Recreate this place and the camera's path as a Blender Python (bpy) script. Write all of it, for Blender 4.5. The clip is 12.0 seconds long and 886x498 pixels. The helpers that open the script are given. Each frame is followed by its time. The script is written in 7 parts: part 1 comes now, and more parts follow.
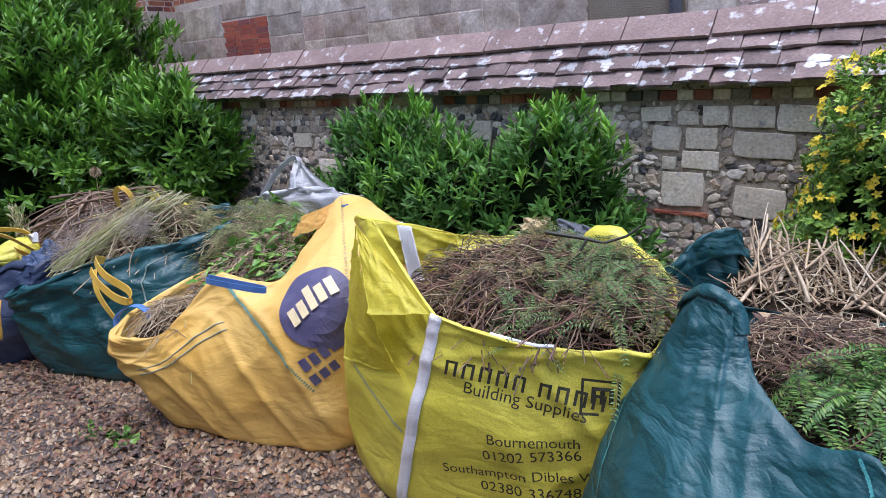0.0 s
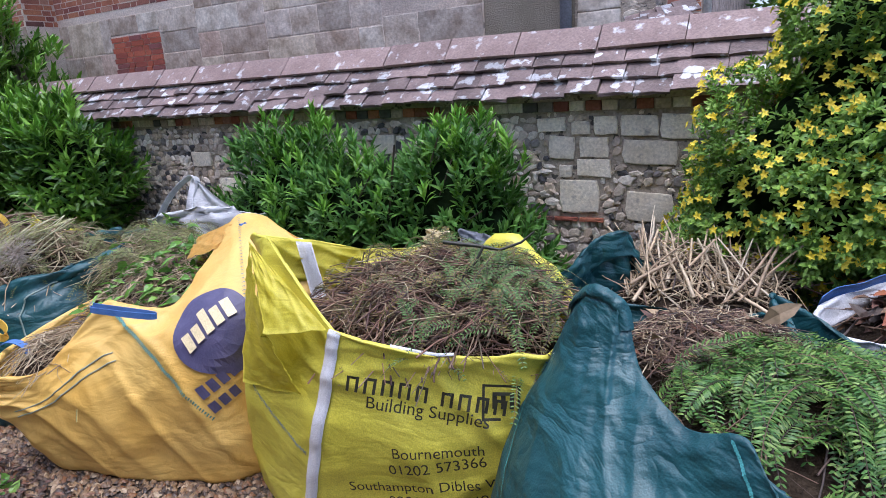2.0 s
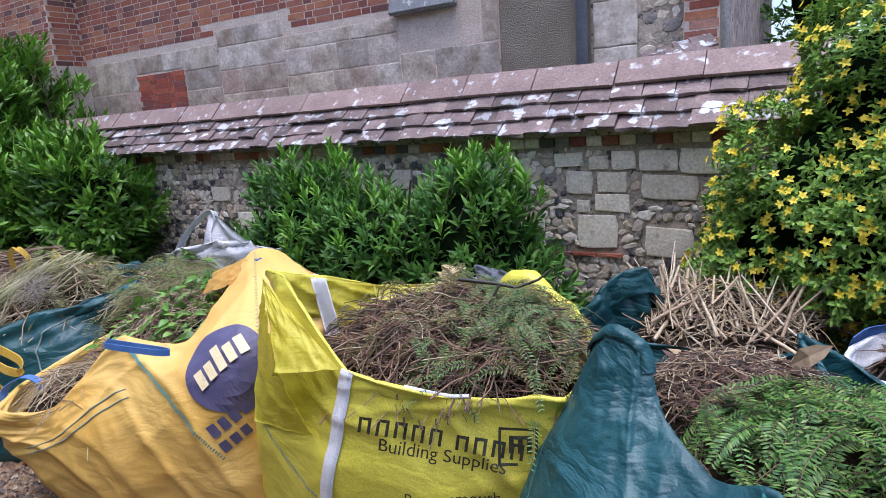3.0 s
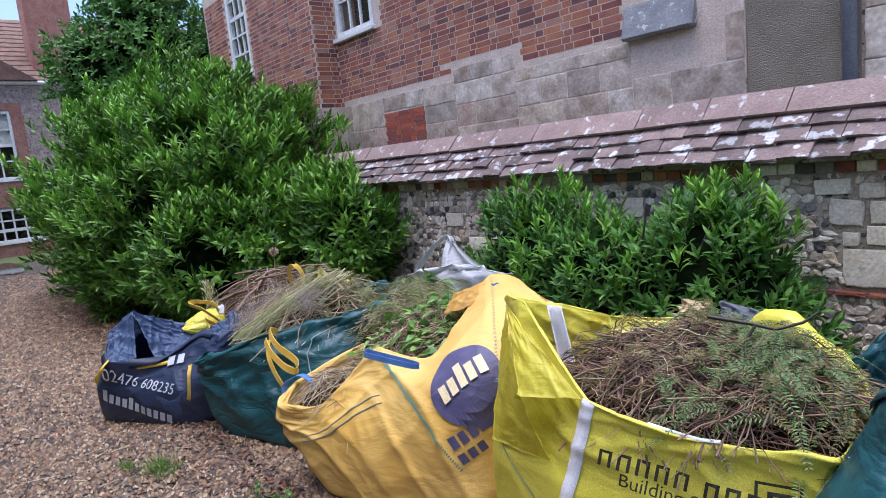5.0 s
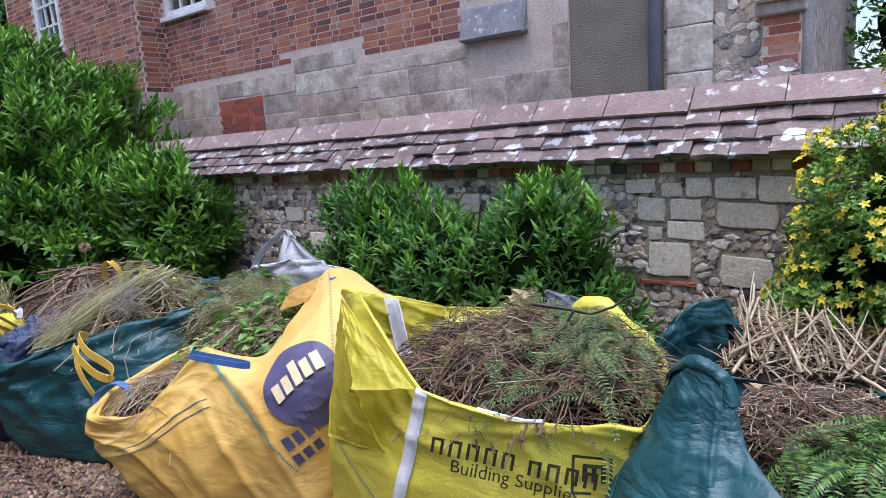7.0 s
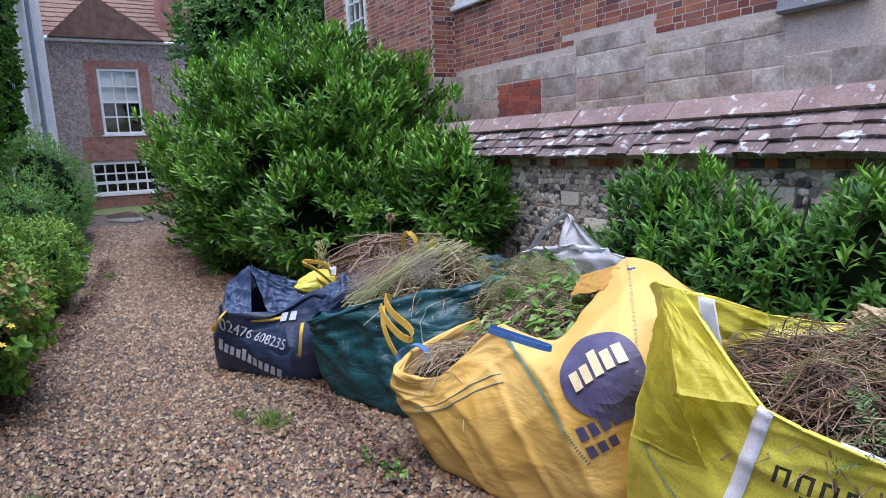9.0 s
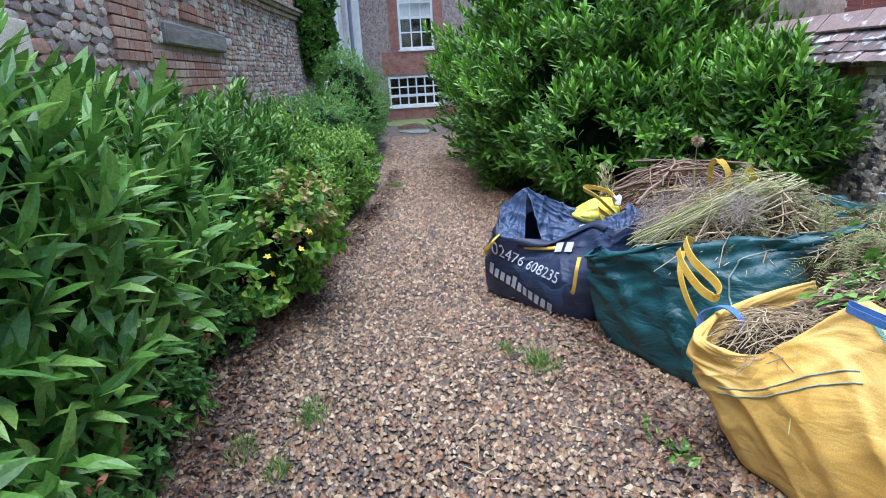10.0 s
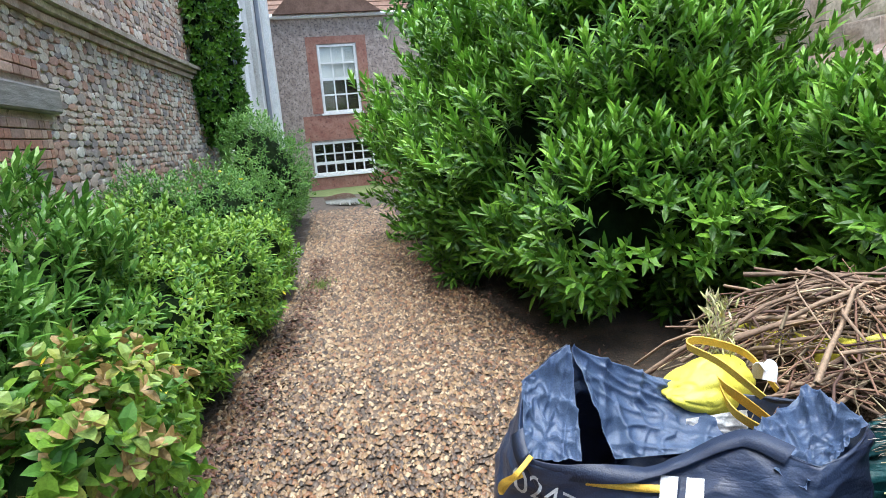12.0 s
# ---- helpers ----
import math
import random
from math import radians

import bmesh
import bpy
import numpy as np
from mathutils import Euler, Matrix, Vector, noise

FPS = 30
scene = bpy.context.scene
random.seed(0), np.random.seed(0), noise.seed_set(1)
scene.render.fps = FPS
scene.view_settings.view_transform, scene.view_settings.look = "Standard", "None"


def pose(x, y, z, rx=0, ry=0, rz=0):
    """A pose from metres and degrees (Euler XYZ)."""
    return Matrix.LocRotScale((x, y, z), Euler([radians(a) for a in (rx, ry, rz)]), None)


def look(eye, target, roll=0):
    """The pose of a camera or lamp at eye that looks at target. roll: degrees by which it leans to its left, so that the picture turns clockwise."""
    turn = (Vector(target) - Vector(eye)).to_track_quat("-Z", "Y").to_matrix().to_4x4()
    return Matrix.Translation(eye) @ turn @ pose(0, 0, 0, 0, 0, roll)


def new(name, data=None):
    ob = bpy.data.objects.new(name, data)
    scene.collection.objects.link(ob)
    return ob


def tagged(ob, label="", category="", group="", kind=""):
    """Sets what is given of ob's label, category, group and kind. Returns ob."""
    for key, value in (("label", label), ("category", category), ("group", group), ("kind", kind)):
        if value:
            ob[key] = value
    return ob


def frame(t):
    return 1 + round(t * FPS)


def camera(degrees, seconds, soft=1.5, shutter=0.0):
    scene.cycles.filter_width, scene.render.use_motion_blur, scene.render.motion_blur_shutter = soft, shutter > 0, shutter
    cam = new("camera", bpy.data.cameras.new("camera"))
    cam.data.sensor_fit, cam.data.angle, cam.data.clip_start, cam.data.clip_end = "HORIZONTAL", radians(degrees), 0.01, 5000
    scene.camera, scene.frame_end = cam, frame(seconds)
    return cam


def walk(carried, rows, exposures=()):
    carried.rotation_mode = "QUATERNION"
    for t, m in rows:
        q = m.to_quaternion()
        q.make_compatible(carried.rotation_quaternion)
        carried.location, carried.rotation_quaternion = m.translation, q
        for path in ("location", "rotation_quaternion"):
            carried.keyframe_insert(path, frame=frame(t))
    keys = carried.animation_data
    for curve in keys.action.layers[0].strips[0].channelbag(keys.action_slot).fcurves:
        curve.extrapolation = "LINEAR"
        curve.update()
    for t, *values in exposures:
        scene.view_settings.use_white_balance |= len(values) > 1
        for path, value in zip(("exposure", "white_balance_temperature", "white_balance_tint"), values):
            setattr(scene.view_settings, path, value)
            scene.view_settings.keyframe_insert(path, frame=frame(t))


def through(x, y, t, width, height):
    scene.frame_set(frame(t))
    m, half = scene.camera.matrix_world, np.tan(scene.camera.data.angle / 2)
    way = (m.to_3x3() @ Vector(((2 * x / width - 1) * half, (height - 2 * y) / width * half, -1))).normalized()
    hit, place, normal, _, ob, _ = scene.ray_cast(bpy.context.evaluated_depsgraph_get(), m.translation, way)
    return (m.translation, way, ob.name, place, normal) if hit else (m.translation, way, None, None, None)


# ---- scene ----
cam = camera(71.3, 12.0, 0.7)
PATH = [
    (0, (0.829, -3.464, 1.499), (-0.35, -1.947, 0.944), -3.4),
    (0.5, (0.846, -3.489, 1.502), (-0.435, -2.071, 0.914), -5.1),
    (1, (0.876, -3.452, 1.478), (-0.323, -1.976, 0.859), -6.8),
    (1.5, (0.886, -3.419, 1.466), (-0.088, -1.783, 0.851), -4.6),
    (2, (0.883, -3.423, 1.481), (-0.082, -1.751, 0.958), -3.9),
    (2.5, (0.894, -3.397, 1.487), (-0.021, -1.679, 1.03), -4.0),
    (3, (0.873, -3.389, 1.486), (-0.148, -1.72, 1.07), -4.1),
    (3.5, (0.839, -3.419, 1.489), (-0.443, -1.936, 1.089), -5.0),
    (3.7, (0.832, -3.449, 1.493), (-0.578, -2.088, 1.093), -6.0),
    (5.3, (0.838, -3.497, 1.53), (-0.722, -2.279, 1.242), -4.7),
    (5.5, (0.83, -3.503, 1.532), (-0.738, -2.301, 1.225), -3.9),
    (6, (0.84, -3.463, 1.519), (-0.578, -2.088, 1.201), -3.9),
    (6.5, (0.845, -3.445, 1.508), (-0.378, -1.899, 1.172), -3.4),
    (6.7, (0.85, -3.442, 1.503), (-0.326, -1.859, 1.17), -3.7),
    (8.3, (0.743, -3.523, 1.492), (-0.672, -2.143, 1.187), -3.6),
    (8.5, (0.715, -3.563, 1.495), (-0.772, -2.264, 1.178), -3.8),
    (8.7, (0.694, -3.596, 1.467), (-0.889, -2.428, 1.108), -4.4),
    (9, (0.6, -3.572, 1.495), (-1.094, -2.563, 1.16), -2.4),
    (9.5, (0.465, -3.51, 1.493), (-1.378, -3.049, 0.866), -3.3),
    (10, (0.128, -3.503, 1.47), (-1.785, -3.317, 0.916), -3.3),
    (10.5, (-0.283, -3.478, 1.471), (-2.159, -3.125, 0.875), -4.0),
    (11, (-0.793, -3.441, 1.486), (-2.722, -3.18, 1.029), -3.2),
    (11.5, (-1.345, -3.394, 1.466), (-3.254, -2.975, 1.042), -3.9),
    (12, (-1.972, -3.344, 1.435), (-3.891, -2.929, 1.058), -4.8),
]
EXPOSURE = [(0, 1.18, 5720, 18), (8.7, 1.18, 5720, 18), (9.5, 1.32, 5750, 14), (10, 1.6, 5550, 10), (12, 1.98, 6250, 4)]
walk(cam, [(t, look(eye, target, roll)) for t, eye, target, roll in PATH], EXPOSURE)

# ---- light ----
world = bpy.data.worlds.new("overcast")
scene.world = world
world.use_nodes = True
wn = world.node_tree.nodes
sky = wn.new("ShaderNodeTexSky")
sky.sky_type, sky.sun_disc = "NISHITA", False
sky.sun_elevation, sky.sun_rotation = radians(73), radians(170)
sky.air_density, sky.dust_density, sky.ozone_density = 1.0, 2.5, 1.2
wn["Background"].inputs["Strength"].default_value = 0.13
world.node_tree.links.new(sky.outputs[0], wn["Background"].inputs["Color"])
sun_data = bpy.data.lights.new("sun", "SUN")
sun_data.energy, sun_data.angle, sun_data.color = 1.75, radians(55), (1.0, 0.99, 0.95)
sun = new("sun", sun_data)
sun.matrix_world = look((0.6, 0.2, 10), (0, 0, 0))

rng = np.random.default_rng(7)


# ---- materials ----
def surface(name, c1, c2, scale=5.0, rough=0.8, bump=0.3, fine=90.0, c3=None, spot=0.6, spot_scale=14.0,
            vary=0.0, island=False, dist=0.01, stretch=(1, 1, 1), spec=0.5, edge=0.04, through_light=0.0, wrinkle=0.0):
    m = bpy.data.materials.new(name)
    m.use_nodes = True
    nt = m.node_tree
    n, l = nt.nodes, nt.links
    bs = n["Principled BSDF"]
    geo = n.new("ShaderNodeNewGeometry")
    mp = n.new("ShaderNodeMapping")
    mp.inputs["Scale"].default_value = stretch
    l.new(geo.outputs["Position"], mp.inputs["Vector"])

    def noise_node(sc, detail=4.0):
        t = n.new("ShaderNodeTexNoise")
        t.inputs["Scale"].default_value, t.inputs["Detail"].default_value = sc, detail
        l.new(mp.outputs[0], t.inputs["Vector"])
        return t

    def mix(a, b, fac, mode="MIX", f=None):
        x = n.new("ShaderNodeMix")
        x.data_type, x.blend_type = "RGBA", mode
        for sock, v in ((x.inputs[6], a), (x.inputs[7], b)):
            if isinstance(v, tuple):
                sock.default_value = (*v, 1)
            else:
                l.new(v, sock)
        if fac is None:
            x.inputs[0].default_value = f
        else:
            l.new(fac, x.inputs[0])
        return x.outputs[2]

    def ramp(src, lo, hi):
        r = n.new("ShaderNodeMapRange")
        r.inputs[1].default_value, r.inputs[2].default_value = lo, hi
        l.new(src, r.inputs[0])
        return r.outputs[0]

    big, small = noise_node(scale), noise_node(fine, 6.0)
    col = mix(c1, c2, ramp(big.outputs[0], 0.35, 0.65))
    if c3 is not None:
        sp = noise_node(spot_scale, 5.0)
        col = mix(col, c3, ramp(sp.outputs[0], spot, spot + edge))
    shade = n.new("ShaderNodeMapRange")
    shade.inputs[1].default_value, shade.inputs[2].default_value = 0.3, 0.7
    shade.inputs[3].default_value, shade.inputs[4].default_value = 0.72, 1.2
    l.new(small.outputs[0], shade.inputs[0])
    col = mix(col, shade.outputs[0], None, "MULTIPLY", 0.8)
    if vary:
        r = n.new("ShaderNodeMapRange")
        r.inputs[3].default_value, r.inputs[4].default_value = 1 - vary, 1 + vary
        if island:
            l.new(geo.outputs["Random Per Island"], r.inputs[0])
        else:
            oi = n.new("ShaderNodeObjectInfo")
            l.new(oi.outputs["Random"], r.inputs[0])
        col = mix(col, r.outputs[0], None, "MULTIPLY", 1.0)
    l.new(col, bs.inputs["Base Color"])
    bs.inputs["Roughness"].default_value = rough
    bs.inputs["Specular IOR Level"].default_value = spec
    if bump:
        b = n.new("ShaderNodeBump")
        b.inputs["Strength"].default_value, b.inputs["Distance"].default_value = bump, dist
        l.new(small.outputs[0], b.inputs["Height"])
        l.new(b.outputs[0], bs.inputs["Normal"])
    if wrinkle:
        w1 = n.new("ShaderNodeTexNoise")
        w1.inputs["Scale"].default_value, w1.inputs["Detail"].default_value, w1.inputs["Distortion"].default_value = 5.0, 4.0, 0.5
        wm1 = n.new("ShaderNodeMapping")
        wm1.inputs["Scale"].default_value, wm1.inputs["Rotation"].default_value = (0.75, 0.75, 1.5), (0.45, 0.3, 0)
        l.new(geo.outputs["Position"], wm1.inputs["Vector"])
        l.new(wm1.outputs[0], w1.inputs["Vector"])
        fold = n.new("ShaderNodeMath")
        fold.operation = "SUBTRACT"
        fold.inputs[1].default_value = 0.5
        l.new(w1.outputs[0], fold.inputs[0])
        ab = n.new("ShaderNodeMath")
        ab.operation = "ABSOLUTE"
        l.new(fold.outputs[0], ab.inputs[0])
        wb1 = n.new("ShaderNodeBump")
        wb1.inputs["Strength"].default_value, wb1.inputs["Distance"].default_value = wrinkle * 0.6, 0.12
        l.new(ab.outputs[0], wb1.inputs["Height"])
        if bump:
            l.new(b.outputs[0], wb1.inputs["Normal"])
        l.new(wb1.outputs[0], bs.inputs["Normal"])
    if through_light:
        tr = n.new("ShaderNodeBsdfTranslucent")
        l.new(col, tr.inputs["Color"])
        ms = n.new("ShaderNodeMixShader")
        ms.inputs[0].default_value = through_light
        l.new(bs.outputs[0], ms.inputs[1])
        l.new(tr.outputs[0], ms.inputs[2])
        l.new(ms.outputs[0], n["Material Output"].inputs["Surface"])
    return m


def many(name, colours, rough=0.7, bump=0.3, fine=60.0, island=True, spec=0.5, dist=0.01, dirt=None):
    """A material that gives each piece one of several colours."""
    m = surface(name, colours[0], colours[1], 6, rough, bump, fine, spec=spec, dist=dist)
    nt = m.node_tree
    n, l = nt.nodes, nt.links
    rampn = n.new("ShaderNodeValToRGB")
    rampn.color_ramp.interpolation = "CONSTANT"
    el = rampn.color_ramp.elements
    el[0].color = (*colours[0], 1)
    el[1].position, el[1].color = 1 / len(colours), (*colours[1], 1)
    for i, c in enumerate(colours[2:], 2):
        e = el.new(i / len(colours))
        e.color = (*c, 1)
    src = [x for x in n if x.bl_idname == "ShaderNodeNewGeometry"][0].outputs["Random Per Island"] if island else n.new("ShaderNodeObjectInfo").outputs["Random"]
    l.new(src, rampn.inputs[0])
    mixes = [x for x in n if x.bl_idname == "ShaderNodeMix"]
    first, mult = mixes[0], mixes[-1]
    mult.inputs[0].default_value = 0.9
    if dirt:
        first.inputs[6].default_value = (1, 1, 1, 1)
        first.inputs[7].default_value = (*dirt, 1)
        x = n.new("ShaderNodeMix")
        x.data_type, x.blend_type = "RGBA", "MULTIPLY"
        x.inputs[0].default_value = 1
        l.new(rampn.outputs[0], x.inputs[6])
        l.new(first.outputs[2], x.inputs[7])
        l.new(x.outputs[2], mult.inputs[6])
    else:
        l.new(rampn.outputs[0], mult.inputs[6])
    return m


def leafy(name, c1, c2, c3, rough=0.42, through=0.2):
    m = many(name, [c1, c2, c3, c2], rough, 0.15, 120, True, 0.35)
    nt = m.node_tree
    n, l = nt.nodes, nt.links
    bs, out = n["Principled BSDF"], n["Material Output"]
    tr, ms = n.new("ShaderNodeBsdfTranslucent"), n.new("ShaderNodeMixShader")
    l.new(bs.inputs["Base Color"].links[0].from_socket, tr.inputs["Color"])
    ms.inputs[0].default_value = through
    l.new(bs.outputs[0], ms.inputs[1])
    l.new(tr.outputs[0], ms.inputs[2])
    l.new(ms.outputs[0], out.inputs["Surface"])
    return m


GRAVEL_BED = surface("gravel_bed", (0.055, 0.041, 0.032), (0.11, 0.083, 0.065), 3, 0.75, 0.9, 70, (0.05, 0.042, 0.035), 0.57, 40, dist=0.02)
PEBBLE = many("pebbles", [(0.145, 0.085, 0.047), (0.09, 0.054, 0.033), (0.185, 0.115, 0.062), (0.055, 0.033, 0.022), (0.17, 0.075, 0.03), (0.25, 0.17, 0.1), (0.1, 0.067, 0.043), (0.036, 0.023, 0.017), (0.22, 0.135, 0.064), (0.36, 0.27, 0.17)], 0.42, 0.3, 120, spec=0.5)
SOIL = surface("soil", (0.035, 0.026, 0.02), (0.07, 0.05, 0.036), 7, 0.9, 1.0, 60, (0.1, 0.055, 0.03), 0.6, 50, dist=0.02)
LEAF_MOULD = many("leaf_mould", [(0.15, 0.065, 0.035), (0.08, 0.04, 0.026), (0.19, 0.11, 0.062), (0.11, 0.05, 0.035), (0.06, 0.04, 0.03)], 0.6, 0.2)
MORTAR = surface("mortar", (0.33, 0.28, 0.22), (0.47, 0.405, 0.325), 4, 0.95, 0.9, 60, (0.11, 0.1, 0.09), 0.6, 18, dist=0.012)
FLINT = many("flint", [(0.54, 0.47, 0.38), (0.76, 0.71, 0.61), (0.26, 0.24, 0.22), (0.6, 0.49, 0.36), (0.1, 0.098, 0.1), (0.8, 0.74, 0.63), (0.46, 0.39, 0.31), (0.64, 0.57, 0.47), (0.68, 0.6, 0.48)], 0.7, 0.5, 55, dirt=(0.95, 0.92, 0.88))
FLINT_PIECE = many("flint_piece", [(0.54, 0.47, 0.38), (0.76, 0.71, 0.61), (0.26, 0.24, 0.22), (0.6, 0.49, 0.36), (0.1, 0.098, 0.1), (0.8, 0.74, 0.63), (0.46, 0.39, 0.31), (0.64, 0.57, 0.47), (0.68, 0.6, 0.48)], 0.7, 0.5, 55, island=False, dirt=(0.95, 0.92, 0.88))
LEFT_MORTAR = surface("pink_mortar", (0.46, 0.37, 0.32), (0.58, 0.49, 0.43), 4, 0.95, 0.9, 60, (0.26, 0.22, 0.19), 0.6, 18, dist=0.012)
RUBBLE = many("rubble", [(0.6, 0.46, 0.38), (0.68, 0.6, 0.53), (0.4, 0.33, 0.31), (0.58, 0.36, 0.28), (0.74, 0.68, 0.62), (0.52, 0.31, 0.24), (0.66, 0.55, 0.48), (0.34, 0.29, 0.28), (0.7, 0.58, 0.5)], 0.8, 0.5, 55, dirt=(0.8, 0.75, 0.7))
RUBBLE_PIECE = many("rubble_piece", [(0.6, 0.46, 0.38), (0.68, 0.6, 0.53), (0.4, 0.33, 0.31), (0.58, 0.36, 0.28), (0.74, 0.68, 0.62), (0.52, 0.31, 0.24), (0.66, 0.55, 0.48), (0.34, 0.29, 0.28), (0.7, 0.58, 0.5)], 0.8, 0.5, 55, island=False, dirt=(0.8, 0.75, 0.7))
ASHLAR = surface("ashlar", (0.73, 0.65, 0.5), (0.8, 0.74, 0.61), 9, 0.85, 0.4, 70, (0.4, 0.38, 0.33), 0.6, 22, vary=0.14, edge=0.15)
HOUSE_STONE = many("house_stone", [(0.66, 0.58, 0.49), (0.52, 0.43, 0.35), (0.72, 0.66, 0.57), (0.6, 0.46, 0.38), (0.48, 0.42, 0.36), (0.64, 0.55, 0.43), (0.68, 0.6, 0.52)], 0.85, 0.5, 40, island=False, dirt=(0.58, 0.53, 0.48))
BRICK = many("brick", [(0.36, 0.115, 0.07), (0.43, 0.16, 0.09), (0.27, 0.09, 0.07), (0.33, 0.135, 0.095), (0.48, 0.2, 0.105), (0.18, 0.08, 0.07), (0.38, 0.15, 0.1), (0.46, 0.24, 0.17)], 0.85, 0.4, 60, dirt=(0.75, 0.7, 0.68))
BRICK_PIECE = many("brick_piece", [(0.36, 0.115, 0.07), (0.43, 0.16, 0.09), (0.27, 0.09, 0.07), (0.33, 0.135, 0.095), (0.48, 0.2, 0.105), (0.18, 0.08, 0.07), (0.38, 0.15, 0.1), (0.46, 0.24, 0.17)], 0.85, 0.4, 60, island=False, dirt=(0.75, 0.7, 0.68))
FADED_BRICK = many("faded_brick", [(0.5, 0.26, 0.19), (0.44, 0.22, 0.16), (0.56, 0.36, 0.28), (0.4, 0.26, 0.21), (0.6, 0.42, 0.34), (0.48, 0.3, 0.24)], 0.9, 0.5, 50, island=False, dirt=(0.85, 0.8, 0.76))
RED_BRICK = many("red_brick", [(0.36, 0.085, 0.045), (0.42, 0.11, 0.06), (0.3, 0.075, 0.05), (0.24, 0.08, 0.07)], 0.85, 0.4, 60, island=False)
BRICK_MORTAR = surface("brick_mortar", (0.56, 0.46, 0.38), (0.66, 0.56, 0.47), 6, 0.95, 0.5, 80)
TILE = surface("clay_tile", (0.14, 0.102, 0.094), (0.225, 0.165, 0.15), 8, 0.75, 0.6, 60, (0.5, 0.5, 0.51), 0.56, 12, vary=0.35, edge=0.05)
RIDGE_TILE = surface("ridge_tile", (0.245, 0.17, 0.152), (0.31, 0.225, 0.2), 6, 0.75, 0.4, 70, (0.6, 0.58, 0.58), 0.59, 15, vary=0.12, edge=0.1)
ROUGHCAST = surface("roughcast", (0.26, 0.225, 0.17), (0.31, 0.27, 0.21), 4, 0.95, 1.0, 110, dist=0.02)
LEAD = surface("slate_slab", (0.2, 0.21, 0.22), (0.28, 0.28, 0.28), 8, 0.6, 0.4, 60, (0.55, 0.55, 0.53), 0.63, 16)
PIPE = surface("grey_pipe", (0.2, 0.22, 0.26), (0.24, 0.26, 0.3), 6, 0.45, 0.1, 80)
WHITE = surface("white_paint", (0.74, 0.74, 0.72), (0.82, 0.82, 0.8), 6, 0.5, 0.1, 60)
OLD_WHITE = surface("weathered_limewash", (0.5, 0.49, 0.46), (0.66, 0.65, 0.62), 2, 0.85, 0.4, 40, (0.33, 0.3, 0.26), 0.6, 4, edge=0.2)
TIMBER = surface("grey_timber", (0.2, 0.185, 0.17), (0.33, 0.31, 0.29), 4, 0.85, 0.6, 40, stretch=(1, 1, 9))
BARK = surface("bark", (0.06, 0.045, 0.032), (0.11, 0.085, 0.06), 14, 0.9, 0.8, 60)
# Near black: the shade deep among the leaves is put into this colour.
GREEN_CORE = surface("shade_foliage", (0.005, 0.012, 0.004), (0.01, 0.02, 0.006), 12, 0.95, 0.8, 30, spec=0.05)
LAUREL = leafy("laurel_leaf", (0.036, 0.105, 0.011), (0.082, 0.195, 0.018), (0.15, 0.31, 0.03), 0.36, 0.17)
LAUREL_TIP = leafy("young_laurel_leaf", (0.12, 0.29, 0.03), (0.17, 0.37, 0.04), (0.23, 0.44, 0.056), 0.36, 0.2)
DARK_LEAF = leafy("dark_leaf", (0.05, 0.14, 0.024), (0.085, 0.21, 0.035), (0.14, 0.3, 0.05))
BROAD_LEAF = leafy("broad_leaf", (0.075, 0.18, 0.032), (0.135, 0.29, 0.05), (0.24, 0.41, 0.09), 0.26, 0.22)
LIME_LEAF = leafy("lime_leaf", (0.14, 0.27, 0.03), (0.22, 0.37, 0.045), (0.08, 0.2, 0.028))
FEATHER_LEAF = leafy("feathery_leaf", (0.11, 0.25, 0.05), (0.16, 0.32, 0.06), (0.08, 0.2, 0.04))
PALE_LEAF = leafy("pale_leaf", (0.3, 0.33, 0.07), (0.36, 0.24, 0.1), (0.24, 0.34, 0.08))
YEW = leafy("yew_needles", (0.07, 0.15, 0.045), (0.12, 0.22, 0.06), (0.17, 0.27, 0.085))
DILL = leafy("feathery_weed", (0.2, 0.23, 0.08), (0.26, 0.28, 0.1), (0.14, 0.18, 0.05))
RED_TWIG = many("red_twigs", [(0.16, 0.085, 0.06), (0.22, 0.12, 0.08), (0.1, 0.055, 0.045), (0.27, 0.18, 0.11), (0.13, 0.1, 0.06)], 0.8, 0.3)
YEW_FRESH = leafy("fresh_yew_needles", (0.05, 0.13, 0.03), (0.1, 0.21, 0.045), (0.2, 0.31, 0.075), 0.35)
RUST_LEAF = surface("rusty_leaf", (0.34, 0.12, 0.05), (0.26, 0.08, 0.04), 20, 0.6, 0.2, 80)
DRY_YEW = leafy("dry_needles", (0.14, 0.14, 0.04), (0.2, 0.16, 0.045), (0.09, 0.11, 0.033))
WORT_LEAF = leafy("wort_leaf", (0.16, 0.3, 0.045), (0.23, 0.39, 0.06), (0.1, 0.22, 0.035))
PETAL = surface("yellow_petal", (0.86, 0.66, 0.035), (0.9, 0.74, 0.06), 20, 0.5, 0.1, 100, through_light=0.3)
TWIG = many("twigs", [(0.1, 0.065, 0.05), (0.16, 0.095, 0.065), (0.07, 0.05, 0.042), (0.2, 0.13, 0.085)], 0.8, 0.3)
STRAW = many("straw", [(0.42, 0.33, 0.2), (0.5, 0.41, 0.27), (0.33, 0.24, 0.14), (0.24, 0.17, 0.1)], 0.7, 0.2)
REED = many("dry_reed", [(0.5, 0.4, 0.27), (0.6, 0.5, 0.36), (0.42, 0.32, 0.2), (0.34, 0.25, 0.16), (0.55, 0.42, 0.27)], 0.7, 0.3)
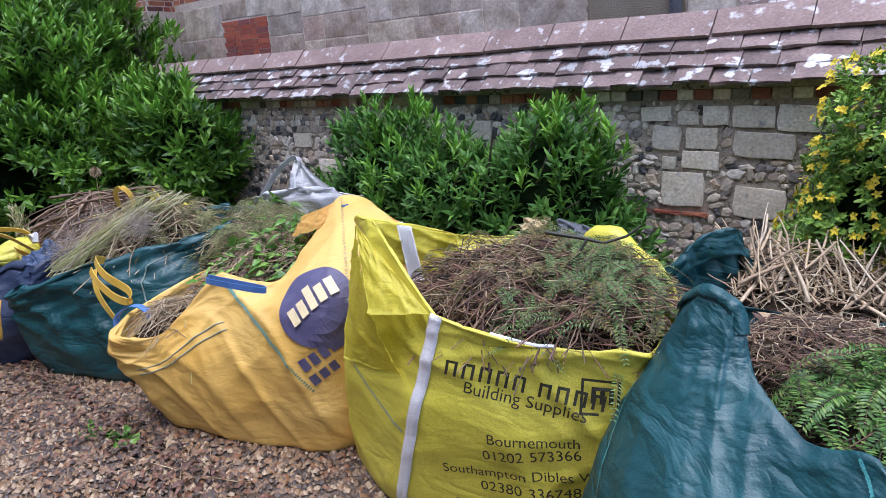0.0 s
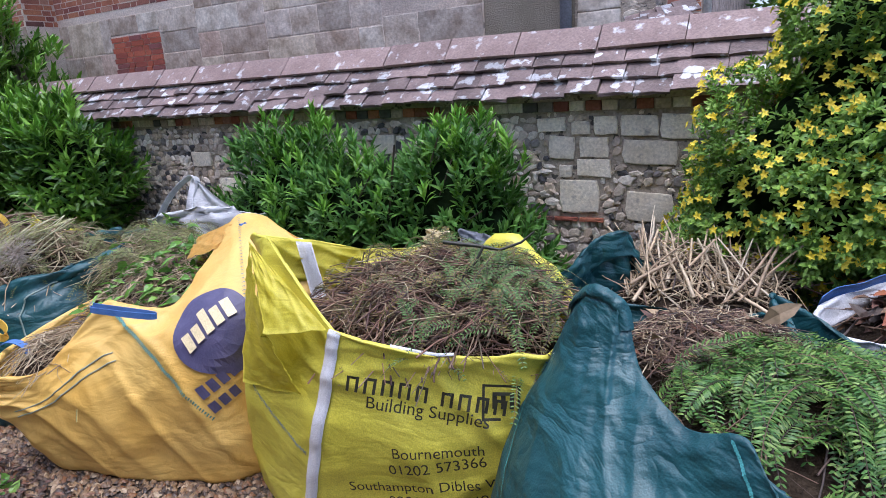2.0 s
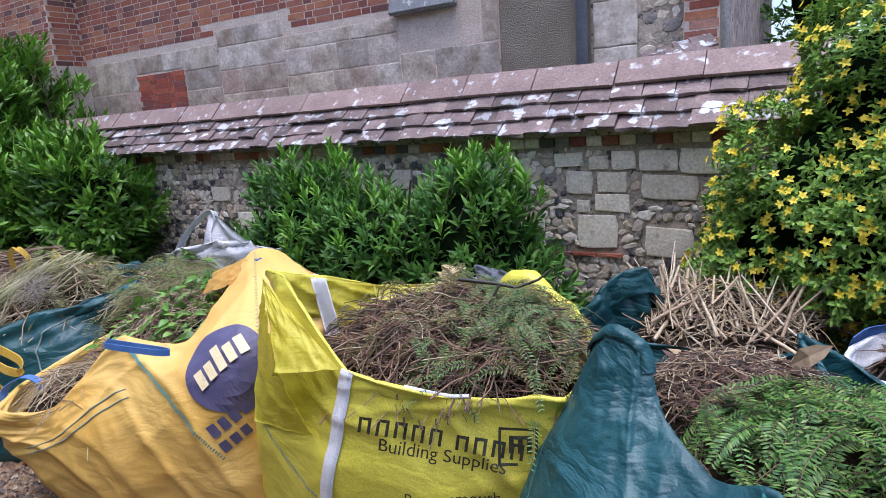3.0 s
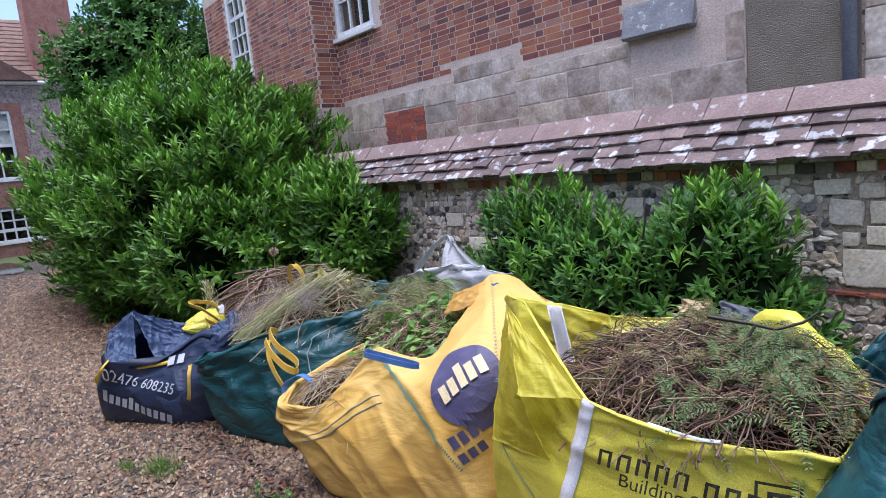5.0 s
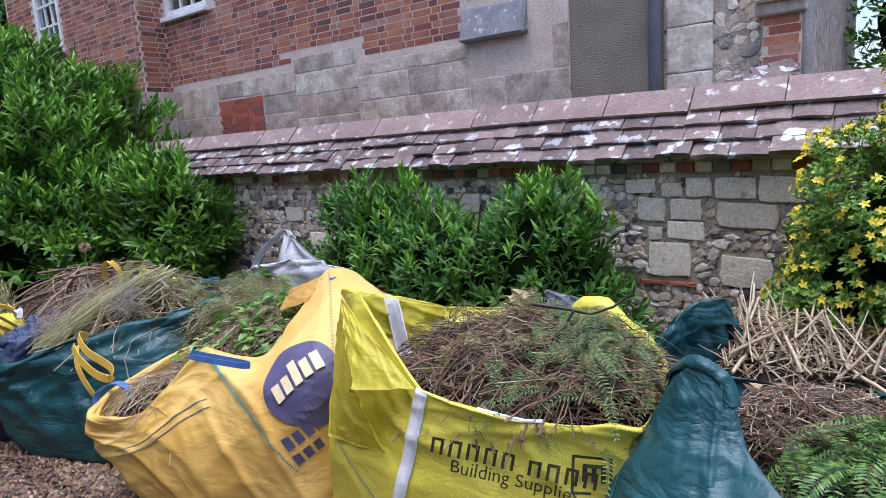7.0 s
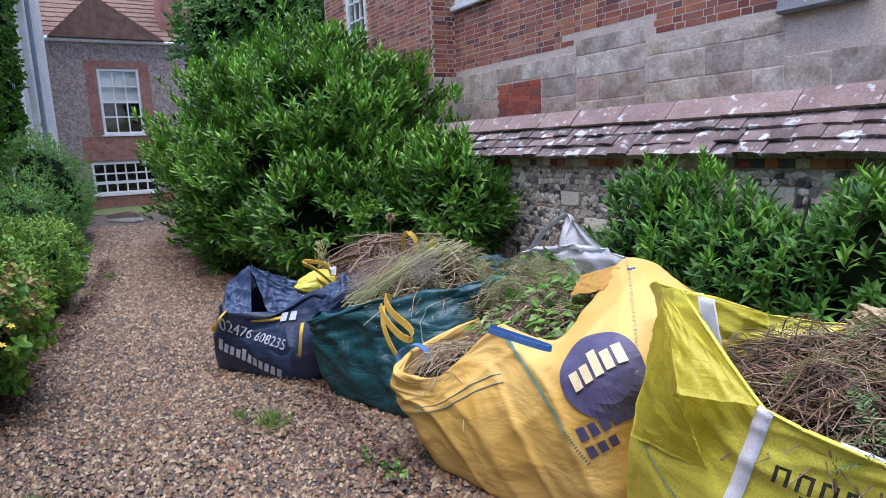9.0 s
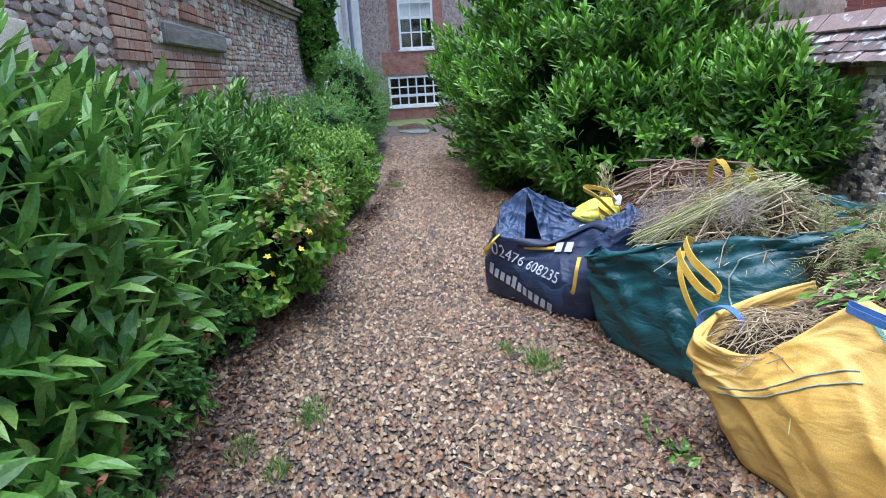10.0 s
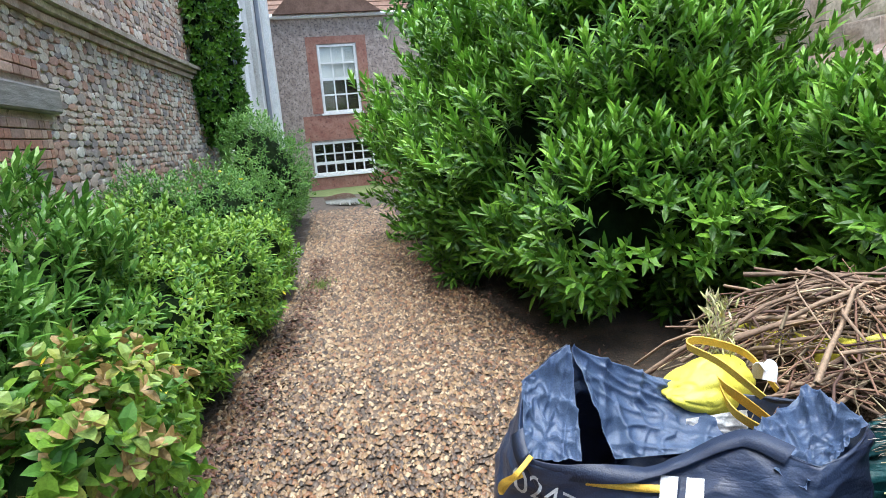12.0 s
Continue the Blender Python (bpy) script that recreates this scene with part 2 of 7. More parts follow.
BRANCH = many("branch", [(0.17, 0.11, 0.075), (0.22, 0.15, 0.105), (0.13, 0.085, 0.06), (0.27, 0.19, 0.13)], 0.8, 0.5)
SEED_FLUFF = many("seed_fluff", [(0.42, 0.36, 0.31), (0.5, 0.44, 0.38), (0.33, 0.27, 0.23)], 0.8, 0.1)
STALK = many("pale_stalks", [(0.44, 0.43, 0.2), (0.5, 0.48, 0.29), (0.34, 0.35, 0.14), (0.4, 0.36, 0.23)], 0.6, 0.1)
# Dark enough to paint the shade between twigs; also the compost's own brown.
HEAP = surface("heap_shade_and_compost", (0.025, 0.018, 0.012), (0.05, 0.036, 0.024), 20, 0.95, 1.0, 60, dist=0.02, spec=0.1)
YELLOW_BAG = surface("yellow_woven_plastic", (0.76, 0.69, 0.075), (0.82, 0.75, 0.105), 3, 0.42, 0.12, 260, (0.6, 0.52, 0.06), 0.62, 4, edge=0.3, dist=0.003, through_light=0.18, wrinkle=0.3)
ORANGE_BAG = surface("amber_woven_plastic", (0.8, 0.49, 0.11), (0.84, 0.56, 0.16), 3, 0.45, 0.12, 260, (0.75, 0.4, 0.05), 0.6, 4, edge=0.3, dist=0.003, through_light=0.15, wrinkle=0.3)
GREEN_BAG = surface("green_tarpaulin", (0.009, 0.06, 0.072), (0.015, 0.088, 0.1), 4, 0.44, 0.35, 200, (0.008, 0.058, 0.064), 0.5, 30, edge=0.3, dist=0.004, wrinkle=0.7)
NAVY_BAG = surface("navy_woven_plastic", (0.016, 0.026, 0.06), (0.026, 0.042, 0.09), 4, 0.42, 0.25, 200, (0.035, 0.06, 0.12), 0.6, 6, edge=0.3, dist=0.004, wrinkle=0.35)
WHITE_BAG = surface("white_woven_plastic", (0.74, 0.75, 0.77), (0.81, 0.81, 0.83), 4, 0.5, 0.15, 220, (0.45, 0.44, 0.44), 0.62, 5, edge=0.3, dist=0.003, through_light=0.15, wrinkle=0.55)
NAVY_HEM = surface("navy_hem", (0.012, 0.02, 0.05), (0.02, 0.032, 0.07), 8, 0.5, 0.3, 200)
NAVY_LINING = surface("navy_lining", (0.085, 0.135, 0.26), (0.12, 0.18, 0.32), 4, 0.34, 0.25, 200, (0.14, 0.2, 0.34), 0.6, 6, edge=0.3, dist=0.004, wrinkle=0.3)
BLUE = surface("blue_webbing", (0.06, 0.16, 0.42), (0.09, 0.2, 0.5), 20, 0.6, 0.3, 300)
YELLOW_WEB = surface("yellow_webbing", (0.72, 0.45, 0.055), (0.77, 0.52, 0.09), 20, 0.6, 0.3, 300)
WHITE_WEB = surface("white_webbing", (0.72, 0.72, 0.75), (0.8, 0.8, 0.82), 20, 0.6, 0.3, 300)
THREAD = surface("teal_thread", (0.05, 0.25, 0.26), (0.07, 0.32, 0.32), 50, 0.7, 0.3, 300)
GREY_THREAD = surface("grey_thread", (0.2, 0.27, 0.24), (0.26, 0.33, 0.3), 50, 0.7, 0.3, 300)
INK = surface("black_ink", (0.02, 0.02, 0.015), (0.035, 0.035, 0.02), 40, 0.5, 0.05, 200)
PURPLE = surface("purple_ink", (0.07, 0.065, 0.14), (0.095, 0.085, 0.17), 20, 0.5, 0.05, 200)
PRINT_WHITE = surface("white_ink", (0.4, 0.43, 0.48), (0.5, 0.52, 0.56), 20, 0.5, 0.05, 200)
PRINT_CREAM = surface("cream_ink", (0.72, 0.6, 0.35), (0.76, 0.64, 0.4), 20, 0.5, 0.05, 200)
GRASS = leafy("grass", (0.14, 0.24, 0.05), (0.2, 0.3, 0.07), (0.1, 0.18, 0.04))
WET = surface("wet_ground", (0.06, 0.055, 0.045), (0.09, 0.08, 0.06), 2, 0.06, 0.0, 40)
GLASS = bpy.data.materials.new("window_glass")
GLASS.use_nodes = True
GLASS.node_tree.nodes["Principled BSDF"].inputs["Base Color"].default_value = (0.85, 0.88, 0.88, 1)
GLASS.node_tree.nodes["Principled BSDF"].inputs["Transmission Weight"].default_value = 1.0
GLASS.node_tree.nodes["Principled BSDF"].inputs["Roughness"].default_value = 0.04
FAR_BRICK = surface("far_brick", (0.3, 0.13, 0.095), (0.38, 0.2, 0.15), 5, 0.9, 0.3, 30, (0.2, 0.09, 0.07), 0.58, 12, edge=0.1)
FAR_FLINT = surface("far_flint", (0.3, 0.235, 0.2), (0.46, 0.37, 0.32), 6, 0.9, 0.8, 14, (0.17, 0.14, 0.13), 0.55, 18, edge=0.08, dist=0.03)
ROOF = surface("brown_roof_tile", (0.15, 0.085, 0.06), (0.22, 0.13, 0.095), 6, 0.85, 0.5, 30, vary=0.2)


# ---- builders ----
def mesh_np(name, verts, faces, mat, smooth=False):
    me = bpy.data.meshes.new(name)
    v, f = np.asarray(verts, dtype=np.float32), np.asarray(faces, dtype=np.int32)
    k = f.shape[1]
    me.vertices.add(len(v))
    me.vertices.foreach_set("co", v.ravel())
    me.loops.add(f.size)
    me.loops.foreach_set("vertex_index", f.ravel())
    me.polygons.add(len(f))
    me.polygons.foreach_set("loop_start", np.arange(0, f.size, k, dtype=np.int32))
    me.update(calc_edges=True)
    me.validate()
    me.polygons.foreach_set("use_smooth", np.full(len(me.polygons), smooth, dtype=bool))
    me.materials.append(mat)
    return me


def put(name, me, parent=None, label="", m=None):
    ob = new(name, me)
    if m is not None:
        ob.matrix_basis = m
    if parent is not None:
        ob.parent = parent
    if label:
        tagged(ob, label)
    return ob


def part(name, bm, mat, parent=None, label="", smooth=False):
    me = bpy.data.meshes.new(name)
    bm.to_mesh(me)
    bm.free()
    if smooth:
        for p in me.polygons:
            p.use_smooth = True
    me.materials.append(mat)
    return put(name, me, parent, label)


def thing(name, label, category, group="", kind=""):
    """An Empty that carries the parts of one thing; parts keep world coordinates."""
    ob = new(name)
    ob.empty_display_size = 0.1
    return tagged(ob, label, category, group, kind)


def box(bm, lo, hi, bevel=0.0):
    r = bmesh.ops.create_cube(bm, size=1.0)
    for v in r["verts"]:
        for i in range(3):
            v.co[i] = (lo[i] + hi[i]) / 2 + v.co[i] * (hi[i] - lo[i])
    if bevel:
        es = {e for v in r["verts"] for e in v.link_edges}
        bmesh.ops.bevel(bm, geom=list(es), offset=bevel, segments=1, affect="EDGES")
    return bm


def boxed(lo, hi, bevel=0.0):
    return box(bmesh.new(), lo, hi, bevel)


def catmull(p0, p1, p2, p3, t, soft):
    a = 0.5 * ((2 * p1) + (p2 - p0) * t + (2 * p0 - 5 * p1 + 4 * p2 - p3) * t * t + (3 * p1 - p0 - 3 * p2 + p3) * t ** 3)
    return a * soft + (p1 + (p2 - p1) * t) * (1 - soft)


class Sheet:
    """A closed cloth wall lofted through rings of corners, with creases."""

    def __init__(self, rings, crease=0.012, soft=0.65, seed=0.0, freq=3.0):
        self.r = [[Vector(p) for p in ring] for ring in rings]
        self.k, self.n = len(rings[0]), len(rings)
        self.crease, self.soft, self.seed, self.freq = crease, soft, seed, freq

    def ring(self, j, u):
        j = min(max(j, 0), self.n - 1)
        i, t = int(math.floor(u)), u - math.floor(u)
        g = self.r[j]
        return catmull(g[(i - 1) % self.k], g[i % self.k], g[(i + 1) % self.k], g[(i + 2) % self.k], t, self.soft)

    def plain(self, u, v):
        j = min(int(math.floor(v)), self.n - 2)
        t = v - j
        return catmull(self.ring(j - 1, u), self.ring(j, u), self.ring(j + 1, u), self.ring(j + 2, u), t, 0.8)

    def normal(self, u, v):
        e = 0.02
        a = self.plain(u + e, v) - self.plain(u - e, v)
        b = self.plain(u, min(v + e, self.n - 1)) - self.plain(u, max(v - e, 0))
        c = a.cross(b)
        return c.normalized() if c.length > 1e-9 else Vector((0, 0, 1))

    def at(self, u, v, off=0.0):
        p, nn = self.plain(u, v), self.normal(u, v)
        f, sd = self.freq, self.seed
        q = Vector((p.x * f + sd, p.y * f, p.z * f * 0.8))
        w = noise.noise(q * 0.8) * 1.1

        def ridge(a, b, k):
            return (1 - min(1.0, abs(noise.noise(Vector((a, b, sd)))) * k)) ** 2
        c = min(u % self.k, self.k - u % self.k) * 8 / self.k
        w += ridge(c * 1.5 + v * 0.9, v * 0.45 - c * 0.2, 2.4) * 1.3
        w += ridge(c * 0.8 - v * 1.7, c * 0.5 + v * 0.3 + 7, 2.2) * 1.0
        w += ridge(c * 2.6 + v * 3.2, v * 1.4 - c + 3, 2.0) * 0.35 - 1.25
        fade = min(1.0, 0.35 + p.z * 3)
        return p + nn * (w * self.crease * fade + off)

    def mesh(self, name, mat, parent, nu=120, nv=44, thick=0.003, label=""):
        vs = [self.at(self.k * a / nu, (self.n - 1) * b / nv) for b in range(nv + 1) for a in range(nu)]
        fs = [(b * nu + a, b * nu + (a + 1) % nu, (b + 1) * nu + (a + 1) % nu, (b + 1) * nu + a) for b in range(nv) for a in range(nu)]
        me = mesh_np(name, vs, fs, mat, True)
        ob = put(name, me, parent, label)
        s = ob.modifiers.new("thickness", "SOLIDIFY")
        s.thickness, s.offset = thick, -1
        return ob

    def strip(self, name, path, width, mat, parent, off=0.007, steps=40, label=""):
        """A band sewn along a path of (u, v) on the cloth."""
        pts = []
        for s in range(steps + 1):
            f = s / steps * (len(path) - 1)
            i = min(int(f), len(path) - 2)
            t = f - i
            u, v = (path[i][c] + (path[i + 1][c] - path[i][c]) * t for c in (0, 1))
            pts.append((self.at(u, v, off), self.normal(u, v)))
        vs, fs = [], []
        for s, (p, nn) in enumerate(pts):
            d = (pts[min(s + 1, steps)][0] - pts[max(s - 1, 0)][0]).normalized()
            side = d.cross(nn).normalized() * width / 2
            vs += [p - side - nn * 0.003, p - side, p + side, p + side - nn * 0.003]
            if s:
                b = 4 * s
                fs += [(b - 4 + c, b - 3 + c, b + 1 + c, b + c) for c in range(3)]
        return put(name, mesh_np(name, vs, fs, mat, True), parent, label)

    def stitches(self, name, path, mat, parent, width=0.014, steps=60, off=0.006):
        """A zigzag seam along a path."""
        vs, fs = [], []
        for s in range(steps):
            f = s / steps * (len(path) - 1)
            i = min(int(f), len(path) - 2)
            t = f - i
            u, v = (path[i][c] + (path[i + 1][c] - path[i][c]) * t for c in (0, 1))
            du, dv = path[i + 1][0] - path[i][0], path[i + 1][1] - path[i][1]
            p, nn = self.at(u, v, off), self.normal(u, v)
            d = (self.at(u + du * 0.02, min(v + dv * 0.02, self.n - 1), off) - p)
            if d.length < 1e-6:
                continue
            d.normalize()
            side = d.cross(nn) * width / 2 * (1 if s % 2 else 0.75)
            th = d * 0.0035
            b = len(vs)
            vs += [p - side - th, p + side * 0.9 - th * 0.2, p + side + th, p - side + th * 0.8]
            fs.append((b, b + 1, b + 2, b + 3))
        return put(name, mesh_np(name, vs, fs, mat), parent)

    def decal(self, name, me, u0, v0, mat, parent, turn=0.0, off=0.01, label=""):
        """Lays a flat mesh on the cloth round (u0, v0)."""
        e = 0.15
        lu = (self.plain(u0 + e, v0) - self.plain(u0 - e, v0)).length / (2 * e)
        lv = (self.plain(u0, v0 + e) - self.plain(u0, v0 - e)).length / (2 * e)
        c, s = math.cos(radians(turn)), math.sin(radians(turn))
        p0 = self.plain(u0, v0)
        eu = (self.plain(u0 + e, v0) - self.plain(u0 - e, v0)).normalized()
        ev = self.plain(u0, v0 + e) - self.plain(u0, v0 - e)
        ev = (ev - eu * ev.dot(eu)).normalized()
        for v in me.vertices:
            x, y = v.co.x * c - v.co.y * s, v.co.x * s + v.co.y * c
            u, w = u0 + x / lu, v0 + y / lv
            for _ in range(3):
                w = min(max(w, 0.05), self.n - 1.05)
                p = self.plain(u, w)
                du, dw = (self.plain(u + 0.02, w) - p) / 0.02, (self.plain(u, w + 0.02) - p) / 0.02
                rx, ry = x - (p - p0).dot(eu), y - (p - p0).dot(ev)
                a, b, g, h = du.dot(eu), dw.dot(eu), du.dot(ev), dw.dot(ev)
                det = a * h - b * g
                if abs(det) < 1e-6:
                    break
                u += max(-0.3, min(0.3, (rx * h - ry * b) / det))
                w += max(-0.3, min(0.3, (ry * a - rx * g) / det))
            v.co = self.at(u, min(max(w, 0.02), self.n - 1), off)
        me.materials.clear()
        me.materials.append(mat)
        return put(name, me, parent, label)


def words(text, size):
    cu = bpy.data.curves.new("words", "FONT")
    cu.body, cu.size, cu.align_x, cu.align_y = text, size, "CENTER", "CENTER"
    cu.resolution_u = 3
    ob = new("words", cu)
    bpy.context.view_layer.update()
    me = bpy.data.meshes.new_from_object(ob.evaluated_get(bpy.context.evaluated_depsgraph_get()))
    bpy.data.objects.remove(ob)
    bm = bmesh.new()
    bm.from_mesh(me)
    bmesh.ops.triangulate(bm, faces=bm.faces[:])
    bm.to_mesh(me)
    bm.free()
    return me


def print_words(sheet, text, size, u, v, mat, parent, turn=0.0, off=0.012):
    """Each letter of a line of print is laid on the cloth by itself."""
    whole = words(text, size)
    bm = bmesh.new()
    bm.from_mesh(whole)
    bpy.data.meshes.remove(whole)
    left, spans = set(bm.verts), []
    while left:
        stack, isle = [left.pop()], []
        while stack:
            w = stack.pop()
            isle.append(w.index)
            for e in w.link_edges:
                o = e.other_vert(w)
                if o in left:
                    left.remove(o)
                    stack.append(o)
        xs_ = [bm.verts[i].co.x for i in isle] if bm.verts.ensure_lookup_table() is None else []
        spans.append([min(xs_), max(xs_), set(isle)])
    spans.sort(key=lambda q: q[0])
    letters = []
    for a, b, ids in spans:
        if letters and a < letters[-1][1] - 0.1 * size and min(b, letters[-1][1]) - a > 0.5 * min(b - a, letters[-1][1] - letters[-1][0]):
            letters[-1] = [letters[-1][0], max(b, letters[-1][1]), letters[-1][2] | ids]
        else:
            letters.append([a, b, ids])
    for _, _, ids in letters:
        order = {i: k for k, i in enumerate(sorted(ids))}
        me = bpy.data.meshes.new("letter")
        me.from_pydata([tuple(bm.verts[i].co) for i in sorted(ids)], [], [[order[w.index] for w in f.verts] for f in bm.faces if f.verts[0].index in ids])
        sheet.decal("letter", me, u, v, mat, parent, turn, off)
    bm.free()


def bar_prints(sheet, rects, u, v, mat, parent, turn=0.0, off=0.01, label=""):
    """Each bar of a print is laid on the cloth by itself."""
    for q in rects:
        sheet.decal("printed_bar", bars([q]), u, v, mat, parent, turn, off, label)


def bars(rects):
    """Plain printed shapes, (x0, y0, x1, y1) each, cut fine enough to bend."""
    vs, fs = [], []
    for x0, y0, x1, y1 in rects:
        n = max(1, int((x1 - x0) / 0.02))
        b = len(vs)
        for i in range(n + 1):
            x = x0 + (x1 - x0) * i / n
            vs += [(x, y0, 0), (x, y1, 0)]
        fs += [(b + 2 * i, b + 2 * i + 2, b + 2 * i + 3, b + 2 * i + 1) for i in range(n)]
    return mesh_np("print", vs, fs, INK)


def drape(name, quad, mat, parent, bulge=0.04, crease=0.02, seed=0.0, n=26, label=""):
    """A crumpled piece of cloth hung between four corners."""
    A, B, C, D = [Vector(q) for q in quad]
    nn = (B - A).cross(D - A).normalized()
    bm = bmesh.new()
    g = []
    for i in range(n + 1):
        row = []
        for j in range(n + 1):
            s, t = i / n, j / n
            p = A.lerp(B, t).lerp(D.lerp(C, t), s)
            f1 = 1 - min(1.0, 2.4 * abs(noise.noise(Vector((s * 3.2 + t * 1.6, t * 1.2, seed)))))
            f2 = 1 - min(1.0, 2.2 * abs(noise.noise(Vector((s * 2 - t * 4.5, s * 1.5, seed + 5)))))
            f3 = 1 - min(1.0, 2.6 * abs(noise.noise(Vector((s * 6.5 + t * 2.4, t * 3.5 - s, seed + 9)))))
            f1 += 0.45 * max(f3, 0) ** 3
            p += nn * (bulge * math.sin(s * 3.14) * math.sin(t * 3.14) + crease * (f1 * f1 * 1.3 + f2 * f2 - 0.8) + 0.3 * crease * noise.noise(p * 25))
            row.append(bm.verts.new(p))
        g.append(row)
    for i in range(n):
        for j in range(n):
            bm.faces.new((g[i][j], g[i + 1][j], g[i + 1][j + 1], g[i][j + 1]))
    bmesh.ops.solidify(bm, geom=bm.faces[:], thickness=0.003)
    return part(name, bm, mat, parent, label, True)


def disc(rx, ry, rings=7, seg=40):
    vs, fs = [(0, 0, 0)], []
    for r in range(1, rings + 1):
        vs += [(rx * r / rings * math.cos(2 * math.pi * a / seg), ry * r / rings * math.sin(2 * math.pi * a / seg), 0) for a in range(seg)]
    for a in range(seg):
        fs.append((0, 0, 1 + a, 1 + (a + 1) % seg))
    quads = []
    for r in range(1, rings):
        for a in range(seg):
            i, j = 1 + (r - 1) * seg + a, 1 + (r - 1) * seg + (a + 1) % seg
            quads.append((i, i + seg, j + seg, j))
    me = bpy.data.meshes.new("disc")
    me.from_pydata(vs, [], [(0, 1 + a, 1 + (a + 1) % seg) for a in range(seg)] + quads)
    return me


def band(name, pts, width, mat, parent, side=None, thick=0.0018, label=""):
    """A webbing loop: a flat band bent along points."""
    P = [Vector(p) for p in pts]
    n = len(P)
    fine = []
    for i in range(n - 1):
        for s in range(8):
            fine.append(catmull(P[max(i - 1, 0)], P[i], P[i + 1], P[min(i + 2, n - 1)], s / 8, 1.0))
    fine.append(P[-1])
    vs, fs = [], []
    for i, p in enumerate(fine):
        d = (fine[min(i + 1, len(fine) - 1)] - fine[max(i - 1, 0)]).normalized()
        sd = Vector(side) if side else d.cross(Vector((0, 0, 1)))
        sd = (sd - d * sd.dot(d)).normalized() * width / 2
        nn = d.cross(sd).normalized() * thick
        vs += [p - sd - nn, p + sd - nn, p + sd + nn, p - sd + nn]
        if i:
            b = 4 * i
            fs += [(b - 4 + c, b - 4 + (c + 1) % 4, b + (c + 1) % 4, b + c) for c in range(4)]
    return put(name, mesh_np(name, vs, fs, mat), parent, label)


def frames_of(d):
    """Two unit vectors across each row of directions d."""
    up = np.where(np.abs(d[:, 2:3]) < 0.9, np.array([[0, 0, 1.0]]), np.array([[1.0, 0, 0]]))
    a = np.cross(d, up)
    a /= np.linalg.norm(a, axis=1, keepdims=True) + 1e-9
    return a, np.cross(a, d)


def unit(a):
    return a / (np.linalg.norm(a, axis=1, keepdims=True) + 1e-9)


def leaf_mesh(name, base, d, nrm, length, width, mat, droop=0.25, tip=0.55):
    """Folded pointed leaves: base points, directions, upper sides."""
    d = unit(d)
    side = unit(np.cross(d, nrm))
    up = np.cross(side, d)
    L, W = length[:, None], width[:, None]
    mid = base + d * L * 0.5 + up * L * 0.04
    tipp = base + d * L - up * L * droop * 0.6
    a = base + d * L * 0.42 - side * W * 0.5 + up * W * 0.22
    b = base + d * L * 0.42 + side * W * 0.5 + up * W * 0.22
    a2 = base + d * L * 0.75 - side * W * 0.36 + up * W * 0.1 - up * L * droop * 0.25
    b2 = base + d * L * 0.75 + side * W * 0.36 + up * W * 0.1 - up * L * droop * 0.25
    n = len(base)
    V = np.stack([base, a, a2, tipp, b2, b, mid], 1).reshape(-1, 3)
    o = (np.arange(n) * 7)[:, None]
    tris = np.concatenate([o + np.array([q]) for q in ((0, 6, 1), (1, 6, 2), (2, 6, 3), (3, 6, 4), (4, 6, 5), (5, 6, 0))], 0)
    return mesh_np(name, V, tris, mat)


def lobes_points(lobes, n, depth=0.16, floor=0.05, gap=0.0):
    """Points spread on the outside of a heap of ellipsoids, and the way out."""
    C = np.array([l[:3] for l in lobes], float)
    R = np.array([l[3:6] for l in lobes], float)
    area = (R[:, 0] * R[:, 1] + R[:, 0] * R[:, 2] + R[:, 1] * R[:, 2])
    pick = rng.choice(len(lobes), n * 2, p=area / area.sum())
    d = unit(rng.normal(size=(n * 2, 3)))
    lump = np.array([noise.noise(Vector(q)) + 0.8 * noise.noise(Vector(q) * 2.7) for q in (C[pick] + d * R[pick]) * 2.0])
    s = 1 - rng.random(n * 2) ** 1.6 * depth + lump * 0.33
    p = C[pick] + d * R[pick] * s[:, None]
    out = unit(d / R[pick])
    keep = p[:, 2] > floor
    if gap:
        hollow = np.array([noise.noise(Vector(q) * 1.9 + Vector((4, 9, 2))) for q in p])
        keep &= hollow > -0.42 + gap * (0.6 + 0.8 * rng.random(n * 2))
    for i in range(len(lobes)):
        q = (p - C[i]) / R[i]
        keep &= ((q ** 2).sum(1) > 0.62) | (pick == i)
    idx = np.nonzero(keep)[0][:n]
    return p[idx], out[idx]


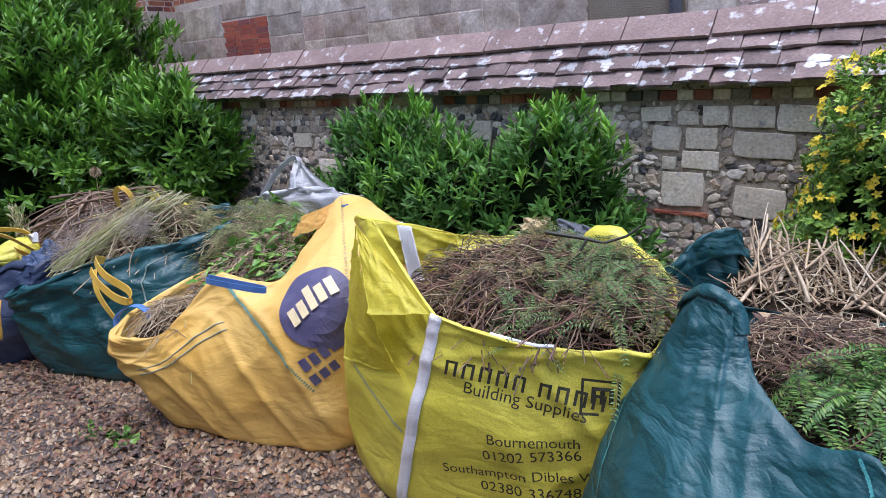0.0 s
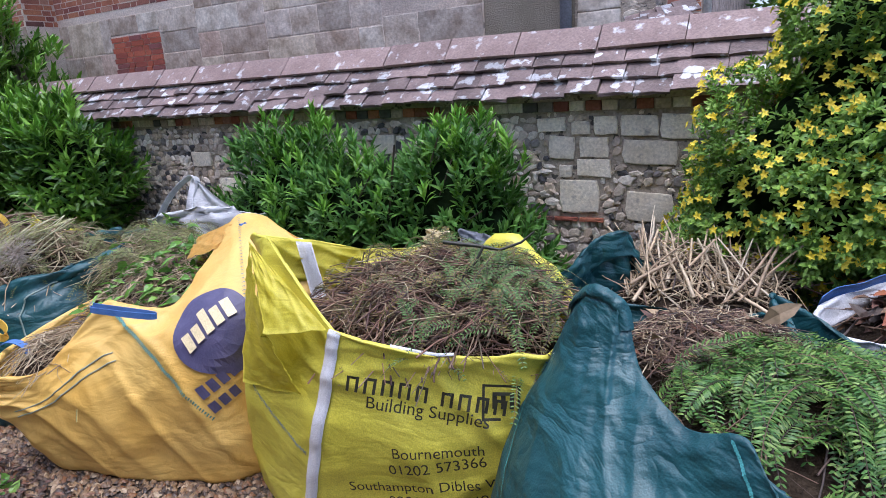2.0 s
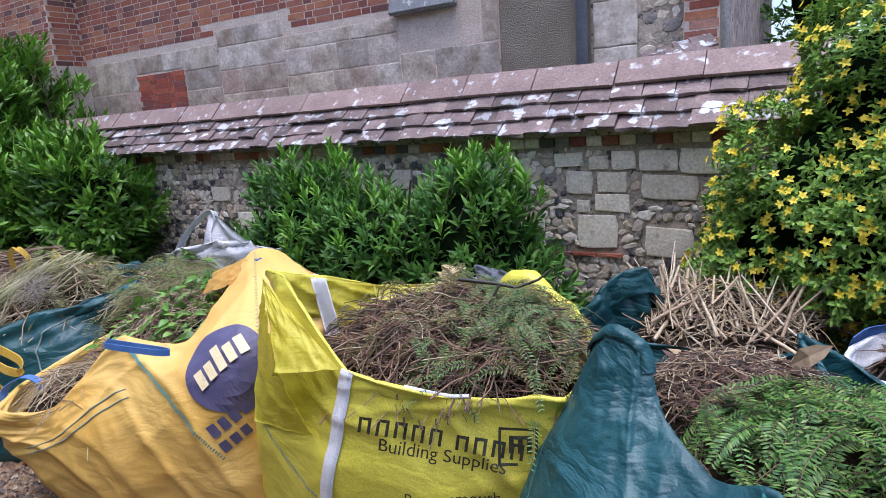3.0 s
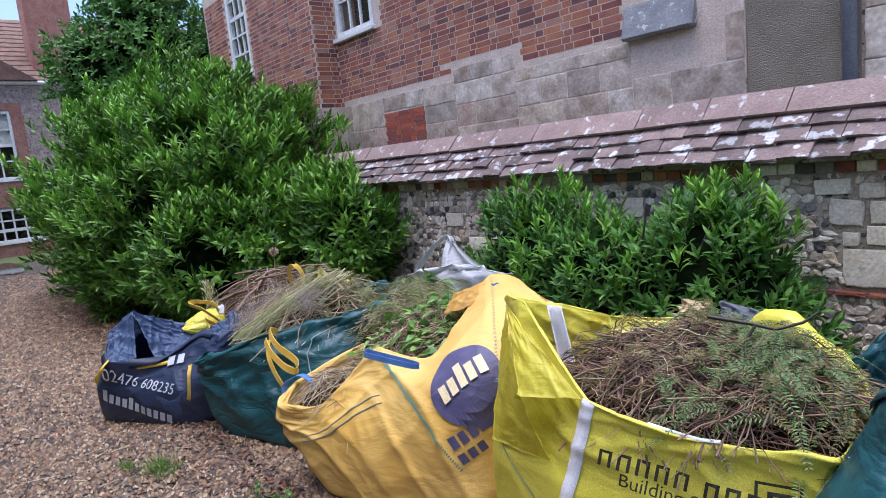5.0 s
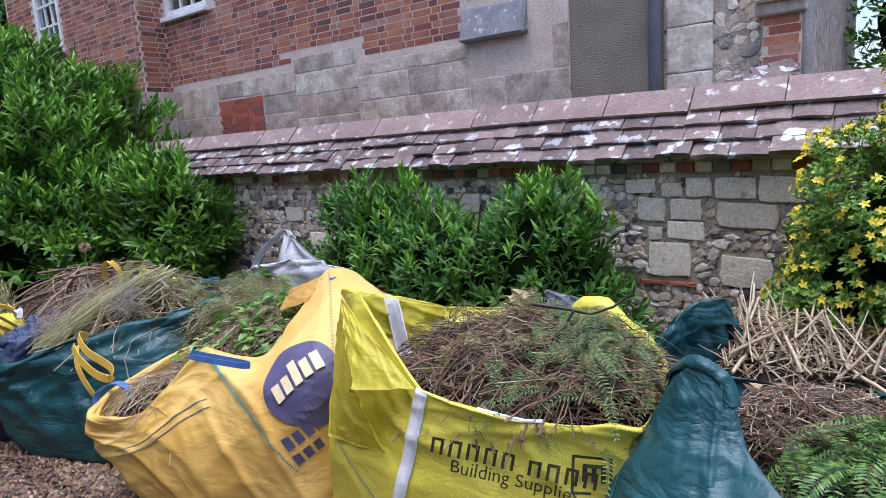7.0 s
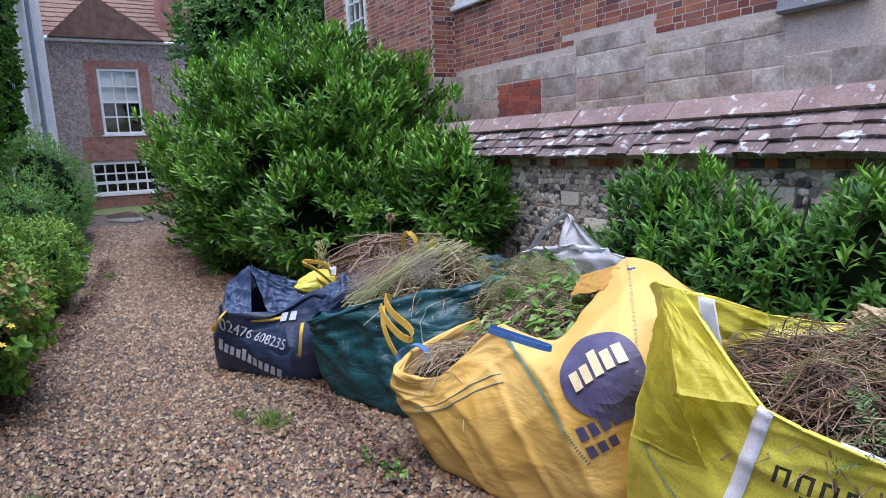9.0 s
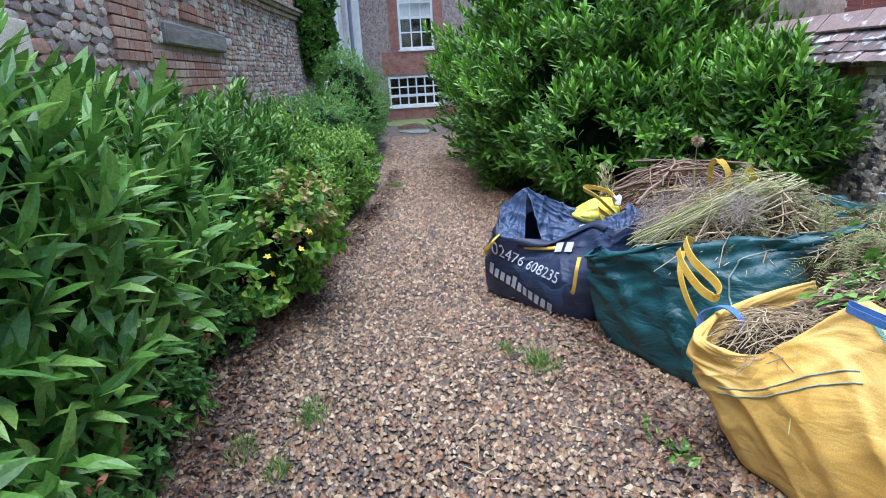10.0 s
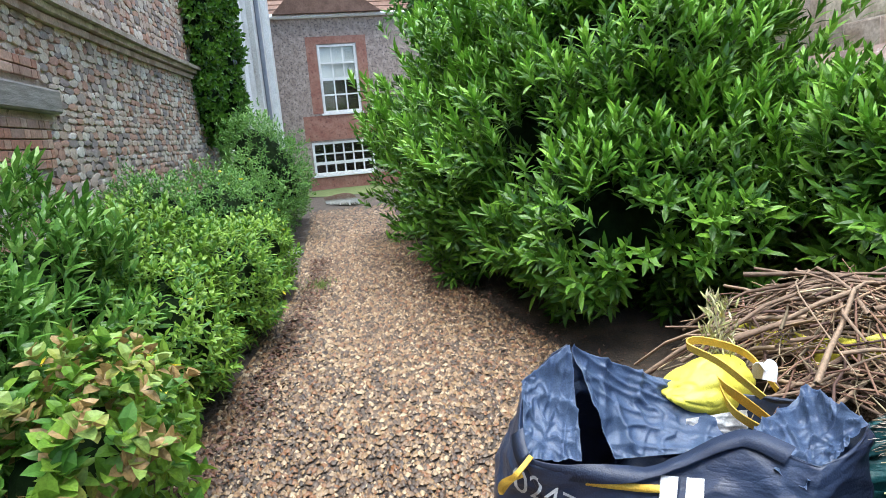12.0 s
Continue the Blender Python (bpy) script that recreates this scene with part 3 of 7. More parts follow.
def foliage(name, lobes, n, per, length, width, mat, parent, lift=0.55, spread=0.9, depth=0.18, label="", floor=0.05, gap=0.0):
    """Shoots of narrow leaves all over a heap of ellipsoids."""
    p, out = lobes_points(lobes, n, depth, floor, gap)
    m = len(p)
    axis = unit(out + np.array([0, 0, lift]) + rng.normal(size=(m, 3)) * 0.25)
    a, b = frames_of(axis)
    base, dirs, nr = [], [], []
    shoot = length * 0.9
    for k in range(per):
        ang = k * 2.4 + rng.random(m) * 0.7
        t = k / max(per - 1, 1)
        radial = a * np.cos(ang)[:, None] + b * np.sin(ang)[:, None]
        op = spread * (1.15 - 0.75 * t) + rng.normal(size=m) * 0.08
        base.append(p + axis * (shoot * t - shoot * 0.4) + rng.normal(size=(m, 3)) * 0.004)
        dirs.append(axis * (1 - 0.45 * op)[:, None] + radial * op[:, None])
        nr.append(axis * 0.8 - radial * 0.35 + np.array([0, 0, 0.35]))
    base, dirs, nr = map(np.concatenate, (base, dirs, nr))
    q = len(base)
    ln = length * (0.7 + 0.55 * rng.random(q))
    return put(name, leaf_mesh(name, base, dirs, nr, ln, width * (0.75 + 0.5 * rng.random(q)), mat), parent, label)


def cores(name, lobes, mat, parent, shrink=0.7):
    """Near-black lumps that stand in for the shade inside a bush."""
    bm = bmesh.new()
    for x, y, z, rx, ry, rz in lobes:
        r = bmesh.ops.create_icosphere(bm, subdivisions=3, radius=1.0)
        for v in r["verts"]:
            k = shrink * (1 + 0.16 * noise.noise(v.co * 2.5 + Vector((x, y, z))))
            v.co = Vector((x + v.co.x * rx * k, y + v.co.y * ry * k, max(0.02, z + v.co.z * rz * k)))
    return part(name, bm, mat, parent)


def tubes(name, pts, rad, mat, parent=None, label="", taper=0.5, sides=4):
    """Bent sticks: pts is (n, steps, 3)."""
    n, k, _ = pts.shape
    d = np.gradient(pts, axis=1)
    flat = unit(d.reshape(-1, 3))
    a, b = frames_of(flat)
    r = (rad[:, None] * np.linspace(1, taper, k)[None, :]).reshape(-1, 1)
    rings = [pts.reshape(-1, 3) + (a * math.cos(2 * math.pi * s / sides) + b * math.sin(2 * math.pi * s / sides)) * r for s in range(sides)]
    V = np.stack(rings, 1).reshape(-1, 3)
    base = ((np.arange(n) * k)[:, None] + np.arange(k - 1)[None, :]).reshape(-1)
    F = np.concatenate([np.stack([base * sides + s, base * sides + (s + 1) % sides, (base + 1) * sides + (s + 1) % sides, (base + 1) * sides + s], 1) for s in range(sides)], 0)
    return put(name, mesh_np(name, V, F, mat, True), parent, label)


class Mound:
    """The top of a heap over an ellipse."""

    def __init__(self, cx, cy, rx, ry, z0, h, tilt=(0, 0), power=1.2, rough=0.05):
        self.a = (cx, cy, rx, ry, z0, h, tilt, power, rough)

    def z(self, x, y):
        cx, cy, rx, ry, z0, h, tilt, power, rough = self.a
        r2 = ((x - cx) / rx) ** 2 + ((y - cy) / ry) ** 2
        n = np.array([noise.noise(Vector((float(i) * 6, float(j) * 6, 1.0))) for i, j in zip(np.ravel(x), np.ravel(y))]).reshape(np.shape(x))
        return z0 + h * np.clip(1 - r2, -0.25, 1) ** 1.0 * 1.0 + tilt[0] * (x - cx) + tilt[1] * (y - cy) + n * rough if power == 0 else z0 + h * np.sign(1 - r2) * np.abs(1 - r2) ** power + tilt[0] * (x - cx) + tilt[1] * (y - cy) + n * rough

    def spots(self, n, inside=1.0):
        cx, cy, rx, ry = self.a[:4]
        r, a = np.sqrt(rng.random(n)) * inside, rng.random(n) * 2 * math.pi
        x, y = cx + rx * r * np.cos(a), cy + ry * r * np.sin(a)
        return np.stack([x, y, self.z(x, y)], 1)

    def body(self, name, mat, parent, down=0.25):
        cx, cy, rx, ry = self.a[:4]
        seg, rings = 40, 12
        vs = [(cx, cy, float(self.z(np.array([cx]), np.array([cy]))[0]))]
        for r in range(1, rings + 1):
            f = r / rings
            a = np.arange(seg) * 2 * math.pi / seg
            x, y = cx + rx * f * np.cos(a), cy + ry * f * np.sin(a)
            z = self.z(x, y)
            vs += [tuple(q) for q in np.stack([x, y, z], 1)]
        a = np.arange(seg) * 2 * math.pi / seg
        vs += [(cx + rx * 0.9 * math.cos(t), cy + ry * 0.9 * math.sin(t), max(vs[1 + (rings - 1) * seg + i][2] - down, 0.03)) for i, t in enumerate(a)]
        fs = [(0, 1 + i, 1 + (i + 1) % seg) for i in range(seg)]
        for r in range(rings):
            b = 1 + r * seg
            fs += [(b + i, b + seg + i, b + seg + (i + 1) % seg, b + (i + 1) % seg) for i in range(seg)]
        me = bpy.data.meshes.new(name)
        me.from_pydata(vs, [], fs)
        for p in me.polygons:
            p.use_smooth = True
        me.materials.append(mat)
        return put(name, me, parent)

    def sticks(self, name, n, length, rad, mat, parent, lift=0.02, bend=0.12, along=None, inside=0.95, rise=0.15, label=""):
        p = self.spots(n, inside)
        ang = rng.random(n) * 2 * math.pi if along is None else along + rng.normal(size=n) * 0.35
        d = np.stack([np.cos(ang), np.sin(ang), rng.normal(size=n) * rise], 1)
        L = length * (0.45 + 0.8 * rng.random(n))
        k = 6
        t = np.linspace(-0.5, 0.5, k)
        pts = p[:, None, :] + d[:, None, :] * (L[:, None] * t[None, :])[:, :, None]
        w = unit(rng.normal(size=(n, 3)))
        pts += w[:, None, :] * (L * bend)[:, None, None] * np.sin(t * 5 + 1)[None, :, None]
        zz = self.z(pts[:, :, 0], pts[:, :, 1])
        pts[:, :, 2] = np.maximum(pts[:, :, 2], zz) * 0.6 + zz * 0.4 + lift * rng.random(n)[:, None]
        return tubes(name, pts, rad * (0.5 + rng.random(n)), mat, parent, label)

    def sprigs(self, name, n, length, needle, mat, parent, inside=0.98, lift=0.03, along=None, label="", pairs=12, width=0.0035):
        """Flat sprays of needles lying on the heap."""
        p = self.spots(n, inside)
        ang = rng.random(n) * 2 * math.pi if along is None else along + rng.normal(size=n) * 0.5
        d = np.stack([np.cos(ang), np.sin(ang), np.zeros(n)], 1)
        L = length * (0.5 + 0.8 * rng.random(n))
        q = p + d * L[:, None]
        q[:, 2] = self.z(q[:, 0], q[:, 1]) - 0.02 + rng.normal(size=n) * 0.03
        p[:, 2] += lift * rng.random(n)
        d = unit(q - p)
        a = unit(np.cross(d, np.array([[0, 0, 1.0]]) + rng.normal(size=(n, 3)) * 0.35))
        up = np.cross(a, d)
        base, dirs, nr, ln = [], [], [], []
        for i in range(pairs):
            t = 0.06 + 0.94 * i / (pairs - 1)
            b = p + d * (L * t)[:, None] + up * (0.05 * L * math.sin(t * 3))[:, None]
            for s in (-1, 1):
                base.append(b)
                dirs.append(d * 0.65 + a * s + rng.normal(size=(n, 3)) * 0.12)
                nr.append(up)
                ln.append(needle * (1.05 - 0.6 * t) * np.ones(n))
        base, dirs, nr, ln = map(np.concatenate, (base, dirs, nr, ln))
        return put(name, leaf_mesh(name, base, dirs, nr, ln, np.full(len(base), width), mat, droop=0.1), parent, label)

    def fronds(self, name, n, length, needle, mat, parent, along=None, pairs=24, width=0.005, lift=0.05, inside=0.98, where=None, droop=0.25):
        """Flat yew fronds: an arching stem with two rows of needles."""
        p = self.spots(n * 3, inside)
        if where is not None:
            p = p[where(p[:, 0], p[:, 1])]
        p = p[:n]
        n = len(p)
        ang = rng.random(n) * 2 * math.pi if along is None else along + rng.normal(size=n) * 0.75
        L = length * (0.5 + 0.7 * rng.random(n))
        k = pairs
        t = np.linspace(0, 1, k)
        bow = rng.normal(size=n) * 0.5
        a2 = ang[:, None] + bow[:, None] * (t[None, :] - 0.5)
        step = (L / (k - 1))[:, None]
        x = p[:, :1] + np.cumsum(np.cos(a2) * step, 1)
        y = p[:, 1:2] + np.cumsum(np.sin(a2) * step, 1)
        z0 = self.z(x, y)
        z = np.maximum(z0[:, :1] - droop * L[:, None] * t[None, :] ** 2, z0) * 0.6 + z0 * 0.4 + (lift * rng.random(n))[:, None] + 0.035 * np.sin(t * 2.6)[None, :]
        axis = np.stack([x, y, z], 2)
        stem = tubes(name + "_stem", axis, np.full(n, 0.0018), TWIG, parent, "", 0.4, 3)
        d = unit(np.gradient(axis, axis=1).reshape(-1, 3)).reshape(n, k, 3)
        tilt = rng.normal(size=(n, 1, 3)) * 0.3 + np.array([[[0, 0, 1.0]]])
        a = np.cross(d, tilt)
        a /= np.linalg.norm(a, axis=2, keepdims=True) + 1e-9
        up = np.cross(a, d)
        base, dirs, nr, ln = [], [], [], []
        taper = (0.55 + 0.9 * np.sin(np.clip(t * 1.15 + 0.25, 0, 1.4) * 2.2) * 0.6)[None, :] * needle
        for sd in (-1, 1):
            base.append(axis.reshape(-1, 3))
            dirs.append((d * 0.55 + a * sd + up * 0.12 + rng.normal(size=(n, k, 3)) * 0.09).reshape(-1, 3))
            nr.append(up.reshape(-1, 3))
            ln.append((taper * (0.85 + 0.3 * rng.random((n, k)))).reshape(-1))
        base, dirs, nr, ln = map(np.concatenate, (base, dirs, nr, ln))
        put(name, leaf_mesh(name, base, dirs, nr, ln, np.full(len(base), width), mat, droop=0.1), parent)
        return stem

    def leaves(self, name, n, length, width, mat, parent, lift=0.05, inside=0.95, label=""):
        p = self.spots(n, inside)
        p[:, 2] += lift * rng.random(n)
        d = unit(rng.normal(size=(n, 3)) * np.array([1, 1, 0.45]))
        nr = np.array([[0, 0, 1.0]]) + rng.normal(size=(n, 3)) * 0.4
        return put(name, leaf_mesh(name, p, d, nr, length * (0.5 + rng.random(n)), width * (0.5 + rng.random(n)), mat), parent, label)


def pebble_mesh(name, mat, seed, square=0.0, seg=8, jitter=None):
    """A stone set in a wall: face towards -y, unit size, 40 triangles."""
    r = random.Random(seed)
    ring = []
    for i in range(seg):
        a = 2 * math.pi * (i + 0.5) / seg
        c, s = math.cos(a), math.sin(a)
        k = (1 - square) + square / max(abs(c), abs(s))
        j = 1 + (r.random() - 0.5) * (jitter or (0.55 if square < 0.5 else 0.05))
        ring.append((0.5 * c * k * j, 0.5 * s * k * j))
    k1, k2 = (-0.12, 0.75) if square < 0.5 else (-0.36, 0.93)
    vs = [(x, 0.6, z) for x, z in ring] + [(x, k1, z) for x, z in ring]
    vs += [(x * k2, -0.42 + (r.random() - 0.5) * (0.2 if square < 0.5 else 0.06), z * k2) for x, z in ring] + [(0, -0.5, 0)]
    fs = []
    for b in (0, seg):
        fs += [(b + i, b + (i + 1) % seg, b + seg + (i + 1) % seg, b + seg + i) for i in range(seg)]
    fs = [(f[0], f[1], f[2], f[3]) for f in fs]
    tri = [(2 * seg + i, 2 * seg + (i + 1) % seg, 3 * seg) for i in range(seg)]
    me = bpy.data.meshes.new(name)
    me.from_pydata(vs, [], fs + tri)
    for p in me.polygons:
        p.use_smooth = False
    me.materials.append(mat)
    return me


def stone_wall(parent, spots, mats, place, piece_name, nearest, square=0.0, proud=0.022):
    """spots: (x, z, width, height) on the wall's face. place(x, z) gives the matrix. The nearest are parts, the rest joined."""
    shapes = [pebble_mesh(piece_name, mats[0], s, square, 8 if square else 7, 0.3 if square else 0.75) for s in range(6)]
    verts = [np.array([v.co[:] for v in s.vertices]) for s in shapes]
    polys = [[tuple(p.vertices) for p in s.polygons] for s in shapes]
    V, F, off = [], [], 0
    grow = 1.02 if square else 1.22
    r = random.Random(5)
    for i, (x, z, w, h) in enumerate(spots):
        k = r.randrange(6)
        depth = proud + 0.024 * r.random()
        m = place(x, z) @ Matrix.Rotation((r.random() - 0.5) * (0.12 if square else 0.6), 4, "Y") @ Matrix.Diagonal((w * grow, depth, h * grow, 1))
        if i < nearest:
            put(piece_name, shapes[k], parent, m=m)
        else:
            V.append(verts[k] @ np.array(m.to_3x3()).T + np.array(m.translation))
            F += [tuple(a + off for a in p) for p in polys[k]]
            off += len(verts[k])
    if V:
        me = bpy.data.meshes.new("stonework")
        me.from_pydata([tuple(v) for v in np.concatenate(V)], [], F)
        me.polygons.foreach_set("use_smooth", np.zeros(len(me.polygons), dtype=bool))
        me.materials.append(mats[1])
        tagged(put("stonework", me, parent), kind="stuff")


def structure(ob):
    return tagged(ob, kind="structure")


def stuff(ob):
    return tagged(ob, kind="stuff")


# ---- ground ----
xs = np.concatenate([[-400, -120, -40], np.linspace(-24, 6, 61), [30, 120, 400]])
ys = np.concatenate([[-400, -120, -40], np.linspace(-9, 6, 31), [30, 120, 400]])
GX, GY = np.meshgrid(xs, ys)
GZ = np.array([0.012 * noise.noise(Vector((float(a), float(b), 0))) if -24 <= a <= 6 and -9 <= b <= 6 else -0.02 for a, b in zip(GX.ravel(), GY.ravel())])
nx = len(xs)
gf = [(j * nx + i, j * nx + i + 1, (j + 1) * nx + i + 1, (j + 1) * nx + i) for j in range(len(ys) - 1) for i in range(nx - 1)]
ground = put("ground", mesh_np("ground", np.stack([GX.ravel(), GY.ravel(), GZ], 1), gf, GRAVEL_BED, True))
structure(tagged(ground, "brown gravel path and yard, damp after rain", "ground"))


def edge_left(x):
    return np.interp(x, [-21, -12.7, -7.9, -5.3, -3.1, -2.0, 2], [-3.1, -3.2, -3.45, -3.87, -4.4, -4.36, -4.3])


def edge_right(x):
    return np.interp(x, [-21, -11.8, -8, -5.3, -4.4, -3.4, 2], [-1.2, -2.15, -2.33, -2.1, -1.9, -1.2, -1.0])


def bed(name, x0, x1, ya, yb, label, mat=SOIL, lift=0.02):
    vs, fs = [], []
    X = np.linspace(x0, x1, 70)
    for i, x in enumerate(X):
        a, b = ya(x), yb(x)
        for t in np.linspace(0, 1, 7):
            e = 0.06 * noise.noise(Vector((x * 3, t * 2, 5)))
            vs.append((x, a + (b - a) * t + e, lift + 0.02 * noise.noise(Vector((x * 4, t * 9, 2))) - (0.03 if t in (0.0, 1.0) else 0)))
        if i:
            k = 7 * i
            fs += [(k - 7 + c, k + c, k + c + 1, k - 6 + c) for c in range(6)]
    return structure(tagged(put(name, mesh_np(name, vs, fs, mat, True)), label, "soil"))


bed("soil_bed", -14, 2.5, lambda x: -5.3, lambda x: float(edge_left(x)) - 0.06, "dark damp soil under the border plants")
bed("soil_bed", -13, 3.0, lambda x: float(edge_right(x)) + 0.12, lambda x: 0.05, "dark damp soil along the foot of the wall")

# loose stones of the path
n = 150000
px = -15.0 + 16.5 * rng.random(n) ** 0.55
py = -4.6 + 3.4 * rng.random(n)
ok = (py > edge_left(px) - 0.1) & (py < edge_right(px) + 0.25)
px, py = px[ok], py[ok]
n = len(px)
r0 = (0.0055 + 0.0115 * rng.random(n) ** 1.6) * np.interp(px, [-15, -7, -4], [2.0, 1.3, 1.0])
ang = rng.random(n) * 6.28
seg = 6
V = np.zeros((n, seg + 1, 3))
for s in range(seg):
    a = 2 * math.pi * s / seg
    k = 0.75 + 0.5 * rng.random(n)
    lx, ly = r0 * 1.35 * math.cos(a) * k, r0 * 0.85 * math.sin(a) * k
    V[:, s, 0] = px + lx * np.cos(ang) - ly * np.sin(ang)
    V[:, s, 1] = py + lx * np.sin(ang) + ly * np.cos(ang)
    V[:, s, 2] = 0.004 + 0.006 * rng.random(n)
V[:, seg, 0], V[:, seg, 1] = px + r0 * 0.3 * (rng.random(n) - 0.5), py + r0 * 0.3 * (rng.random(n) - 0.5)
V[:, seg, 2] = 0.012 + r0 * 0.75
o = (np.arange(n) * (seg + 1))[:, None]
F = np.concatenate([o + np.array([[s, (s + 1) % seg, seg]]) for s in range(seg)], 0)
tagged(put("gravel", mesh_np("gravel", V.reshape(-1, 3), F, PEBBLE, True)), "loose brown and buff flint gravel on the path", "gravel", kind="stuff")

# fallen leaves and straw beside the plants and bags
n = 6500
lx = -9.5 + 11 * rng.random(n)
side = rng.random(n) < 0.5
ly = np.where(side, edge_left(lx) + 0.02 + np.abs(rng.normal(size=n)) * 0.12, edge_right(lx) - 0.02 + rng.normal(size=n) * 0.28)
ly = np.where((lx > -3.6) & ~side, -2.35 - np.abs(rng.normal(size=n)) * 0.18, ly)
d = unit(np.stack([rng.normal(size=n), rng.normal(size=n), rng.normal(size=n) * 0.15], 1))
nr = np.array([[0, 0, 1.0]]) + rng.normal(size=(n, 3)) * 0.3
tagged(put("leaf_litter", leaf_mesh("leaf_litter", np.stack([lx, ly, 0.022 + 0.02 * rng.random(n)], 1), d, nr, 0.025 + 0.03 * rng.random(n), 0.012 + 0.012 * rng.random(n), LEAF_MOULD)),
       "brown fallen leaves along the edges of the path", "leaf litter", kind="stuff")
n = 90
sx, sy = -3.4 + 3.6 * rng.random(n), -3.3 + 1.0 * rng.random(n)
sa = rng.random(n) * 6.28
sl = 0.05 + 0.16 * rng.random(n)
t = np.linspace(-0.5, 0.5, 5)
pts = np.stack([sx[:, None] + np.cos(sa)[:, None] * sl[:, None] * t, sy[:, None] + np.sin(sa)[:, None] * sl[:, None] * t, np.full((n, 5), 0.026) + 0.01 * rng.random((n, 1))], 2)
tagged(tubes("fallen_straw", pts, 0.0016 + 0.0014 * rng.random(n), STRAW), "dry straw stalks dropped on the gravel", "straw", kind="stuff")


def tuft(x, y, w, nb, h=0.05, mat=GRASS, label="small tuft of bright green grass in the gravel", leaf=(0.003, 0.004), flat=1.0):
    base = np.stack([x + rng.normal(size=nb) * w * 0.45, y + rng.normal(size=nb) * w * 0.25, np.full(nb, 0.012)], 1)
    d = np.stack([rng.normal(size=nb) * 0.6, rng.normal(size=nb) * 0.6, np.full(nb, flat)], 1)
    nr = rng.normal(size=(nb, 3))
    me = leaf_mesh("grass_tuft", base, d, nr, h * (0.5 + rng.random(nb)), leaf[0] + leaf[1] * rng.random(nb), mat)
    return tagged(put("grass_tuft", me), label, "grass", kind="stuff")


for x, y, w, nb in ((-2.67, -2.77, 0.16, 260), (-2.85, -2.9, 0.1, 60), (-2.39, -3.89, 0.15, 170), (-2.15, -4.15, 0.12, 110), (-2.0, -3.98, 0.1, 90), (-8.1, -3.3, 0.25, 260)):
    tuft(x, y, w, nb)
tuft(-1.84, -2.45, 0.09, 26, 0.05, BROAD_LEAF, "low green weed with broad leaves in the gravel", (0.016, 0.02), 0.35)
tuft(-1.98, -2.5, 0.1, 16, 0.04, BROAD_LEAF, "low green weed with broad leaves in the gravel", (0.012, 0.014), 0.35)

st = bmesh.new()
bmesh.ops.create_icosphere(st, subdivisions=3, radius=1.0)
for v in st.verts:
    k = 1 + 0.25 * noise.noise(v.co * 1.7)
    v.co = Vector((-10.07 + 0.16 * k * v.co.x, -3.58 + 0.13 * k * v.co.y, 0.03 + 0.05 * k * v.co.z))
tagged(part("edging_stone", st, LEAD, None, "", True), "flat dark grey stone lying at the edge of the path", "stone")

pud = bmesh.new()
pv = [pud.verts.new((-16.9 + 1.5 * math.cos(a) * (1 + 0.2 * math.sin(3 * a)), -2.5 + 0.5 * math.sin(a) * (1 + 0.25 * math.cos(2 * a)), 0.016)) for a in np.linspace(0, 2 * math.pi, 40, endpoint=False)]
pud.faces.new(pv)
structure(tagged(part("water", pud, WET), "shallow rain puddle on the path before the house", "puddle"))
gr = bmesh.new()
gv = [gr.verts.new((-19.2 + 1.3 * math.cos(a), -2.0 + 1.6 * math.sin(a), 0.012)) for a in np.linspace(0, 2 * math.pi, 30, endpoint=False)]
gr.faces.new(gv)
structure(tagged(part("verge", gr, surface("mossy_verge", (0.1, 0.13, 0.04), (0.14, 0.17, 0.06), 6, 0.9, 0.6, 60)), "mossy green verge before the far house", "grass"))

# ---- garden wall with tiled coping ----
wall = structure(thing("wall_garden", "flint and rubble garden wall with a lichened clay tile coping", "wall"))
part("core", boxed((-5.8, 0.025, 0), (3.4, 0.42, 1.36)), MORTAR, wall)
part("roof_bed", boxed((-5.8, -0.02, 1.33), (3.4, 0.46, 1.375)), MORTAR, wall)
rb = bmesh.new()
prof = [(-0.07, 1.36), (0.22, 1.665), (0.51, 1.36)]
a = [rb.verts.new((-5.8, y, z)) for y, z in prof]
b = [rb.verts.new((3.4, y, z)) for y, z in prof]
rb.faces.new(a[::-1]), rb.faces.new(b)
for i in range(3):
    rb.faces.new((a[i], a[(i + 1) % 3], b[(i + 1) % 3], b[i]))
part("roof_core", rb, MORTAR, wall)

BLOCKS = [(-0.33, 1.20, 0.17, 0.08), (-0.16, 1.18, 0.11, 0.075), (-0.02, 1.19, 0.13, 0.105), (0.16, 1.185, 0.2, 0.11), (0.37, 1.175, 0.2, 0.135),
          (-0.27, 1.07, 0.155, 0.135), (-0.085, 1.07, 0.165, 0.115), (-0.09, 0.955, 0.2, 0.1), (0.22, 1.04, 0.29, 0.135), (-0.17, 0.79, 0.23, 0.2),
          (0.22, 0.74, 0.25, 0.17), (-1.5, 1.1, 0.17, 0.13), (-0.64, 1.02, 0.1, 0.08), (-0.25, 0.935, 0.075, 0.07), (-2.6, 1.12, 0.2, 0.1),
          (-3.3, 1.0, 0.22, 0.12), (-2.2, 0.85, 0.2, 0.11), (0.62, 1.05, 0.22, 0.12), (0.6, 0.8, 0.2, 0.14), (-1.05, 0.98, 0.13, 0.1), (-3.0, 0.8, 0.25, 0.11)]


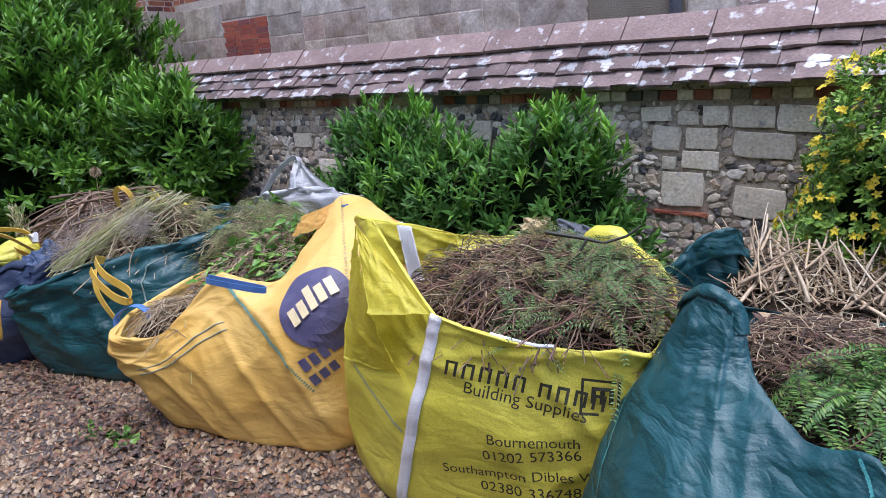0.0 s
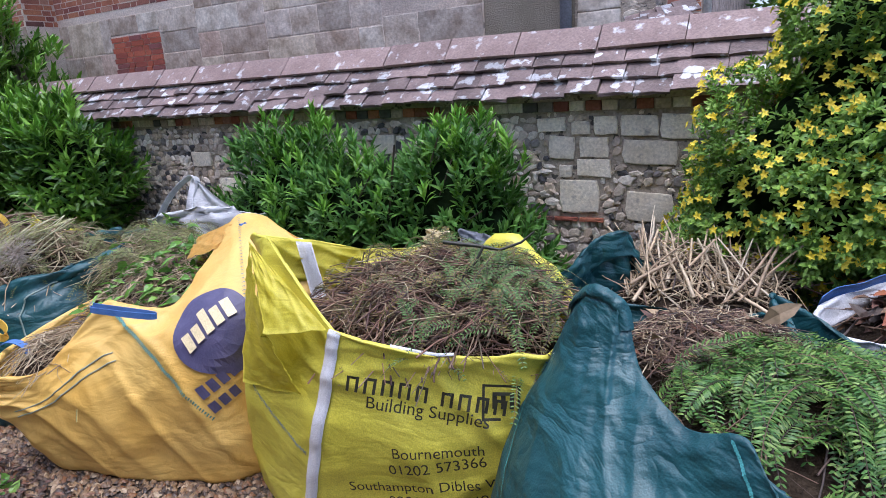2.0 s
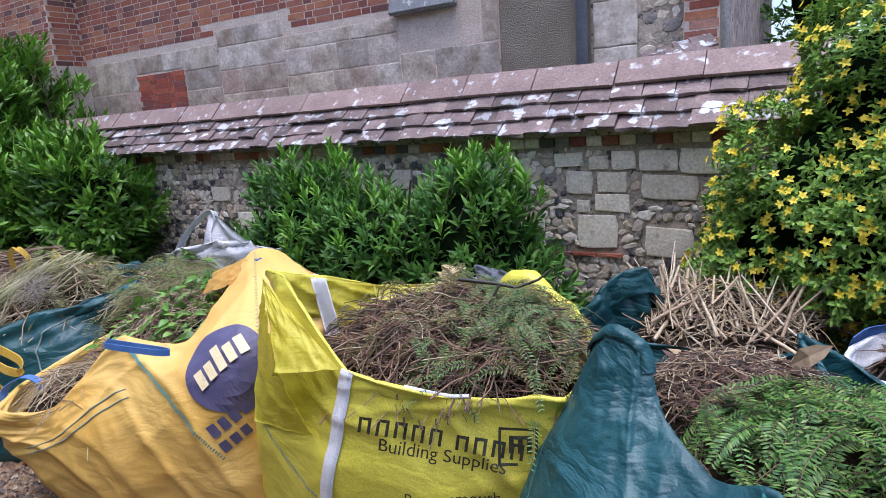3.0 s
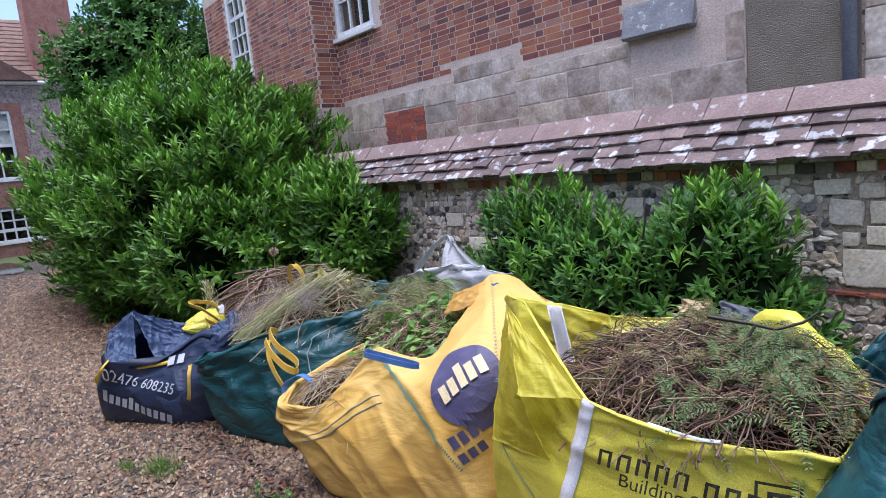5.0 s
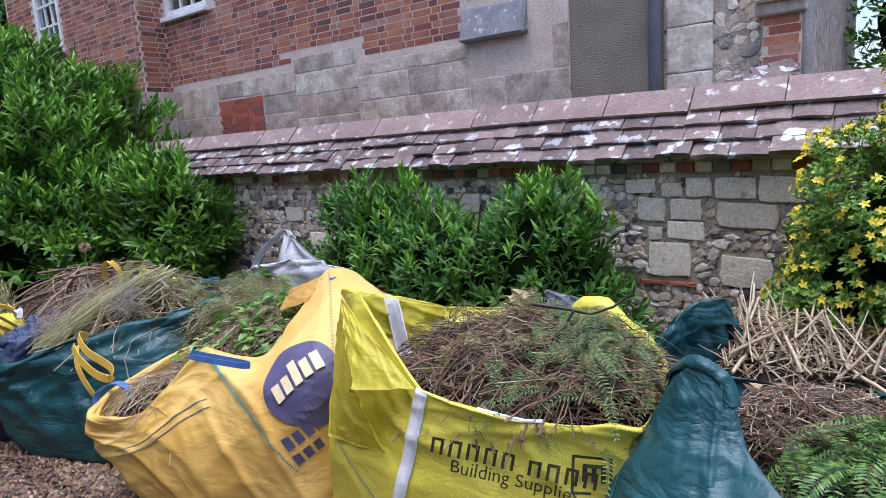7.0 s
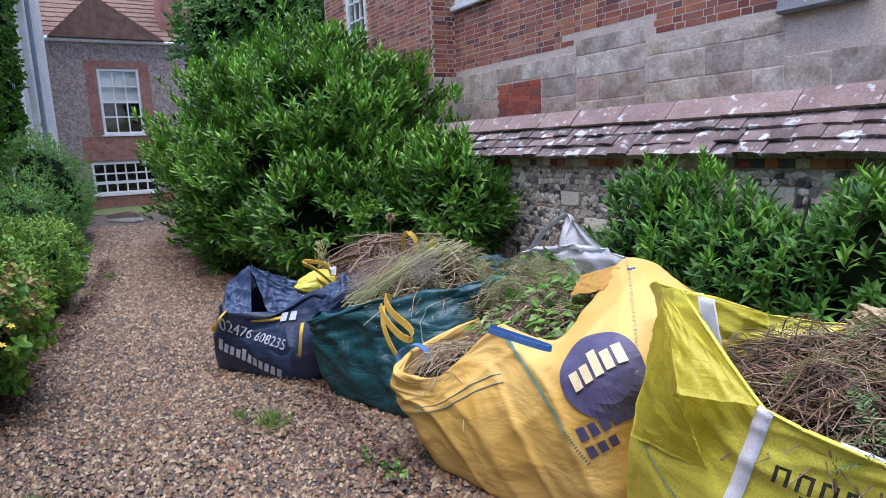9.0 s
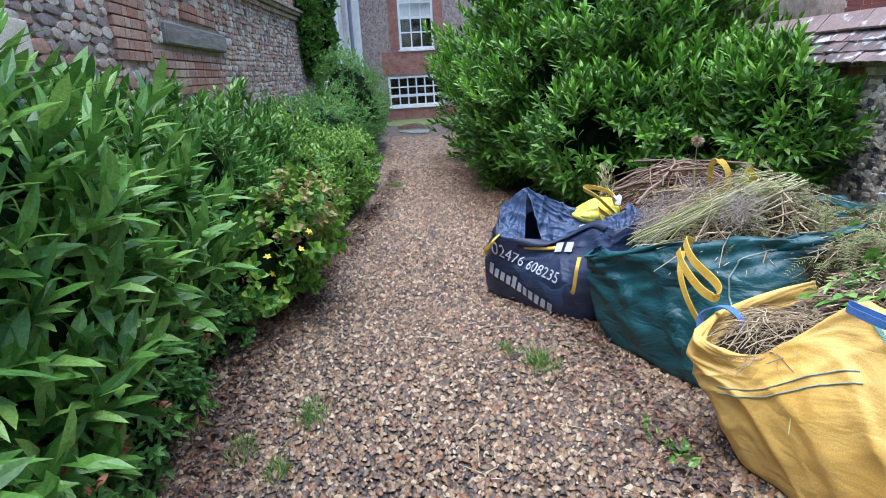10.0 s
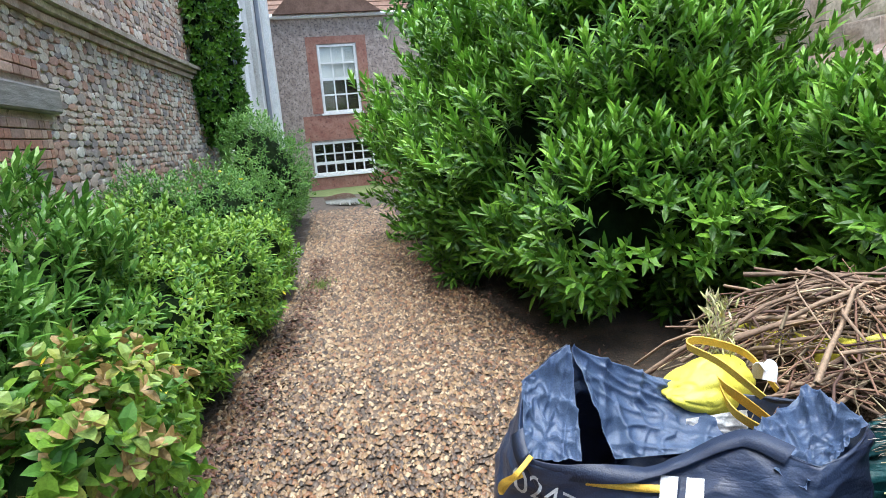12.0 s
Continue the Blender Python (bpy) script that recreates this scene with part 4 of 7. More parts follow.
def free_spots(x0, x1, z0, z1, taken, w, h, seed):
    r = random.Random(seed)
    out, z = [], z0
    while z < z1:
        hh = h * (0.75 + 0.5 * r.random())
        x = x0 + r.random() * w
        while x < x1:
            ww = w * (0.55 + 0.95 * r.random())
            cx, cz = x + ww / 2, z + hh / 2 + (r.random() - 0.5) * 0.4 * h
            if not any(abs(cx - bx) < (bw + ww) * 0.47 and abs(cz - bz) < (bh + hh) * 0.47 for bx, bz, bw, bh in taken):
                out.append((cx, cz, ww * 0.99, hh * (0.7 + 0.6 * r.random())))
            else:
                if not any(abs(cx - bx) < (bw + ww * 0.4) * 0.5 and abs(cz - bz) < (bh + hh * 0.5) * 0.5 for bx, bz, bw, bh in taken):
                    out.append((cx, cz, ww * 0.45, hh * 0.6))
            x += ww + 0.004
        z += hh + 0.003
    return out


brick_row = [(x, 1.3, 0.085, 0.055) for x in np.arange(-5.7, 3.3, 0.092)]
tile_rows = [(-0.33, 0.655, 0.6, 0.022), (-0.3, 0.905, 0.01, 0.01)]
taken = BLOCKS + [(x, z, w, h + 0.01) for x, z, w, h in brick_row] + tile_rows
spots = free_spots(-5.6, 3.2, 0.02, 1.27, taken, 0.053, 0.04, 3)
spots.sort(key=lambda s: abs(s[0] + 0.3) + 0.8 * abs(s[1] - 0.95))
wall_place = lambda x, z: Matrix.Translation((x, 0.028, z))

# ---- old house behind the wall ----
house = structure(thing("house", "old brick house on a mixed stone base, behind the garden wall", "house"))
Y = 1.17


def wall_open(name, x0, x1, y0, y1, z0, z1, holes, mat, parent):
    """A wall along x with real openings (hx0, hx1, hz0, hz1)."""
    bm = bmesh.new()
    x = x0
    for h in sorted(holes):
        box(bm, (x, y0, z0), (h[0], y1, z1))
        box(bm, (h[0], y0, z0), (h[1], y1, h[2]))
        box(bm, (h[0], y0, h[3]), (h[1], y1, z1))
        x = h[1]
    box(bm, (x, y0, z0), (x1, y1, z1))
    return part(name, bm, mat, parent)


def sash(parent, at, w, h, cols, rows, turn=0.0, name="window_1", bar=0.014):
    """A white wooden window with glazing bars, glass and a sill; at is its lower left corner, facing -y before the turn."""
    win = new(name)
    win.parent = parent
    tagged(win, "white painted wooden sash window with small panes")
    m = pose(*at, 0, 0, turn)

    def add(nm, bm, mat, lab=""):
        bm.transform(m)
        return part(nm, bm, mat, win, lab)
    f = 0.07
    for nm, lo, hi in (("frame_side", (0, -0.03, 0), (f, 0.07, h)), ("frame_side", (w - f, -0.03, 0), (w, 0.07, h)),
                       ("frame_top", (f, -0.03, h - f), (w - f, 0.07, h)), ("frame_bottom", (f, -0.03, 0), (w - f, 0.07, f))):
        add(nm, boxed(lo, hi, 0.006), WHITE)
    add("sill", boxed((-0.05, -0.09, -0.06), (w + 0.05, 0.05, -0.002), 0.008), WHITE)
    cw, ch = (w - 2 * f) / cols, (h - 2 * f) / rows
    for i in range(1, cols):
        add("glazing_bar", boxed((f + i * cw - bar, -0.005, f), (f + i * cw + bar, 0.035, h - f)), WHITE)
    for j in range(1, rows):
        k = 2 * bar if j == rows // 2 else bar
        add("glazing_bar", boxed((f, -0.008, f + j * ch - k), (w - f, 0.038, f + j * ch + k)), WHITE)
    for i in range(cols):
        for j in range(rows):
            add("pane", boxed((f + i * cw, 0.012, f + j * ch), (f + (i + 1) * cw, 0.018, f + (j + 1) * ch)), GLASS).visible_shadow = False
    # One dark panel is added in place of the unlit room.
    add("dark_room", boxed((-0.05, 0.3, -0.05), (w + 0.05, 0.32, h + 0.05)), BARK, "dark panel standing in for the unlit room behind the glass")
    return win


W2 = (-6.76, -5.88, 3.3, 5.0)
W1 = (-9.62, -8.85, 3.2, 5.1)
wall_open("main_wall", -6.9, -1.27, Y, Y + 0.4, 0, 6.3, [W2], BRICK_MORTAR, house)
wall_open("bay_wall", -10.6, -6.8, 0.8, Y + 0.4, 0, 6.3, [W1], BRICK_MORTAR, house)
part("render_panel", boxed((-1.27, Y + 0.02, 0), (-0.55, Y + 0.4, 6.3)), ROUGHCAST, house, "brown roughcast panel between stone edges")
part("end_wall", boxed((-0.55, Y + 0.01, 0), (0.1, Y + 0.4, 6.3)), MORTAR, house)
part("corner_pier", boxed((0.09, Y - 0.06, 0), (0.31, Y + 0.4, 6.3)), BRICK_MORTAR, house)
part("side_wall", boxed((0.05, Y + 0.4, 0), (0.3, Y + 5, 6.3)), FAR_FLINT, house)
part("far_end_wall", boxed((-10.6, Y + 0.4, 0), (-10.3, Y + 5, 6.3)), FAR_BRICK, house)
rf = bmesh.new()
p6 = [rf.verts.new(v) for v in ((-10.9, 0.5, 6.3), (0.6, 0.5, 6.3), (0.6, Y + 5, 6.3), (-10.9, Y + 5, 6.3), (-9, 3.5, 8.4), (-1.5, 3.5, 8.4))]
for q in ((0, 1, 5, 4), (1, 2, 5), (2, 3, 4, 5), (3, 0, 4), (3, 2, 1, 0)):
    rf.faces.new([p6[i] for i in q])
part("roof", rf, ROOF, house)
sash(house, (W2[0], Y + 0.02, W2[2]), W2[1] - W2[0], W2[3] - W2[2], 3, 4, name="window_2")
sash(house, (W1[0], 0.83, W1[2]), W1[1] - W1[0], W1[3] - W1[2], 3, 6, name="window_1")
slab = boxed((-2.24, Y - 0.1, 2.34), (-1.62, Y + 0.02, 2.62), 0.02)
for v in slab.verts:
    if v.co.z > 2.5:
        v.co.y += 0.07
part("sloping_slab", slab, LEAD, house, "grey lichened slab on the stone buttress")
pb = bmesh.new()
bmesh.ops.create_cone(pb, segments=20, radius1=0.042, radius2=0.042, depth=5.6, cap_ends=True, matrix=Matrix.Translation((-0.6, Y - 0.045, 3.4)))
for z in (1.9, 3.6):
    bmesh.ops.create_cone(pb, segments=20, radius1=0.05, radius2=0.05, depth=0.08, cap_ends=True, matrix=Matrix.Translation((-0.6, Y - 0.045, z + 1.2)))
part("drainpipe", pb, PIPE, house, "grey plastic drainpipe", True)
pb = bmesh.new()
bmesh.ops.create_cone(pb, segments=12, radius1=0.025, radius2=0.025, depth=4.4, cap_ends=True, matrix=Matrix.Translation((0.34, Y - 0.05, 3.9)))
part("white_pipe", pb, WHITE, house, "thin white pipe at the corner", True)
ib = bmesh.new()
bmesh.ops.create_cone(ib, segments=8, radius1=0.012, radius2=0.012, depth=0.5, cap_ends=True, matrix=pose(-3.9, Y - 0.07, 3.25, 0, 90, 0))
bmesh.ops.create_cone(ib, segments=8, radius1=0.02, radius2=0.02, depth=0.09, cap_ends=True, matrix=pose(-4.13, Y - 0.05, 3.25, 90, 0, 0))
part("iron_bracket", ib, INK, house, "rusty iron bar on the brickwork")
for z, wdt in ((2.05, 0.36), (2.13, 0.42)):
    part("cornice", boxed((0.05, Y - 0.1 - (z - 2.05) * 0.6, z + 0.12), (0.34, Y + 0.1, z + 0.2), 0.01), HOUSE_STONE, house, "worn moulded stone cornice")
lean = structure(thing("lean_to_roof", "scrap of old tiled roof with lichen behind the coping", "roof"))
for i in range(4):
    for j in range(3):
        t = boxed((-0.075, -0.06, -0.006), (0.075, 0.06, 0.006), 0.003)
        t.transform(pose(-0.12 + 0.1 * i + 0.03 * j, 0.74 + 0.09 * j, 1.7 + 0.045 * j + 0.015 * i, 28 + 4 * i, -8, 12 + 7 * i))
        part("tile", t, TILE, lean)
part("bedding", boxed((-0.2, 0.66, 1.45), (0.3, 1.1, 1.675)), MORTAR, lean)

# ---- far house across the path ----
far = structure(thing("house", "far flint and brick house with white windows and a tiled roof", "house"))
FX = -20.5
lower, upper = (-2.95, -1.15, 0.42, 1.37), (-2.5, -1.4, 2.18, 4.08)
bm = bmesh.new()
for y0, y1, z0, z1 in ((-3.75, -2.95, 0, 4.85), (-2.95, -1.15, 0, 0.42), (-2.95, -1.15, 1.37, 2.18), (-2.95, -2.5, 2.18, 4.85), (-1.4, -1.15, 2.18, 4.85), (-2.5, -1.4, 4.08, 4.85), (-1.15, 9, 0, 4.85)):
    box(bm, (FX - 0.4, y0, z0), (FX, y1, z1))
part("front_wall", bm, FAR_FLINT, far)
for y0, y1, z0, z1 in ((-3.1, 2, 1.42, 2.12), (-3.1, 2, 0.0, 0.36), (-2.8, -2.52, 2.18, 4.1), (-1.38, -1.1, 2.18, 4.1), (-2.8, -1.1, 4.1, 4.3)):
    part("brick_band", boxed((FX - 0.1, y0, z0), (FX + 0.012, y1, z1)), FAR_BRICK, far)
sash(far, (FX - 0.04, lower[0], lower[2]), 1.8, 0.95, 6, 3, 90, "window_3", 0.022)
sash(far, (FX - 0.04, upper[0], upper[2]), 1.1, 1.9, 3, 4, 90, "window_4", 0.02)
sash(far, (FX - 0.04, 1.2, 2.18), 1.1, 1.9, 3, 4, 90, "window_5")
# White panel added behind the upper panes to make them pale.
part("blind", boxed((FX - 0.12, upper[0] + 0.07, 3.12), (FX - 0.1, upper[1] - 0.07, 4.02)), WHITE, far, "white panel behind the upper half of the glass")
part("wall_face", boxed((FX, 1.1, 2.1), (FX + 0.01, 1.2, 2.2)), FAR_BRICK, far)
part("gutter", boxed((FX - 0.05, -3.75, 4.8), (FX + 0.14, 9, 4.9), 0.03), WHITE, far)
rf = bmesh.new()
for i in range(14):
    t0, t1 = i / 14, (i + 1) / 14
    a = [rf.verts.new(v) for v in ((FX + 0.1 - 4 * t0, -3.8, 4.9 + 2.6 * t0 + 0.03), (FX + 0.1 - 4 * t0, 9, 4.9 + 2.6 * t0 + 0.03), (FX + 0.1 - 4 * t1, 9, 4.9 + 2.6 * t1), (FX + 0.1 - 4 * t1, -3.8, 4.9 + 2.6 * t1))]
    rf.faces.new(a)
    if i:
        rf.faces.new((a[0], a[1], last[2], last[3]))
    last = a
part("roof", rf, ROOF, far)
gbm = bmesh.new()
g = [gbm.verts.new(v) for v in ((FX + 0.25, -3.6, 4.9), (FX + 0.25, -0.6, 4.9), (FX + 0.25, -2.4, 6.1), (FX - 3, -3.6, 4.9), (FX - 3, -0.6, 4.9), (FX - 3, -2.4, 6.1))]
for q in ((0, 1, 2), (0, 2, 5, 3), (2, 1, 4, 5), (4, 3, 5), (1, 0, 3, 4)):
    gbm.faces.new([g[i] for i in q])
part("gable_roof", gbm, ROOF, far)
part("chimney", boxed((FX - 1.5, -0.55, 4.5), (FX - 0.5, 0.65, 9.5), 0.03), FAR_BRICK, far, "tall red brick chimney stack")

# ---- left wing: limewashed side wall ----
wing = structure(thing("house", "pale limewashed side wing with white pipes and pilasters", "house"))
ang = math.degrees(math.atan2(-3.72 + 4.6, -20.4 + 14.2))
L = math.hypot(-3.72 + 4.6, -20.4 + 14.2)
wm = Matrix.Translation((-14.2, -4.6, 0)) @ Matrix.Rotation(math.atan2(0.88, -6.2), 4, "Z")


def wing_part(name, lo, hi, mat, label="", bevel=0.0):
    b = boxed(lo, hi, bevel)
    b.transform(wm)
    return part(name, b, mat, wing, label)


wing_part("wall", (0, 0.05, 0), (L, 0.5, 8), OLD_WHITE)
for i, (x, w) in enumerate(((0.4, 0.3), (2.0, 0.35), (3.6, 0.3), (5.6, 0.4))):
    wing_part("pilaster", (x, -0.08, 0), (x + w, 0.06, 8), WHITE if i % 2 else OLD_WHITE, "white painted pilaster", 0.01)
for x in (1.5, 4.6):
    wing_part("drainpipe", (x, -0.06, 0), (x + 0.09, 0.04, 8), PIPE, "dark drainpipe", 0.02)
post = bmesh.new()
bmesh.ops.create_cone(post, segments=16, radius1=0.1, radius2=0.08, depth=1.4, cap_ends=True, matrix=Matrix.Translation((-12.6, -4.35, 0.7)))
tagged(part("garden_post", post, WHITE, None, "", True), "short white painted post among the plants", "post")

# ---- left rubble wall ----
lw = structure(thing("wall_left", "old rubble wall of flint, stone and brick with a moulded string course", "wall"))
LINE = [(3.0, -5.1), (-4.5, -5.12), (-7.5, -5.15), (-10.0, -5.0), (-12.0, -4.82), (-13.3, -4.68)]


def lw_at(s):
    """The wall's face at a distance s along it from its near end: place and turn."""
    for (x0, y0), (x1, y1) in zip(LINE, LINE[1:]):
        d = math.hypot(x1 - x0, y1 - y0)
        if s <= d or (x1, y1) == LINE[-1]:
            return x0 + (x1 - x0) * s / d, y0 + (y1 - y0) * s / d, math.atan2(y1 - y0, x1 - x0)
        s -= d


bm = bmesh.new()
for (x0, y0), (x1, y1) in zip(LINE, LINE[1:]):
    v = [bm.verts.new(p) for p in ((x0, y0 - 0.02, 0), (x1, y1 - 0.02, 0), (x1, y1 - 0.02, 4.5), (x0, y0 - 0.02, 4.5), (x0, y0 - 0.5, 0), (x1, y1 - 0.5, 0), (x1, y1 - 0.5, 4.5), (x0, y0 - 0.5, 4.5))]
    for q in ((1, 0, 3, 2), (3, 7, 6, 2), (4, 5, 6, 7), (0, 4, 7, 3), (1, 2, 6, 5)):
        bm.faces.new([v[i] for i in q])
part("core", bm, LEFT_MORTAR, lw)
for dz, out, hh in ((2.58, 0.08, 0.05), (2.635, 0.13, 0.045), (2.5, 0.04, 0.06)):
    bm = bmesh.new()
    prev = None
    for x, y in LINE:
        ring = [bm.verts.new((x, y + oo, z)) for oo, z in ((-0.05, dz), (out, dz), (out, dz + hh), (-0.05, dz + hh))]
        if prev:
            for i in range(4):
                bm.faces.new((prev[i], prev[(i + 1) % 4], ring[(i + 1) % 4], ring[i]))
        prev = ring
    part("string_course", bm, HOUSE_STONE, lw, "weathered moulded stone string course")
lin = boxed((-7.45, -5.2, 1.8), (-5.3, -5.085, 1.98), 0.015)
part("timber_lintel", lin, TIMBER, lw, "grey weathered timber built into the wall")

# ---- trees and bushes ----
def bush(name, label, category, lobes, n, per, length, width, mat, lift=0.5, spread=0.9, core=0.7, depth=0.2, group="", gap=0.0):
    ob = thing(name, label, category, group)
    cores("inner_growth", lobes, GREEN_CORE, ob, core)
    foliage("leaves", lobes, n, per, length, width, mat, ob, lift, spread, depth, gap=gap)
    return ob


def stems(ob, roots, top, n, rad=0.015):
    r = np.array(roots)
    p0 = r[rng.integers(0, len(r), n)] + rng.normal(size=(n, 3)) * np.array([0.1, 0.06, 0])
    p1 = np.array(top)[rng.integers(0, len(top), n)] + rng.normal(size=(n, 3)) * 0.15
    t = np.linspace(0, 1, 6)[None, :, None]
    pts = p0[:, None, :] * (1 - t) + p1[:, None, :] * t
    pts[:, :, 2] = np.maximum(pts[:, :, 2], 0.0)
    return tubes("stems", pts, rad * (0.6 + rng.random(n)), BARK, ob)


BIG = [(-8.4, -0.55, 1.35, 2.4, 1.75, 1.5), (-7.0, -0.75, 1.25, 1.6, 1.45, 1.2), (-5.7, -0.8, 0.75, 0.95, 1.05, 0.7), (-4.45, -0.42, 0.9, 0.58, 0.45, 0.6),
       (-8.0, -0.5, 2.15, 1.6, 1.2, 0.9), (-10.4, -0.9, 1.1, 1.9, 1.35, 1.2), (-6.2, -1.35, 0.72, 1.2, 0.75, 0.7), (-7.9, -1.6, 0.8, 1.3, 0.75, 0.85), (-6.45, -0.6, 1.85, 0.85, 0.9, 0.66), (-5.2, -0.35, 1.05, 0.5, 0.42, 0.5)]
big = bush("evergreen_bush", "large rounded evergreen bush with narrow glossy leaves", "bush", BIG, 12500, 9, 0.13, 0.031, LAUREL, 0.7, 0.8, 0.62, 0.5, gap=0.22)
# Young tips only up high: their paler colour also stands in for top light.
stuff(foliage('young_growth', BIG, 2000, 12, 0.14, 0.032, LAUREL_TIP, big, 1.6, 0.6, 0.0, floor=1.1, gap=0.2))
stems(big, [(-8, -0.8, 0), (-6, -0.8, 0)], [(-8, -0.7, 1.2), (-6, -0.8, 1.1), (-7, -0.5, 1.4)], 14, 0.03)
MID = [(-1.95, -0.45, 0.72, 0.5, 0.32, 0.5), (-1.35, -0.42, 0.66, 0.5, 0.32, 0.42), (-0.8, -0.38, 0.72, 0.4, 0.28, 0.46), (-2.2, -0.5, 0.55, 0.4, 0.3, 0.35), (-0.6, -0.35, 0.5, 0.3, 0.25, 0.4)]
mid = bush("evergreen_shrub", "low evergreen shrub with narrow leaves against the wall", "shrub", MID, 1500, 9, 0.09, 0.022, DARK_LEAF, 0.9, 0.75, 0.75, 0.25, gap=0.12)
stuff(foliage("young_growth", [(-1.9, -0.42, 1.16, 0.22, 0.18, 0.2), (-1.65, -0.4, 1.1, 0.12, 0.1, 0.14), (-0.72, -0.36, 1.12, 0.25, 0.16, 0.16), (-0.45, -0.36, 1.0, 0.1, 0.1, 0.14), (-1.7, -0.5, 0.85, 0.5, 0.3, 0.3), (-0.9, -0.45, 0.8, 0.4, 0.25, 0.25)], 220, 12, 0.085, 0.019, LAUREL_TIP, mid, 2.0, 0.6, 0.4))
stems(mid, [(-1.9, -0.45, 0), (-1.3, -0.45, 0), (-0.8, -0.4, 0)], [(-1.9, -0.45, 0.9), (-0.8, -0.4, 0.9), (-1.3, -0.4, 0.8)], 30, 0.008)


def flowers(ob, lobes, n, size=0.017):
    p, out = lobes_points(lobes, n, 0.04, 0.2)
    ax = unit(out + np.array([0, -0.3, 0.5]) + rng.normal(size=p.shape) * 0.4)
    a, b = frames_of(ax)
    base, d, nr = [], [], []
    for k in range(5):
        g = 2 * math.pi * k / 5
        rad = a * math.cos(g) + b * math.sin(g)
        base.append(p + out * 0.03)
        d.append(rad + ax * 0.25)
        nr.append(ax)
    base, d, nr = map(np.concatenate, (base, d, nr))
    m = len(base)
    return stuff(put("flowers", leaf_mesh("flowers", base, d, nr, size * (0.8 + 0.5 * rng.random(m)), np.full(m, size * 0.62), PETAL, 0.1), ob, "yellow star flowers"))


WORT = [(1.05, -0.45, 1.05, 0.55, 0.4, 0.55), (1.5, -0.5, 1.2, 0.65, 0.45, 0.75), (2.1, -0.5, 1.1, 0.7, 0.5, 0.7), (0.85, -0.4, 0.85, 0.42, 0.32, 0.4), (1.15, -0.42, 1.5, 0.4, 0.35, 0.4), (1.7, -0.6, 0.8, 0.6, 0.4, 0.5)]
wort = bush("flowering_shrub", "tall leafy shrub with many yellow star flowers", "shrub", WORT, 7000, 8, 0.038, 0.015, WORT_LEAF, 0.6, 1.0, 0.62, 0.3)
flowers(wort, WORT, 2300, 0.019)
stems(wort, [(1.2, -0.5, 0), (1.8, -0.5, 0)], [(1.1, -0.45, 0.9), (1.6, -0.5, 1), (2, -0.5, 0.9)], 24, 0.007)

# border plants along the left wall
G = "border plants along the path"
B1 = [(0.6, -4.95, 0.6, 0.9, 0.5, 0.7), (-0.7, -4.95, 0.65, 0.9, 0.52, 0.75), (-1.9, -4.9, 0.68, 0.9, 0.5, 0.74), (-2.9, -4.85, 0.7, 0.7, 0.42, 0.66)]
bush("laurel_hedge", "glossy laurel shrub with long broad leaves beside the path", "shrub", B1, 1500, 9, 0.185, 0.048, BROAD_LEAF, 0.9, 0.8, 0.68, 0.35, G)
B2 = [(-2.3, -4.55, 0.25, 0.7, 0.22, 0.32), (-3.3, -4.5, 0.25, 0.5, 0.2, 0.3), (-1.2, -4.6, 0.25, 0.7, 0.22, 0.3)]
b2 = bush("low_shrub", "low shrub with small green leaves at the edge of the gravel", "shrub", B2, 900, 8, 0.045, 0.02, DARK_LEAF, 0.4, 1.0, 0.6, 0.4, G)
foliage("reddish_leaves", B2, 160, 6, 0.04, 0.018, RUST_LEAF, b2, 0.5, 1.0, 0.1)
B3 = [(-4.1, -4.8, 0.66, 0.8, 0.5, 0.66), (-5.2, -4.7, 0.62, 0.8, 0.5, 0.6)]
bush("laurel_hedge", "glossy laurel shrub with narrow leaves beside the path", "shrub", B3, 1300, 9, 0.11, 0.027, BROAD_LEAF, 0.9, 0.8, 0.68, 0.35, G)
B4 = [(-3.85, -4.12, 0.52, 0.42, 0.3, 0.36), (-4.4, -4.15, 0.4, 0.4, 0.26, 0.34), (-3.6, -4.3, 0.35, 0.4, 0.25, 0.3)]
b4 = bush("tutsan", "spreading plant with broad yellow-green and reddish leaves", "shrub", B4, 330, 7, 0.07, 0.048, LIME_LEAF, 0.6, 1.05, 0.45, 0.5, G)
foliage("pale_leaves", [(-3.85, -4.05, 0.68, 0.4, 0.22, 0.22)], 70, 6, 0.06, 0.045, PALE_LEAF, b4, 0.6, 1.0, 0.4)
flowers(b4, B4, 24, 0.022)
B5 = [(-5.6, -4.2, 0.42, 0.8, 0.4, 0.45), (-6.8, -4.05, 0.42, 0.8, 0.45, 0.45), (-8.0, -3.9, 0.4, 0.8, 0.4, 0.42), (-6.2, -4.5, 0.65, 0.9, 0.45, 0.5)]
b5 = bush("leafy_border_plant", "bright yellow-green leafy border plant beside the path", "shrub", B5, 3000, 8, 0.06, 0.022, LIME_LEAF, 0.5, 1.0, 0.66, 0.3, G)
flowers(b5, B5, 40, 0.02)
B6 = [(-7.6, -4.6, 0.7, 1.0, 0.45, 0.6), (-9.0, -4.25, 0.62, 1.0, 0.55, 0.62), (-10.4, -4.1, 0.6, 0.9, 0.5, 0.6)]
b6 = bush("feathery_shrub", "feathery green shrub dotted with yellow flowers", "shrub", B6, 3000, 8, 0.05, 0.015, FEATHER_LEAF, 0.5, 1.0, 0.68, 0.3, G)
flowers(b6, B6, 50, 0.02)
